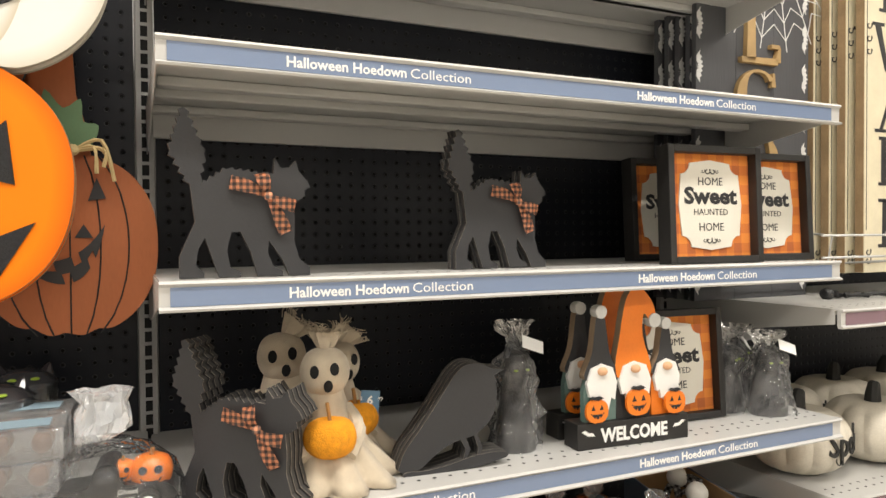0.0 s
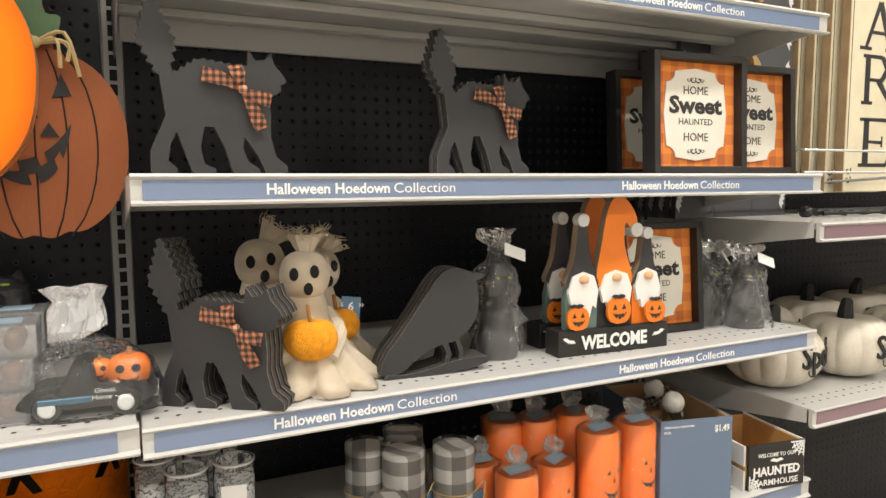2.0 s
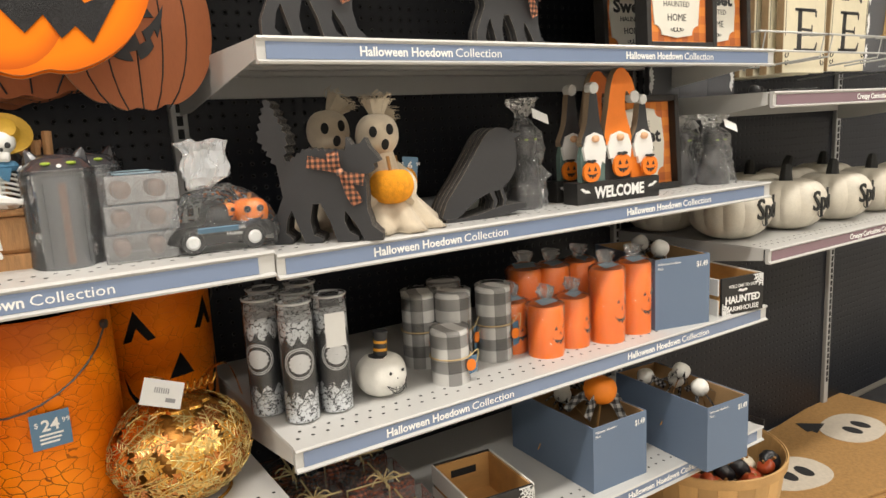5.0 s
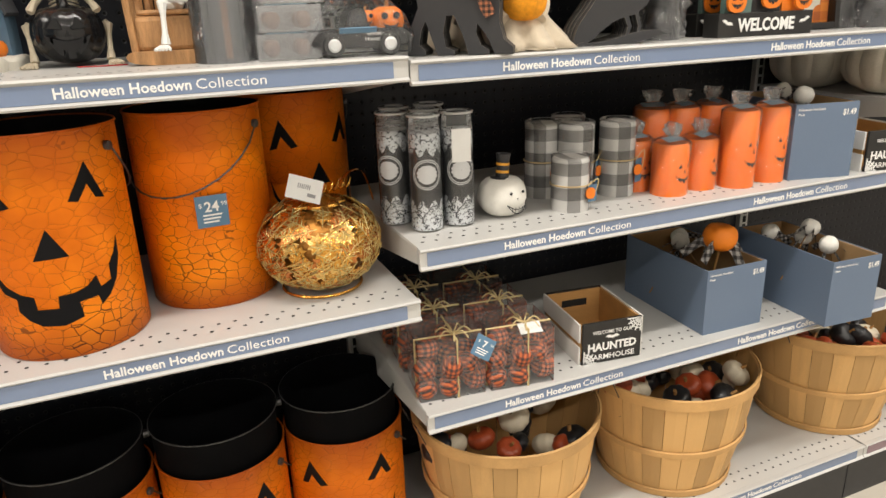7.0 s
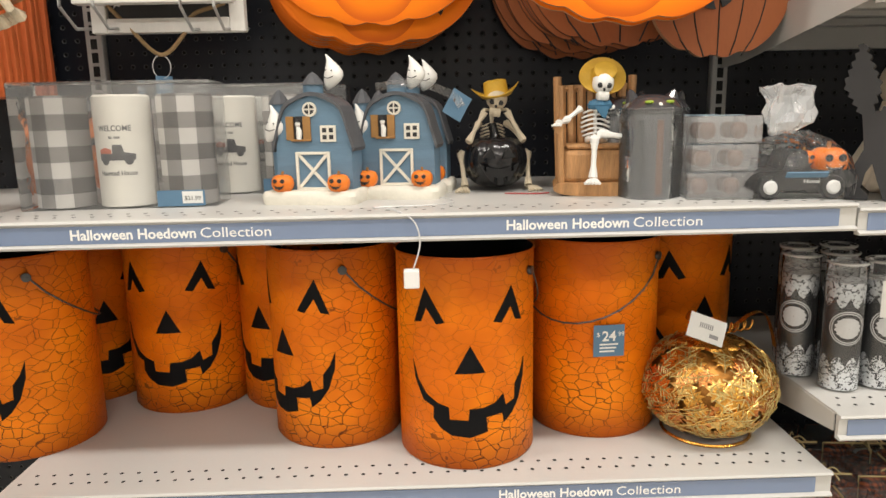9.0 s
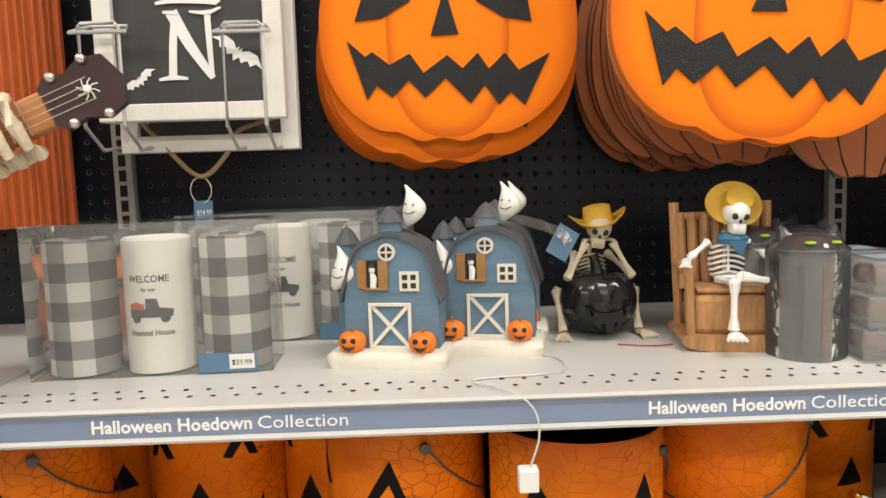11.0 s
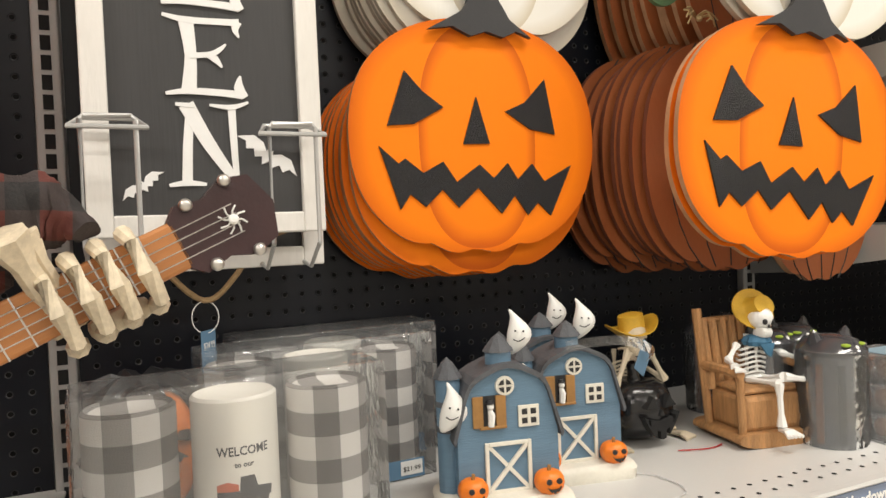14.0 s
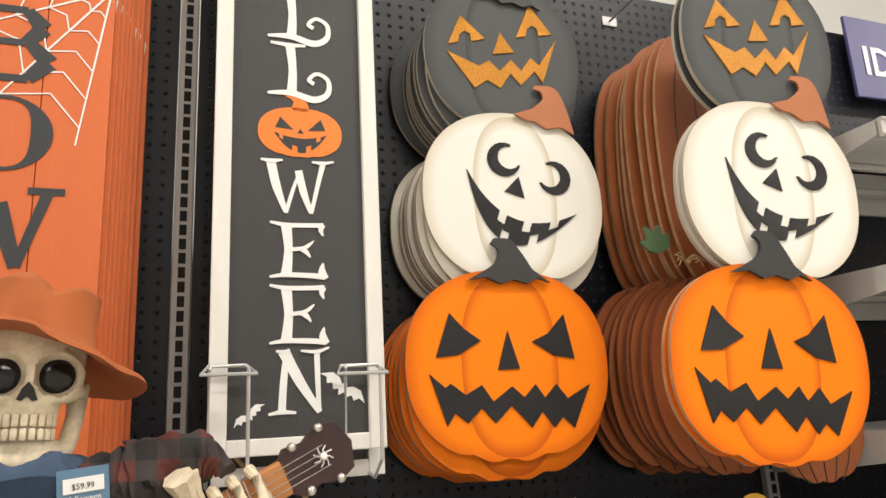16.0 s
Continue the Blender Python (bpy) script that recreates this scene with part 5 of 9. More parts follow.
def bone(bm, p, q, r):
    p, q = Vector(p), Vector(q)
    pts = [p.lerp(q, t) for t in (0, 0.12, 0.3, 0.7, 0.88, 1)]
    return tube(bm, pts, r, 7, (1.5, 1.3, 0.85, 0.85, 1.3, 1.5))


def skull_bm(s):
    bm = lathe(bmesh.new(), globe(s * 0.5, s * 0.95, 10), 18, squash=1.15, at=(0, 0, s * 0.3))
    hex_box(bm, -s * 0.27, s * 0.27, -s * 0.5, s * 0.1, 0, s * 0.42, bevel=s * 0.09)
    for k in range(5):
        hex_box(bm, (-0.22 + 0.09 * k) * s, (-0.145 + 0.09 * k) * s, -s * 0.545, -s * 0.46, s * 0.1, s * 0.3, bevel=s * 0.015)
    return bm


def hat_bm(r, h, dip=0.3):
    prof = [(0, h * 0.9), (r * 0.3, h), (r * 0.48, h * 0.92), (r * 0.52, h * 0.2), (r * 0.6, h * 0.08), (r, h * 0.16), (r * 1.01, h * 0.1), (r * 0.6, 0), (r * 0.5, 0.0)]
    bm = lathe(bmesh.new(), prof, 28, squash=0.85)
    for v in bm.verts:
        q = math.hypot(v.co.x, v.co.y) / r
        if q > 0.55:
            v.co.z += dip * h * (v.co.x / r) ** 2 * (q - 0.5) * 2
    return bm


WOODTAN = surface("carved_tan_wood", (0.48, 0.25, 0.1), 0.55, vary=0.55, scale=36, bumps=0.8, stretch=(3, 3, 0.4))
YELLOW = surface("yellow_hat", (0.6, 0.36, 0.03), 0.6, vary=0.2)
BLACKGLAZE = surface("black_glaze", (0.012, 0.012, 0.013), 0.15, vary=0.2)
DENIM_BLUE = surface("blue_scarf", (0.05, 0.16, 0.27), 0.7, vary=0.25, scale=60)


def rib_cage(bm, w, z0, z1, y=0.0):
    for k in range(6):
        z = z0 + (z1 - z0) * k / 5
        q = w * (0.82 + 0.18 * math.sin(math.pi * (k + 0.6) / 6))
        tube(bm, [(q * math.sin(a), y - q * 0.62 * math.cos(a), z - q * 0.3 * abs(math.sin(a)) ** 2) for a in [radians(-120 + 20 * i) for i in range(13)]], w * 0.085, 5)
    bone(bm, (0, y - w * 0.55, z0), (0, y - w * 0.55, z1), w * 0.09)
    bone(bm, (0, y + w * 0.4, z0 - w), (0, y + w * 0.4, z1 + w * 0.7), w * 0.13)
    return bm


def foot_bm(p, turn, s=1.0):
    """Five toe bones fanned from a heel."""
    bm = bmesh.new()
    for k in range(5):
        a = radians(-26 + 13 * k)
        tube(bm, [(0, 0.004 * s, 0.004 * s), (0.012 * s * math.sin(a), -0.014 * s, 0.0055 * s), (0.022 * s * math.sin(a), -0.026 * s, 0.0022 * s)], 0.0027 * s, 5, (1.3, 1.0, 0.8))
    bmesh.ops.transform(bm, matrix=Matrix.Translation(p) @ Matrix.Rotation(radians(turn), 4, "Z"), verts=bm.verts)
    return bm


def face_on(parent, s, at):
    """Dark sockets and nose on a small skull of size s standing at that pose."""
    for q in (-1, 1):
        part("eye_socket", lathe(bmesh.new(), globe(0.125 * s, 0.25 * s, 6), 10, squash=0.6), BLACK_INK, parent, at=at @ pose(q * 0.2 * s, -0.5 * s, 0.56 * s))
    part("nose_hole", lathe(bmesh.new(), globe(0.06 * s, 0.16 * s, 5), 8), BLACK_INK, parent, at=at @ pose(0, -0.53 * s, 0.42 * s))


def limb(name, th, material, points, r, extra=None):
    bm = bmesh.new()
    for p, q in zip(points, points[1:]):
        bone(bm, p, q, r)
    if extra is not None:
        join(bm, extra)
    return part(name, bm, material, th, smooth=True)


def skeleton_chair(m):
    """A small resin skeleton with crossed legs in a carved rocking chair."""
    th = thing("skeleton_chair", m, "white resin skeleton in yellow hat on a tan carved rocking chair", "figurine")
    part("seat_block", slab(-0.05, 0.052, -0.042, 0.036, 0.02, 0.07, bevel=0.007), WOODTAN, th, "carved tan seat block")
    part("seat_cushion", slab(-0.046, 0.048, -0.036, 0.03, 0.071, 0.079, bevel=0.004), WOODTAN, th)
    keel = spline([(-0.066, 0.012), (-0.055, 0.004), (-0.02, 0.0), (0.03, 0.0), (0.07, 0.006), (0.08, 0.016), (0.074, 0.024), (0.03, 0.021), (-0.03, 0.021), (-0.058, 0.02)], 4)
    part("rocker_base", plate(bmesh.new(), keel, -0.052, 0.058), WOODTAN, th, "grooved tan rocker base")
    for k in range(7):
        lean = [(-0.051 + 0.0155 * k, 0.03, 0.068), (-0.053 + 0.0161 * k, 0.046, 0.17)]
        part("back_slat", tube(bmesh.new(), lean, 0.0072, 7), WOODTAN, th, smooth=True)
    part("top_rail", tube(bmesh.new(), [(-0.06, 0.046, 0.166), (0.052, 0.046, 0.168)], 0.0055, 8), WOODTAN, th, smooth=True)
    for sx in (-1, 1):
        part("post", tube(bmesh.new(), [(sx * 0.056, 0.03, 0.015), (sx * 0.06, 0.049, 0.185)], 0.0062, 8, (1.0, 1.15)), WOODTAN, th, smooth=True)
        part("arm", tube(bmesh.new(), spline([(sx * 0.058, 0.04, 0.102), (sx * 0.06, 0.0, 0.105), (sx * 0.058, -0.046, 0.102)], 3, False), 0.0068, 8), WOODTAN, th, smooth=True)
        part("arm_post", tube(bmesh.new(), [(sx * 0.056, -0.04, 0.1), (sx * 0.053, -0.04, 0.016)], 0.0058, 8), WOODTAN, th, smooth=True)
    part("rib_cage", rib_cage(bmesh.new(), 0.022, 0.096, 0.132, 0.008), GHOST, th, "white resin ribs", smooth=True)
    part("pelvis", lathe(bmesh.new(), [(0, 0), (0.014, 0.002), (0.019, 0.01), (0.012, 0.014), (0, 0.012)], 14, squash=0.7), GHOST, th, smooth=True, at=pose(0.002, 0.006, 0.078))
    at = pose(0.008, 0.0, 0.146, 4, 4, 6)
    part("skull", skull_bm(0.034), GHOST, th, "white resin skull", smooth=True, at=at)
    face_on(th, 0.034, at)
    limb("arm_bone", th, GHOST, [(-0.023, 0.008, 0.134), (-0.046, -0.004, 0.116), (-0.058, -0.034, 0.112)], 0.0042, foot_bm((-0.058, -0.034, 0.107), -12, 0.7))
    limb("arm_bone", th, GHOST, [(0.025, 0.008, 0.134), (0.046, 0.0, 0.118), (0.058, -0.032, 0.112)], 0.0042, foot_bm((0.058, -0.032, 0.107), 12, 0.7))
    limb("leg_bone", th, GHOST, [(-0.01, 0.0, 0.084), (-0.004, -0.054, 0.088), (-0.006, -0.06, 0.03)], 0.0048, foot_bm((-0.006, -0.06, 0.021), -4, 1.1))
    limb("leg_bone", th, GHOST, [(0.012, 0.0, 0.084), (0.006, -0.052, 0.096), (0.062, -0.062, 0.087)], 0.0048, foot_bm((0.064, -0.062, 0.078), 40, 1.0))
    part("hat", hat_bm(0.037, 0.024, -0.2), YELLOW, th, "yellow straw hat", smooth=True, at=at @ pose(0.001, 0.014, 0.036, 62, 0, 0))
    part("scarf", lathe(bmesh.new(), [(0.009, 0), (0.019, 0.002), (0.021, 0.008), (0.017, 0.014), (0.008, 0.017)], 20, lobes=6, depth=0.2), DENIM_BLUE, th, "blue neck scarf", at=pose(0.006, 0.002, 0.131))
    part("scarf_end", plate(bmesh.new(), [(-0.01, 0.006), (0.014, 0.006), (0.008, -0.014), (0.002, -0.01)], -0.021, -0.018), DENIM_BLUE, th, "blue scarf point", at=pose(0.006, 0.002, 0.131))
    return th


skeleton_chair(pose(-0.316, -0.304, A3, 0, 0, -10))


def skeleton_pumpkin(m):
    """A bone-coloured skeleton, elbows on a glossy pumpkin, chin in its palms."""
    th = thing("skeleton_with_pumpkin", m, "resin skeleton in yellow hat leaning on a glossy black jack-o-lantern", "figurine")
    pk = part("pumpkin", lathe(bmesh.new(), globe(0.055, 0.092, 14, 0.01), 54, at=(0, 0, 0.004), lobes=9, depth=0.07), BLACKGLAZE, th, "glossy black pumpkin", smooth=True)
    part("stem", tube(bmesh.new(), spline([(0, 0, 0.082), (-0.002, 0, 0.1), (-0.006, 0, 0.113)], 3, False), 0.008, 9, (1.7, 1.3, 1.05, 0.95, 0.9, 0.9, 0.95)), BLACKGLAZE, pk, smooth=True)
    for sx in (-1, 1):
        part("eye", plate(bmesh.new(), [(sx * 0.006, 0.056), (sx * 0.014, 0.074), (sx * 0.027, 0.058)], -0.0555, -0.042), HOLE, pk)
    part("nose", plate(bmesh.new(), [(-0.005, 0.046), (0.005, 0.046), (0.0, 0.055)], -0.0565, -0.045), HOLE, pk)
    part("mouth", plate(bmesh.new(), moved(tooth_grin(0.064, 0.022, 0.026), 0, 0.026), -0.0565, -0.044), HOLE, pk)
    part("rib_cage", rib_cage(bmesh.new(), 0.021, 0.084, 0.112, 0.034), BONE, th, "bone-coloured ribs", smooth=True)
    at = pose(0.0, 0.006, 0.126, 10, 8, -6)
    part("skull", skull_bm(0.036), BONE, th, "bone-coloured skull", smooth=True, at=at)
    face_on(th, 0.036, at)
    for q in (-1, 1):
        limb("arm_bone", th, BONE, [(q * 0.024, 0.034, 0.112), (q * 0.046, -0.014, 0.084), (q * 0.019, -0.012, 0.132)], 0.0044, foot_bm((q * 0.019, -0.01, 0.132), 180 + q * 20, 0.7))
        limb("leg_bone", th, BONE, [(q * 0.02, 0.034, 0.05), (q * 0.058, 0.012, 0.062), (q * 0.054, -0.018, 0.008)], 0.0048, foot_bm((q * 0.054, -0.02, 0.0), q * 14, 1.15))
    part("hat", hat_bm(0.04, 0.03, 0.55), YELLOW, th, "yellow cowboy hat", smooth=True, at=at @ pose(0.0, 0.004, 0.029, -6, -16, 0))
    return th


skeleton_pumpkin(pose(-0.468, -0.222, A3, 0, 0, 2))

# boxed flameless candles
ACRYLIC = clear_film("clear_box", (0.85, 0.87, 0.88), 0.05, 0.06, 0.1)
# thin grey body that veils what lies behind it
MILKY = clear_film("milky_clear_box", (0.42, 0.42, 0.42), 0.16, 0.08, 0.15)
BUNCH = clear_film("thin_bunched_wrap", (0.7, 0.68, 0.68), 0.14, 0.1, 1.0)
# heavier grey body stands in for the reflections on clear plastic
HAZY = clear_film("hazy_clear_box", (0.5, 0.5, 0.5), 0.34, 0.1, 0.3)
FROST = clear_film("bunched_wrap", (0.8, 0.82, 0.84), 0.3, 0.12, 1.0)
WRAP = clear_film("crinkled_wrap", (0.8, 0.82, 0.83), 0.025, 0.08, 1.0)
WAX = surface("white_wax", (0.8, 0.77, 0.7), 0.45, vary=0.06, scale=12, bumps=0.05)
BUFFALO = plaid("grey_buffalo_check", (0.68, 0.66, 0.63), (0.06, 0.058, 0.056), 0.0235, (0.26, 0.25, 0.24))
RED_INK = surface("faded_red_ink", (0.55, 0.13, 0.06), 0.6)
SOFT_INK = surface("soft_black_ink", (0.07, 0.07, 0.075), 0.6, vary=0.4, scale=200)


def truck_print(parent, r, z):
    bm = plate(bmesh.new(), [(-0.026, 0.004), (0.027, 0.004), (0.028, 0.013), (0.012, 0.016), (0.009, 0.027), (-0.004, 0.027), (-0.005, 0.014), (-0.026, 0.014)], -0.0004, 0)
    bm2 = plate(bmesh.new(), oval(0.006, 0.006, -0.017, 0.003, 12), -0.0005, 0)
    bm3 = plate(bmesh.new(), oval(0.006, 0.006, 0.018, 0.003, 12), -0.0005, 0)
    join(bm, bm2), join(bm, bm3)
    part("truck_print", wrap(bm, r, cuts=8), SOFT_INK, parent, "printed old pickup truck", at=pose(0, 0, z))
    part("load_print", wrap(plate(bmesh.new(), [(-0.026, 0.014), (-0.006, 0.014), (-0.006, 0.02), (-0.016, 0.023), (-0.026, 0.02)], -0.0004, 0), r, cuts=4), RED_INK, parent, at=pose(0, 0, z))


def candle_box(m):
    th = thing("candle_box", m, "clear box of three flameless candles, two checked and one white", "boxed candles", "boxed candles")
    W, D, H = 0.288, 0.09, 0.187
    part("box", slab(-W / 2, W / 2, -D / 2, D / 2, 0, H, bevel=0.003), MILKY, th, "clear plastic box").visible_shadow = False
    R, h = 0.041, 0.168
    for k, x in enumerate((-0.094, 0.0, 0.094)):
        bm = lathe(bmesh.new(), [(0, 0.003), (R, 0.003), (R, h - 0.003), (R - 0.003, h), (R - 0.01, h - 0.006), (0, h - 0.008)], 36)
        c = part("candle", bm, WAX if k == 1 else BUFFALO, th, "white printed candle" if k == 1 else "grey buffalo-check candle", smooth=True, at=pose(x, 0, 0))
        if k == 1:
            for text, z, s, w in (("WELCOME", 0.115, 0.012, 0.05), ("to our", 0.104, 0.007, 0.018), ("Haunted House", 0.05, 0.010, 0.055)):
                part("print", wrap(words(text, s, w, 0.0002, "CENTER", 0.0002), R, cuts=10), SOFT_INK, c, "printed words", at=pose(0, 0, z))
            truck_print(c, R, 0.068)
    part("sticker", slab(0.055, 0.125, -D / 2 - 0.001, -D / 2 - 0.0004, 0.002, 0.026), TAG_BLUE, th, "blue price sticker")
    part("price_label", slab(0.092, 0.122, -D / 2 - 0.0016, -D / 2 - 0.0011, 0.006, 0.024), CARD, th)
    part("price", words("$21.99", 0.009, 0.024, 0.0001), BLACK_INK, th, at=pose(0.107, -D / 2 - 0.002, 0.011))
    return th


cb = candle_box(pose(-1.047, -0.33, A3, 0, 0, 3))
copy_thing(cb, pose(-0.876, -0.066, A3, 0, 0, 2))
copy_thing(cb, pose(-0.925, -0.165, A3, 0, 0, 2))

# canister with cat lid
BROWN_ORN = surface("brown_ornament", (0.12, 0.05, 0.025), 0.5, vary=0.4, scale=80)
SMOKE = surface("smoky_plastic", (0.05, 0.05, 0.055), 0.15, vary=0.1, coat=0.5)
EYE_GREEN = surface("green_eye", (0.35, 0.5, 0.05), 0.3)


def cat_canister(m):
    th = thing("cat_canister", m, "dark striped candy canister with black cat lid", "canister", "cat canisters")
    part("jar", lathe(bmesh.new(), [(0, 0), (0.037, 0), (0.038, 0.003), (0.038, 0.125), (0.036, 0.13), (0.036, 0.125), (0, 0.124)], 32), SMOKE, th, smooth=True)
    part("sleeve", lathe(bmesh.new(), [(0.041, 0.001), (0.041, 0.138), (0.0405, 0.138), (0.0405, 0.001)], 32), ACRYLIC, th, "clear sleeve", smooth=True).visible_shadow = False
    for k in range(10):
        a = 2 * math.pi * k / 10
        part("stripe", slab(-0.004, 0.004, -0.0388, -0.0378, 0.008, 0.12), CHAR if k % 2 else BROWN_ORN, th, at=Matrix.Rotation(a, 4, "Z"))
    lid = part("lid", lathe(bmesh.new(), [(0.04, 0.13), (0.041, 0.136), (0.03, 0.152), (0.012, 0.158), (0, 0.159)], 28), SMOKE, th, "black cat-head lid", smooth=True)
    for s in (-1, 1):
        part("ear", lathe(bmesh.new(), [(0.012, 0), (0.004, 0.018), (0, 0.022)], 8), SMOKE, lid, at=pose(s * 0.024, 0, 0.146, 0, s * 15, 0))
        part("eye", lathe(bmesh.new(), globe(0.006, 0.005, 6), 10), EYE_GREEN, lid, at=pose(s * 0.013, -0.03, 0.144))
    part("nose", lathe(bmesh.new(), globe(0.004, 0.014, 6), 8), GHOST, lid, at=pose(0, -0.034, 0.132))
    return th


cc = cat_canister(pose(-0.25, -0.375, A3))
cc.scale = (1.13, 1.13, 0.96)
for x, y in ((-0.262, -0.27), (-0.2, -0.265), (-0.25, -0.16), (-0.18, -0.15)):
    copy_thing(cc, pose(x, y, A3, 0, 0, random.uniform(-20, 20)))

# clear boxes of small ornaments


def ornament_box(m):
    th = thing("ornament_box", m, "small clear plastic box holding dark brown ornaments", "boxed ornaments", "clear ornament boxes")
    part("tray", slab(-0.042, 0.042, -0.036, 0.036, 0.002, 0.004), ACRYLIC, th, "clear tray").visible_shadow = False
    part("box", slab(-0.047, 0.047, -0.042, 0.042, 0, 0.0385, bevel=0.002), HAZY, th, "clear plastic box").visible_shadow = False
    for i in range(4):
        part("ornament", lathe(bmesh.new(), globe(0.0125, 0.026, 8, 0.002), 16, lobes=6, depth=0.12), BROWN_ORN, th, smooth=True, at=pose(-0.024 + 0.046 * (i % 2), -0.018 + 0.034 * (i // 2), 0.005))
    part("label_card", slab(-0.03, 0.03, -0.02, 0.02, 0.0392, 0.0398), surface("pale_blue_label", (0.3, 0.42, 0.5), 0.5), th, "pale blue paper label")
    return th


obx = ornament_box(pose(-0.16, -0.39, A3, 0, 0, -6))
for k in (1, 2):
    copy_thing(obx, pose(-0.16 + 0.003 * k, -0.388, A3 + 0.0402 * k, 0, 0, -6 + 3 * k))
for k in (0, 1, 2):
    copy_thing(obx, pose(-0.15, -0.285, A3 + 0.0402 * k, 0, 0, -3))


def rumple(bm, amount, scale=28.0, seed=0.0):
    for v in bm.verts:
        v.co += Vector((noise.noise(v.co * scale + Vector((seed, 0, 0))), noise.noise(v.co * scale + Vector((0, 7 + seed, 0))), noise.noise(v.co * scale + Vector((0, 0, 13 + seed))))) * amount
    return bm


def bag_bm(profile, steps, seed, rough, squash=1.0):
    bm = lathe(bmesh.new(), profile, steps, squash=squash)
    for v in bm.verts:
        n = noise.noise(v.co * 38 + Vector((seed, 0, 0))) * rough + noise.noise(v.co * 90 + Vector((0, seed, 0))) * rough * 0.5
        d = Vector((v.co.x, v.co.y, 0))
        if d.length > 1e-5:
            v.co += d.normalized() * n
    return bm


TYRE = surface("dark_rubber", (0.02, 0.02, 0.02), 0.6)
HUB = surface("white_hub", (0.75, 0.75, 0.73), 0.4)
BLACKCAR = surface("black_enamel", (0.018, 0.018, 0.02), 0.3, vary=0.2, coat=0.3)


def toy_truck(m):
    th = thing("toy_truck", m, "black metal toy truck with orange pumpkins in a clear bag", "toy truck")
    bm = bmesh.new()
    side = spline([(-0.075, 0.016), (-0.078, 0.036), (-0.06, 0.044), (-0.03, 0.047), (-0.02, 0.072), (0.006, 0.074), (0.016, 0.046), (0.07, 0.044), (0.074, 0.018)], 3)
    plate(bm, side, -0.032, 0.032)
    part("body", bm, BLACKCAR, th, "black enamel body")
    for x in (-0.05, 0.046):
        for y in (-0.034, 0.034):
            w = part("wheel", lathe(bmesh.new(), [(0, -0.007), (0.017, -0.007), (0.019, -0.003), (0.019, 0.003), (0.017, 0.007), (0, 0.007)], 20), TYRE, th, smooth=True, at=pose(x, y, 0.0195, 90, 0, 0))
            part("hub", lathe(bmesh.new(), [(0.011, 0.0075), (0.008, 0.011), (0, 0.011)], 16), HUB, w, "white hub", at=pose(0, 0, 0, 0 if y < 0 else 180, 0, 0))
    part("side_window", slab(-0.018, 0.002, -0.0335, -0.0322, 0.05, 0.068), SMOKE, th)
    part("lettering", join(words("Ghost", 0.009, 0.026, 0.0002), words("Hunters", 0.009, 0.032, 0.0002), pose(0.0, 0, -0.009)), CARD, th, "pale words", at=pose(0.02, -0.0335, 0.034))
    for x, r in ((0.012, 0.019), (0.05, 0.03)):
        small_jack(th, x, -0.006, 0.043 if r < 0.02 else 0.03, r)
    part("bag", bag_bm([(0.06, 0.002), (0.096, 0.004), (0.098, 0.03), (0.085, 0.065), (0.055, 0.092), (0.03, 0.1), (0.022, 0.105)], 26, 3.0, 0.006, 0.62), WRAP, th, "clear crinkled bag").visible_shadow = False
    bunch = bag_bm([(0.014, 0.1), (0.022, 0.106), (0.034, 0.118), (0.038, 0.132), (0.036, 0.146), (0.034, 0.158), (0.038, 0.17), (0.024, 0.174), (0.01, 0.166)], 40, 7.0, 0.016, 0.75)
    part("bag_neck", rumple(bunch, 0.007, 60), FROST, th, "bunched bag top", at=pose(-0.018, 0, 0)).visible_shadow = False
    part("header_card", slab(-0.05, 0.01, -0.046, -0.044, 0.09, 0.1), TAG_BLUE, th, "blue card", at=pose(0, 0, 0, 40, 0, 0))
    return th


tt = toy_truck(pose(-0.052, -0.414, A3, 0, 0, -5))
tt.scale = (0.9, 0.92, 0.92)

# ---- middle bay: cats, frames, ghosts, crows, gnomes ----
GINGHAM = plaid("orange_gingham", (0.86, 0.36, 0.18), (0.06, 0.05, 0.05), 0.0042, (0.34, 0.16, 0.1))


def zig(p, q, teeth, depth):
    """A saw edge from p to q, its teeth to the left of the way."""
    p, q = Vector(p), Vector(q)
    n = Vector((-(q - p).y, (q - p).x)).normalized()
    out = []
    for i in range(teeth):
        out += [tuple(p.lerp(q, i / teeth)), tuple(p.lerp(q, (i + 0.65) / teeth) + n * depth)]
    return out


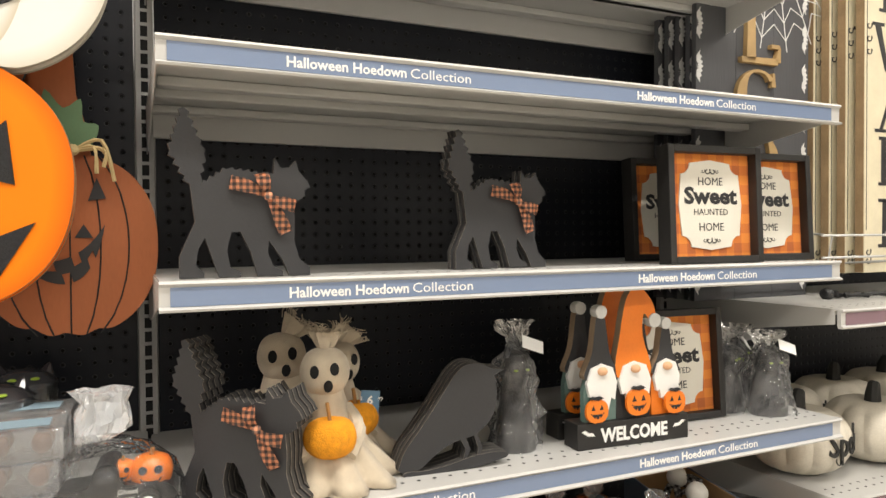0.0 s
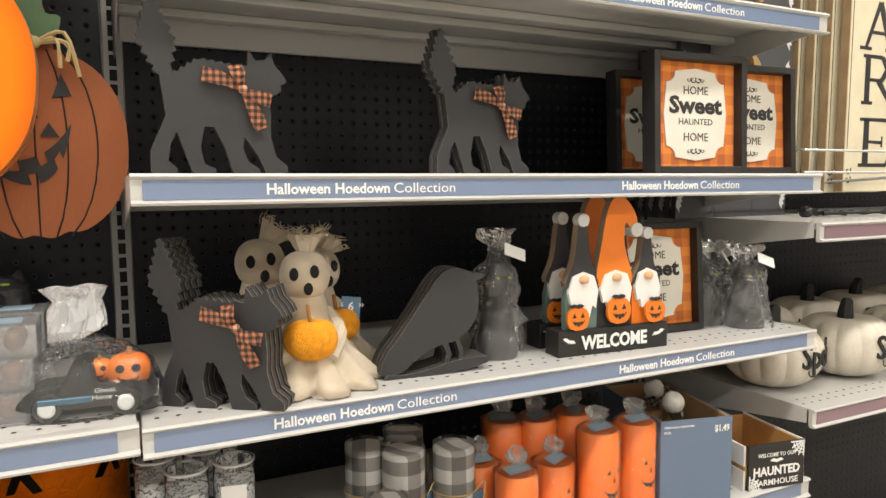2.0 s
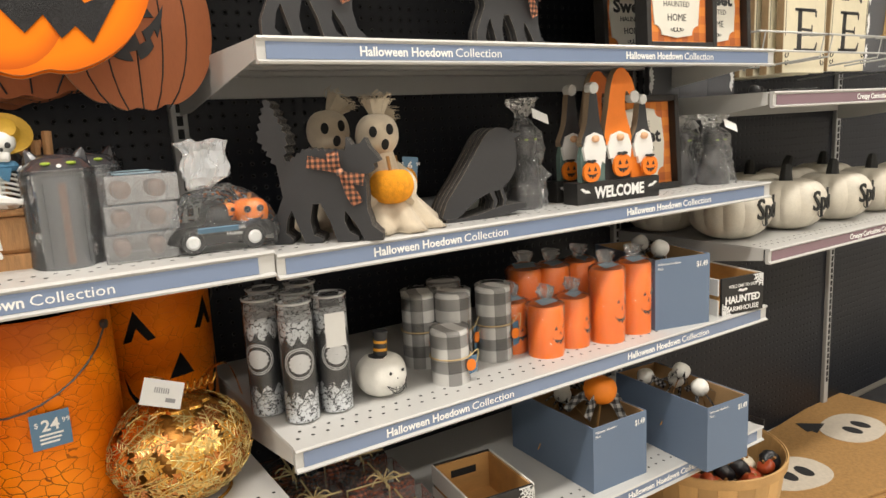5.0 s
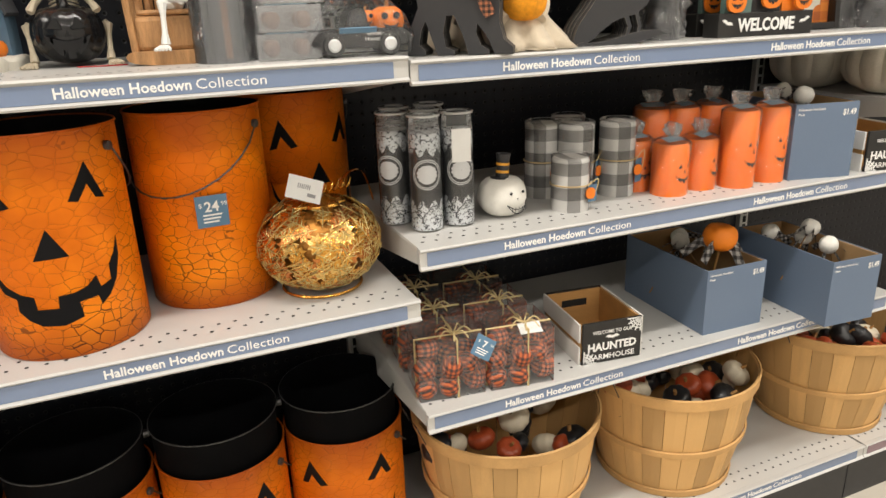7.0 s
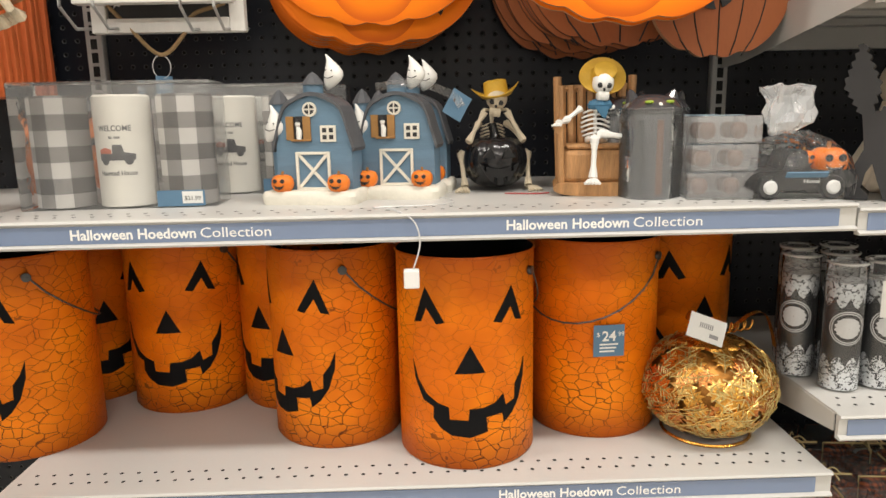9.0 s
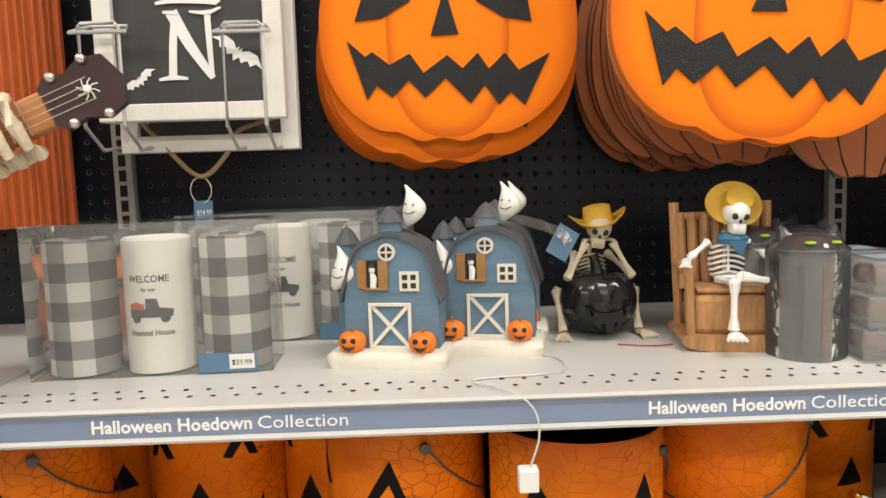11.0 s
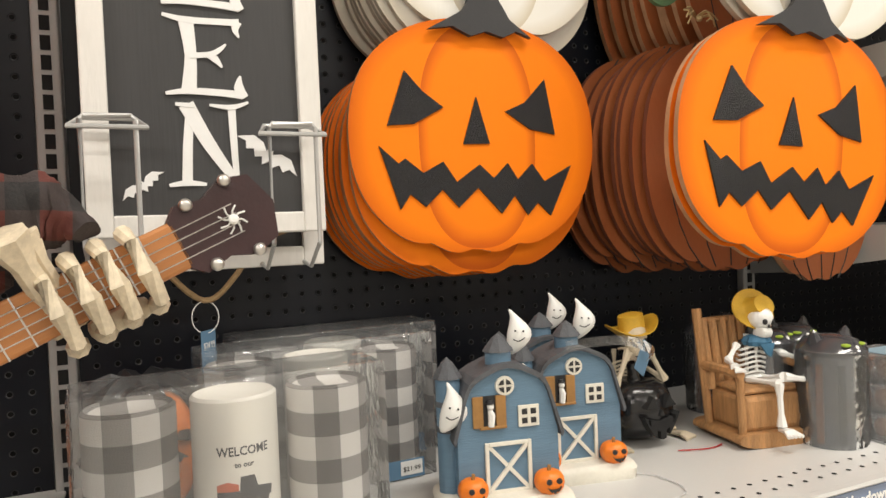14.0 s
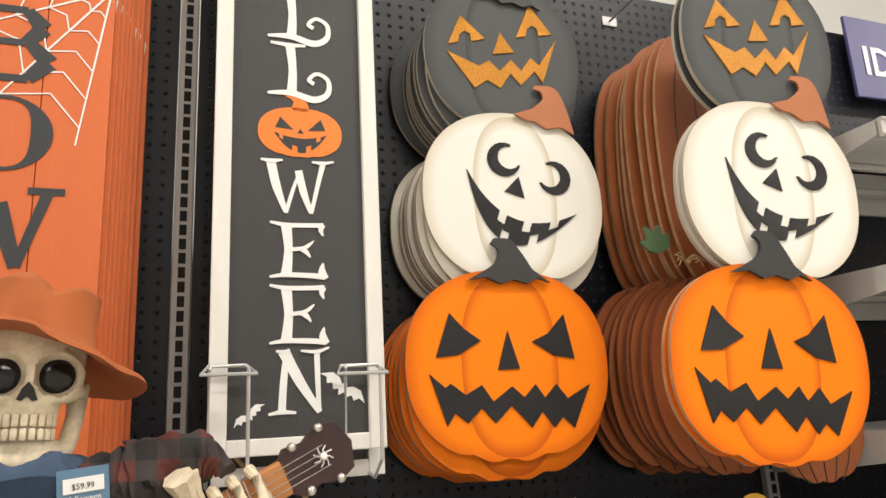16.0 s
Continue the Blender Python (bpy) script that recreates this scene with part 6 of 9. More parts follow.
def cat_outline(k=1.0):
    """An arched cat with a bristling upright tail, 0.19 wide and 0.225 high."""
    tail = zig((0.028, 0.125), (0.004, 0.168), 4, 0.005) + zig((0.004, 0.168), (0.021, 0.225), 5, 0.005)
    tail += zig((0.021, 0.225), (0.046, 0.165), 5, 0.005) + zig((0.046, 0.165), (0.038, 0.126), 3, 0.005)
    back = zig((0.042, 0.124), (0.075, 0.146), 4, 0.004) + zig((0.075, 0.146), (0.128, 0.14), 5, 0.004)
    head = [(0.137, 0.142), (0.139, 0.163), (0.148, 0.15), (0.16, 0.152), (0.168, 0.161), (0.173, 0.146), (0.184, 0.134), (0.189, 0.124), (0.18, 0.12), (0.181, 0.112), (0.172, 0.106), (0.164, 0.104)]
    legs = [(0.166, 0.08), (0.165, 0.05), (0.172, 0.024), (0.187, 0.012), (0.187, 0.001), (0.158, 0.001), (0.148, 0.024), (0.13, 0.05), (0.128, 0.034), (0.135, 0.016), (0.149, 0.008), (0.149, 0.001), (0.115, 0.001), (0.105, 0.035), (0.092, 0.062), (0.08, 0.062), (0.074, 0.036), (0.078, 0.014), (0.092, 0.008), (0.092, 0.001), (0.064, 0.001), (0.054, 0.03), (0.046, 0.054), (0.038, 0.04), (0.034, 0.018), (0.045, 0.008), (0.044, 0.001), (0.014, 0.001), (0.014, 0.03), (0.034, 0.075)]
    return [(x * k, z * k) for x, z in tail + back + head + legs]


def ribbon_bm(pts, w, pinch=1.0):
    """A flat ribbon along the points, gathered to a share of its width at its start."""
    bm = bmesh.new()
    rows = []
    n_pts = max(len(pts) - 1, 1)
    for i, (x, y, z) in enumerate(pts):
        a, b = Vector(pts[max(i - 1, 0)]), Vector(pts[min(i + 1, len(pts) - 1)])
        d = (b - a)
        k = pinch + (1 - pinch) * min(1.0, 1.6 * i / n_pts)
        n = Vector((-d.z, 0, d.x)).normalized() * w * k / 2
        rows.append([bm.verts.new(Vector((x, y, z)) + n), bm.verts.new(Vector((x, y - 0.0015 * math.sin(2.6 * i), z))), bm.verts.new(Vector((x, y, z)) - n)])
    for a, b in zip(rows, rows[1:]):
        bm.faces.new((a[0], a[1], b[1], b[0]))
        bm.faces.new((a[1], a[2], b[2], b[1]))
    bmesh.ops.solidify(bm, geom=bm.faces[:], thickness=0.0008)
    return bm


DARK_EDGE = surface("dark_board_edge", (0.045, 0.042, 0.04), 0.75, vary=0.5, scale=60)
WORN = surface("rubbed_board_edge", (0.26, 0.23, 0.19), 0.8, vary=0.7, scale=90)


def worn_rim(bm, T):
    """Shows raw board along the front arris of a cut-out's edge."""
    side = [f for f in bm.faces if f.material_index == 1]
    geom = list({v for f in side for v in f.verts}) + list({e for f in side for e in f.edges if abs(e.verts[0].co.y - e.verts[1].co.y) > 1e-6 or e.is_boundary}) + side
    bmesh.ops.bisect_plane(bm, geom=geom, plane_co=(0, -T + 0.0013, 0), plane_no=(0, 1, 0))
    for f in bm.faces:
        if f.material_index == 1 and all(v.co.y < -T + 0.0014 for v in f.verts):
            f.material_index = 2
    return bm


def cat_board(m, k=1.0, bow=True, T=0.01):
    th = thing("black_cat_cutout", m, "charcoal wooden cat cut-out with orange gingham bow" if bow else "plain charcoal wooden cat cut-out", "cat decoration", "cat cut-outs")
    part("board", worn_rim(plate(bmesh.new(), cat_outline(k), -T, 0, edge_mat=1), T), [CHAR, DARK_EDGE, WORN], th)
    if bow:
        y = -T - 0.003
        c = Vector((0.128 * k, y - 0.004, 0.11 * k))
        for name, pts, w in (("bow_tail", [(0, 0, 0), (-0.024, -0.003, 0.012), (-0.05, 0.001, 0.018)], 0.019), ("bow_loop", [(0, 0, 0), (-0.006, -0.009, 0.016), (-0.01, -0.003, 0.031)], 0.019), ("bow_loop", [(0, 0, 0), (0.016, -0.009, -0.008), (0.036, -0.003, -0.013)], 0.018), ("bow_tail", [(0, 0, 0), (0.012, -0.004, -0.024), (0.024, 0.001, -0.05)], 0.019)):
            line = [tuple(c + Vector(p) * k) for p in spline(pts, 5, False)]
            part(name, ribbon_bm(line, w * k, 0.25), GINGHAM, th, "orange gingham ribbon")
        part("bow_knot", slab(c.x - 0.0055, c.x + 0.0055, c.y - 0.006, c.y + 0.002, c.z - 0.005, c.z + 0.006, bevel=0.003), GINGHAM, th)
    return th


cat_board(pose(0.014, -0.438, 1.551, 0, 0, 2), 0.985)
c2 = cat_board(pose(0.424, -0.4, 1.551, 0, 0, 2), 0.985)
bare = cat_board(pose(0.42, -0.388, 1.551, 0, 0, 2), 0.985, False)
cat_board(pose(0.024, -0.394, 1.247, 0, 0, -36), 0.99)
for k in range(3):
    copy_thing(bare, pose(0.033 + 0.009 * k, -0.381 + 0.014 * k, 1.247, 0, 0, -36))
th = thing("hang_label", pose(0, 0, 0), "loose clear plastic strap and pale tag tied to the barn", "strap")
part("strap", ribbon_bm(spline([(-0.66, -0.335, A3 + 0.172), (-0.6, -0.36, A3 + 0.176), (-0.545, -0.35, A3 + 0.158), (-0.53, -0.33, A3 + 0.14)], 5, False), 0.012), MILKY, th, "clear plastic strap")
part("card", slab(-0.018, 0.018, -0.0006, 0, -0.04, 0.0), TAG_BLUE, th, "pale blue card", at=pose(-0.527, -0.325, A3 + 0.16, 10, 28, 30))

# shadow-box frames
FRAME_BLACK = surface("black_frame_wood", (0.016, 0.015, 0.014), 0.5, vary=0.3, scale=20, bumps=0.1)
CHECK = plaid("orange_buffalo_check", (0.83, 0.27, 0.03), (0.5, 0.12, 0.02), 0.018, (0.7, 0.19, 0.022))
CREAM = surface("cream_board", (0.74, 0.71, 0.62), 0.6, vary=0.05)


def scroll(bm, x, z, s, flip=1):
    pts = []
    for i in range(16):
        a = i / 15 * 5.2
        r = s * (1 - i / 19)
        pts.append((x + flip * (s * 0.9 + r * math.cos(a + 2.6)), -0.0004, z + r * math.sin(a + 2.6)))
    return tube(bm, pts, s * 0.13, 4)


def photo_frame(m):
    th = thing("framed_sign", m, "black shadow-box frame with orange check and cream plaque", "framed sign", "framed signs")
    W = H = 0.212
    D, B = 0.034, 0.013
    for x0, x1, z0, z1 in ((-W / 2, -W / 2 + B, 0, H), (W / 2 - B, W / 2, 0, H), (-W / 2 + B, W / 2 - B, 0, B), (-W / 2 + B, W / 2 - B, H - B, H)):
        part("frame_rail", slab(x0, x1, -D, 0, z0, z1, bevel=0.0012), FRAME_BLACK, th)
    part("check_panel", slab(-W / 2 + B, W / 2 - B, -0.014, -0.006, B, H - B), CHECK, th, "orange buffalo-check panel")
    a, b = 0.066, 0.076
    out = []
    for cx, cz, a0 in ((a, b, 180), (-a, b, 270), (-a, -b, 0), (a, -b, 90)):
        arc = [(cx + 0.02 * math.cos(radians(a0 + s * 15)), cz + 0.02 * math.sin(radians(a0 + s * 15))) for s in range(7)]
        out += arc[::-1]
        nxt = {(a, b): (0, b + 0.006), (-a, b): (-a - 0.006, 0), (-a, -b): (0, -b - 0.006), (a, -b): (a + 0.006, 0)}[(cx, cz)]
        out.append(nxt)
    # order the corners counter-clockwise round the plaque
    out.sort(key=lambda p: math.atan2(p[1] / b, p[0] / a))
    plq = part("plaque", plate(bmesh.new(), out, -0.0165, -0.0142), CREAM, th, "cream plaque with scalloped corners", at=pose(0, 0, H / 2))
    for text, z, s, w, bold in (("HOME", 0.036, 0.021, 0.056, 0), ("Sweet", 0.003, 0.041, 0.122, 0.0016), ("HAUNTED", -0.018, 0.016, 0.078, 0), ("HOME", -0.047, 0.021, 0.056, 0)):
        part("word", words(text, s, w, 0.0002, "CENTER", bold), BLACK_INK, plq, "black printed word", at=pose(0, -0.0169, z))
    bm = bmesh.new()
    for z, q in ((0.062, 1), (-0.064, 1)):
        for f in (-1, 1):
            scroll(bm, 0, z, 0.0075, f)
            scroll(bm, f * 0.012, z, 0.005, f)
    part("flourish", bm, BLACK_INK, plq, "black scrollwork", at=pose(0, -0.0169, 0))
    part("backing", slab(-W / 2 + B, W / 2 - B, -0.0055, -0.002, B, H - B), FRAME_BLACK, th)
    return th


fr = photo_frame(pose(0.938, -0.432, 1.551, -2, 0, -3))
copy_thing(fr, pose(1.135, -0.385, 1.551, -3, 0, -3))
copy_thing(fr, pose(1.015, -0.245, 1.551, -3, 0, -4))
copy_thing(fr, pose(0.925, -0.352, 1.247, -4, 0, -4))

# muslin ghosts
MUSLIN = surface("cream_muslin", (0.62, 0.53, 0.40), 0.95, vary=0.22, scale=40, fine=900, bumps=0.6, sheen=0.3)
KNIT = surface("mustard_knit", (0.88, 0.34, 0.012), 0.9, vary=0.3, scale=120, fine=420, bumps=0.9)
FELT = surface("black_felt", (0.012, 0.012, 0.012), 0.95)


def cloth_ghost(m, seed, lean=0):
    th = thing("muslin_ghost", m, "cream muslin ghost doll hugging a mustard knitted pumpkin", "ghost doll", "muslin ghosts")
    prof = [(0.0, 0.0), (0.082, 0.0), (0.094, 0.003), (0.082, 0.016), (0.058, 0.05), (0.038, 0.09), (0.03, 0.12), (0.026, 0.135)]
    bm = lathe(bmesh.new(), prof, 64)
    for v in bm.verts:
        a = math.atan2(v.co.y, v.co.x)
        f = max(0.0, 1 - v.co.z / 0.13)
        r = 1 + f * (0.13 * math.sin(9 * a + seed) + 0.06 * math.sin(17 * a + 2 * seed))
        v.co.x = v.co.x * r + 0.014 * f * f
        v.co.y *= r
    part("robe", bm, MUSLIN, th, "gathered frayed robe", smooth="all")
    fr_bm = bmesh.new()
    rnd = random.Random(seed)
    for i in range(90):
        a = rnd.uniform(0, 2 * math.pi)
        r = 0.087 * (1 + 0.13 * math.sin(9 * a + seed))
        tube(fr_bm, [(r * math.cos(a), r * math.sin(a), 0.006), ((r + 0.012) * math.cos(a + 0.1), (r + 0.012) * math.sin(a + 0.1), 0.0015 + rnd.uniform(0, 0.006))], 0.0008, 3)
    tagged(part("fringe", fr_bm, MUSLIN, th), kind="stuff")
    head = part("head", lathe(bmesh.new(), globe(0.0365, 0.07, 14), 30), MUSLIN, th, "round stuffed head", smooth=True, at=pose(0, -0.006, 0.126))
    for x, z in ((-0.016, 0.04), (0.012, 0.043), (0.003, 0.019)):
        part("eye" if z > 0.03 else "mouth", lathe(bmesh.new(), [(0.0066, 0), (0.0066, 0.0014), (0, 0.0022)], 16, squash=1.4), FELT, head, at=pose(x, -math.sqrt(max(0.0372 ** 2 - x * x - (z - 0.035) ** 2, 0)), z, 90 - (z - 0.035) * 900, 0, x * 1400))
    tuft = lathe(bmesh.new(), [(0.014, 0), (0.01, 0.008), (0.018, 0.022), (0.026, 0.038), (0.014, 0.034), (0, 0.03)], 20, lobes=7, depth=0.3)
    knot = part("top_knot", tuft, MUSLIN, th, "frayed cloth top knot", smooth=True, at=pose(0.002, -0.002, 0.182, 0, lean, 0))
    fray = bmesh.new()
    for i in range(70):
        a, r0 = rnd.uniform(0, 2 * math.pi), rnd.uniform(0.008, 0.024)
        z0 = rnd.uniform(0.026, 0.038)
        tube(fray, [(r0 * math.cos(a), r0 * math.sin(a), z0), ((r0 + 0.006) * math.cos(a), (r0 + 0.006) * math.sin(a), z0 + 0.008), ((r0 + rnd.uniform(0.004, 0.014)) * math.cos(a + 0.3), (r0 + 0.012) * math.sin(a + 0.3), z0 + rnd.uniform(0.006, 0.016))], 0.0007, 3)
    tagged(part("fray", fray, MUSLIN, knot), kind="stuff")
    kn = part("knit_pumpkin", lathe(bmesh.new(), globe(0.038, 0.06, 12, 0.007), 40, squash=0.8, lobes=7, depth=0.07), KNIT, th, "mustard knitted pumpkin", smooth=True, at=pose(0.004, -0.058, 0.048))
    part("twig_stem", tube(bmesh.new(), [(0, 0, 0.05), (-0.004, 0, 0.078)], 0.003, 6), OCHRE, kn)
    for s in (-1, 1):
        part("arm", tube(bmesh.new(), spline([(s * 0.03, 0, 0.105), (s * 0.046, -0.03, 0.08), (s * 0.03, -0.06, 0.05)], 4, False), 0.011, 8), MUSLIN, th, smooth=True)
    return th


cloth_ghost(pose(0.23, -0.392, 1.247, 0, 0, -12), 1)
g2 = cloth_ghost(pose(0.188, -0.285, 1.247, 0, 0, -6), 4, 40)
g2.scale = (1.05, 1.05, 1.06)
g3 = cloth_ghost(pose(0.272, -0.3, 1.247, 0, 0, 12), 7, 44)
g3.scale = (1.0, 1.0, 0.97)
price_tag(pose(0.31, -0.365, 1.365, 0, 6, -10), 0.03, 0.042, price="$6.99", label="blue price tag on the ghost doll")

# crows
def crow_outline():
    back = spline([(0.003, 0.01), (0.014, 0.037), (0.036, 0.065), (0.057, 0.093), (0.078, 0.123), (0.097, 0.149), (0.116, 0.161), (0.139, 0.16), (0.155, 0.152)], 4, False)
    beak = [(0.177, 0.149), (0.159, 0.14)]
    breast = spline([(0.161, 0.138), (0.164, 0.115), (0.16, 0.086), (0.147, 0.066), (0.134, 0.056)], 4, False)
    legs = [(0.131, 0.053), (0.139, 0.03), (0.134, 0.018), (0.13, 0.02), (0.132, 0.03), (0.125, 0.05), (0.112, 0.048), (0.119, 0.03), (0.112, 0.014), (0.107, 0.016), (0.111, 0.03), (0.103, 0.046)]
    tail = spline([(0.098, 0.045), (0.078, 0.037), (0.055, 0.022), (0.04, 0.01), (0.015, 0.002)], 3, False)
    return back + beak + breast + legs + tail


def crow(m):
    th = thing("crow_cutout", m, "charcoal wooden crow cut-out standing on a branch base", "crow decoration", "crow cut-outs")
    part("board", worn_rim(plate(bmesh.new(), crow_outline(), -0.01, 0, edge_mat=1), 0.01), [CHAR, DARK_EDGE, WORN], th)
    branch = spline([(0.012, 0.0), (0.016, 0.007), (0.05, 0.006), (0.09, 0.012), (0.12, 0.019), (0.15, 0.022), (0.178, 0.021), (0.18, 0.013), (0.16, 0.008), (0.13, 0.002), (0.09, 0.0), (0.04, 0.0)], 3)
    part("branch", worn_rim(plate(bmesh.new(), branch, -0.012, 0.002, edge_mat=1), 0.012), [CHAR, DARK_EDGE, WORN], th)
    return th


cr = crow(pose(0.325, -0.425, 1.247, 0, 0, -5))
for k in range(1, 4):
    copy_thing(cr, pose(0.325 + 0.001 * k, -0.425 + 0.0135 * k, 1.247, 0, 0, -5))

# bagged black figures
BLACK_RESIN = surface("black_resin", (0.014, 0.014, 0.015), 0.4, vary=0.3, scale=40, bumps=0.3)
DARK_WRAP = clear_film("dark_bag", (0.75, 0.75, 0.77), 0.07, 0.07, 1.0, 1.7)


def bagged_cat(m, h, r, seed, label):
    th = thing("bagged_figure", m, label, "bagged figurine", "bagged figurines")
    part("figure", bag_bm([(0, 0), (r * 0.75, 0.0), (r * 0.8, h * 0.1), (r * 0.6, h * 0.35), (r * 0.45, h * 0.5), (r * 0.55, h * 0.62), (r * 0.4, h * 0.74), (0, h * 0.78)], 20, seed, 0.004), BLACK_RESIN, th, "black resin figure", smooth=True)
    for s in (-1, 1):
        part("ear", lathe(bmesh.new(), [(r * 0.22, 0), (r * 0.08, h * 0.07), (0, h * 0.085)], 8), BLACK_RESIN, th, at=pose(s * r * 0.3, 0, h * 0.72))
        part("eye", lathe(bmesh.new(), globe(0.0035, 0.004, 5), 8), EYE_GREEN, th, at=pose(s * r * 0.25, -r * 0.52, h * 0.62))
    prof = spline([(r * 0.95, 0.001), (r, h * 0.1), (r * 0.95, h * 0.25), (r * 0.85, h * 0.4), (r * 0.8, h * 0.55), (r * 0.75, h * 0.65), (r * 0.4, h * 0.8), (r * 0.3, h * 0.84), (r * 0.6, h * 0.93), (r * 0.7, h)], 3, False)
    b = part("bag", bag_bm(prof, 34, seed + 2, 0.015), DARK_WRAP, th, "crinkled clear bag")
    b.visible_shadow = False
    part("tag", slab(-0.012, 0.03, -0.001, 0, -0.01, 0.012), CARD, th, "white paper tag", at=pose(0.005, -r * 0.8, h * 0.84, -30, 20, 0))
    return th


bf = bagged_cat(pose(0.557, -0.385, 1.247), 0.215, 0.045, 2.0, "black figurine in a twisted clear bag with white tag")
bg = bagged_cat(pose(1.125, -0.405, 1.247, 0, 0, -8), 0.165, 0.048, 5.0, "black cat figurine in a clear bag with white tag")
copy_thing(bg, pose(1.075, -0.345, 1.247, 0, 0, 30))
copy_thing(bg, pose(1.045, -0.27, 1.247, 0, 0, -30))
copy_thing(bg, pose(1.15, -0.3, 1.247, 0, 0, 80))

# gnome welcome blocks
FELT_WHITE = surface("white_board_paint", (0.78, 0.77, 0.74), 0.6, vary=0.05)
SKIN_WOOD = surface("pale_wood_nose", (0.72, 0.42, 0.24), 0.6, vary=0.12)
SAGE = surface("sage_paint", (0.12, 0.19, 0.17), 0.6, vary=0.1)


def beard_outline(w, h):
    low = [(-w, h * 0.1), (-w * 0.8, -h * 0.35), (-w * 0.6, -h * 0.3), (-w * 0.45, -h * 0.62), (-w * 0.2, -h * 0.55), (w * 0.05, -h), (w * 0.25, -h * 0.66), (w * 0.42, -h * 0.82), (w * 0.6, -h * 0.4), (w * 0.85, -h * 0.5), (w, h * 0.1)]
    return low + [(w * 0.7, h * 0.6), (0, h * 0.75), (-w * 0.7, h * 0.6)]


def gnome(parent, x, base, w, hat_h, bent, hat_mat, coat):
    g = part("gnome", plate(bmesh.new(), [(-w, 0), (w, 0), (w * 1.02, 0.05), (w * 0.75, 0.085), (-w * 0.75, 0.085), (-w * 1.02, 0.05)], -0.012, 0), coat, parent, "painted wooden gnome", at=pose(x, 0, base))
    z = 0.072
    if bent:
        out = spline([(-w, z), (-w * 0.8, z + hat_h * 0.5), (-w * 0.35, z + hat_h * 0.92), (w * 0.4, z + hat_h), (w * 1.1, z + hat_h * 0.85), (w * 1.35, z + hat_h * 0.66), (w * 1.0, z + hat_h * 0.62), (w * 0.62, z + hat_h * 0.7), (w * 0.55, z + hat_h * 0.45), (w, z)], 4)
        tip = (w * 1.25, z + hat_h * 0.62)
    else:
        out = spline([(-w, z), (-w * 0.55, z + hat_h * 0.4), (-w * 0.22, z + hat_h), (w * 0.22, z + hat_h), (w * 0.55, z + hat_h * 0.4), (w, z)], 4)
        tip = (0, z + hat_h * 1.02)
    part("hat", plate(bmesh.new(), out, -0.015, 0.001, edge_mat=1), [hat_mat, CUT], g, "painted pointed hat")
    part("pompom", lathe(bmesh.new(), [(0, -0.01), (w * 0.36, -0.009), (w * 0.38, 0), (w * 0.36, 0.009), (0, 0.01)], 16), surface("grey_pompom", (0.6, 0.6, 0.58), 0.9, bumps=0.4), g, at=pose(tip[0], -0.009, tip[1], 90, 0, 0))
    part("beard", plate(bmesh.new(), moved(beard_outline(w * 0.95, 0.05), 0, z - 0.012), -0.019, -0.012), FELT_WHITE, g, "white jagged beard")
    part("nose", lathe(bmesh.new(), globe(0.0095, 0.014, 8), 14, squash=0.7), SKIN_WOOD, g, "pale wood nose", at=pose(0, -0.02, z + 0.006), smooth=True)
    return g


def flat_jack(parent, x, z, r, y):
    pk = part("jack_o_lantern", plate(bmesh.new(), pumpkin_outline(r, r * 0.95, 32), y - 0.006, y), ORANGE, parent, "orange painted pumpkin", at=pose(x, 0, z))
    for s in (-1, 1):
        part("eye", plate(bmesh.new(), [(s * r * 0.2, r * 0.1), (s * r * 0.38, r * 0.5), (s * r * 0.56, r * 0.1)], y - 0.0068, y - 0.006), BLACK_INK, pk)
    part("mouth", plate(bmesh.new(), moved(tooth_grin(r * 1.25, r * 0.32, r * 0.36), 0, -r * 0.42), y - 0.0068, y - 0.006), BLACK_INK, pk)
    part("stem", plate(bmesh.new(), moved(bat_outline(r * 0.55), 0, r * 0.98), y - 0.008, y - 0.001), BLACK_INK, pk)


def gnome_block(m):
    th = thing("gnome_welcome_block", m, "black wooden block with three painted gnomes and white lettering", "tabletop sign", "gnome blocks")
    part("block", slab(-0.112, 0.112, -0.022, 0.022, 0, 0.044, bevel=0.0015), FRAME_BLACK, th, "black wooden block")
    part("lettering", words("WELCOME", 0.032, 0.135, 0.0003, "CENTER", 0.0011), WHITE_INK, th, "white block capitals", at=pose(0, -0.0226, 0.011))
    for sx in (-1, 1):
        part("bat", plate(bmesh.new(), moved(bat_outline(0.014), sx * 0.092, 0.026, sx * 20), -0.023, -0.0222), WHITE_INK, th, "white bat")
    gnome(th, -0.062, 0.044, 0.031, 0.11, False, CHAR, SAGE)
    gnome(th, 0.004, 0.044, 0.034, 0.15, True, ORANGE, BLACK_INK)
    gnome(th, 0.07, 0.044, 0.028, 0.085, False, CHAR, ORANGE)
    flat_jack(th, -0.076, 0.064, 0.021, -0.02)
    flat_jack(th, 0.006, 0.072, 0.024, -0.02)
    flat_jack(th, 0.082, 0.066, 0.021, -0.02)
    return th


gb = gnome_block(pose(0.752, -0.434, 1.247, 0, 0, -4))
copy_thing(gb, pose(0.76, -0.362, 1.247, 0, 0, -2))

# ---- candle shelf ----
GLASSY = clear_film("candle_glass", (0.8, 0.82, 0.82), 0.05, 0.04)


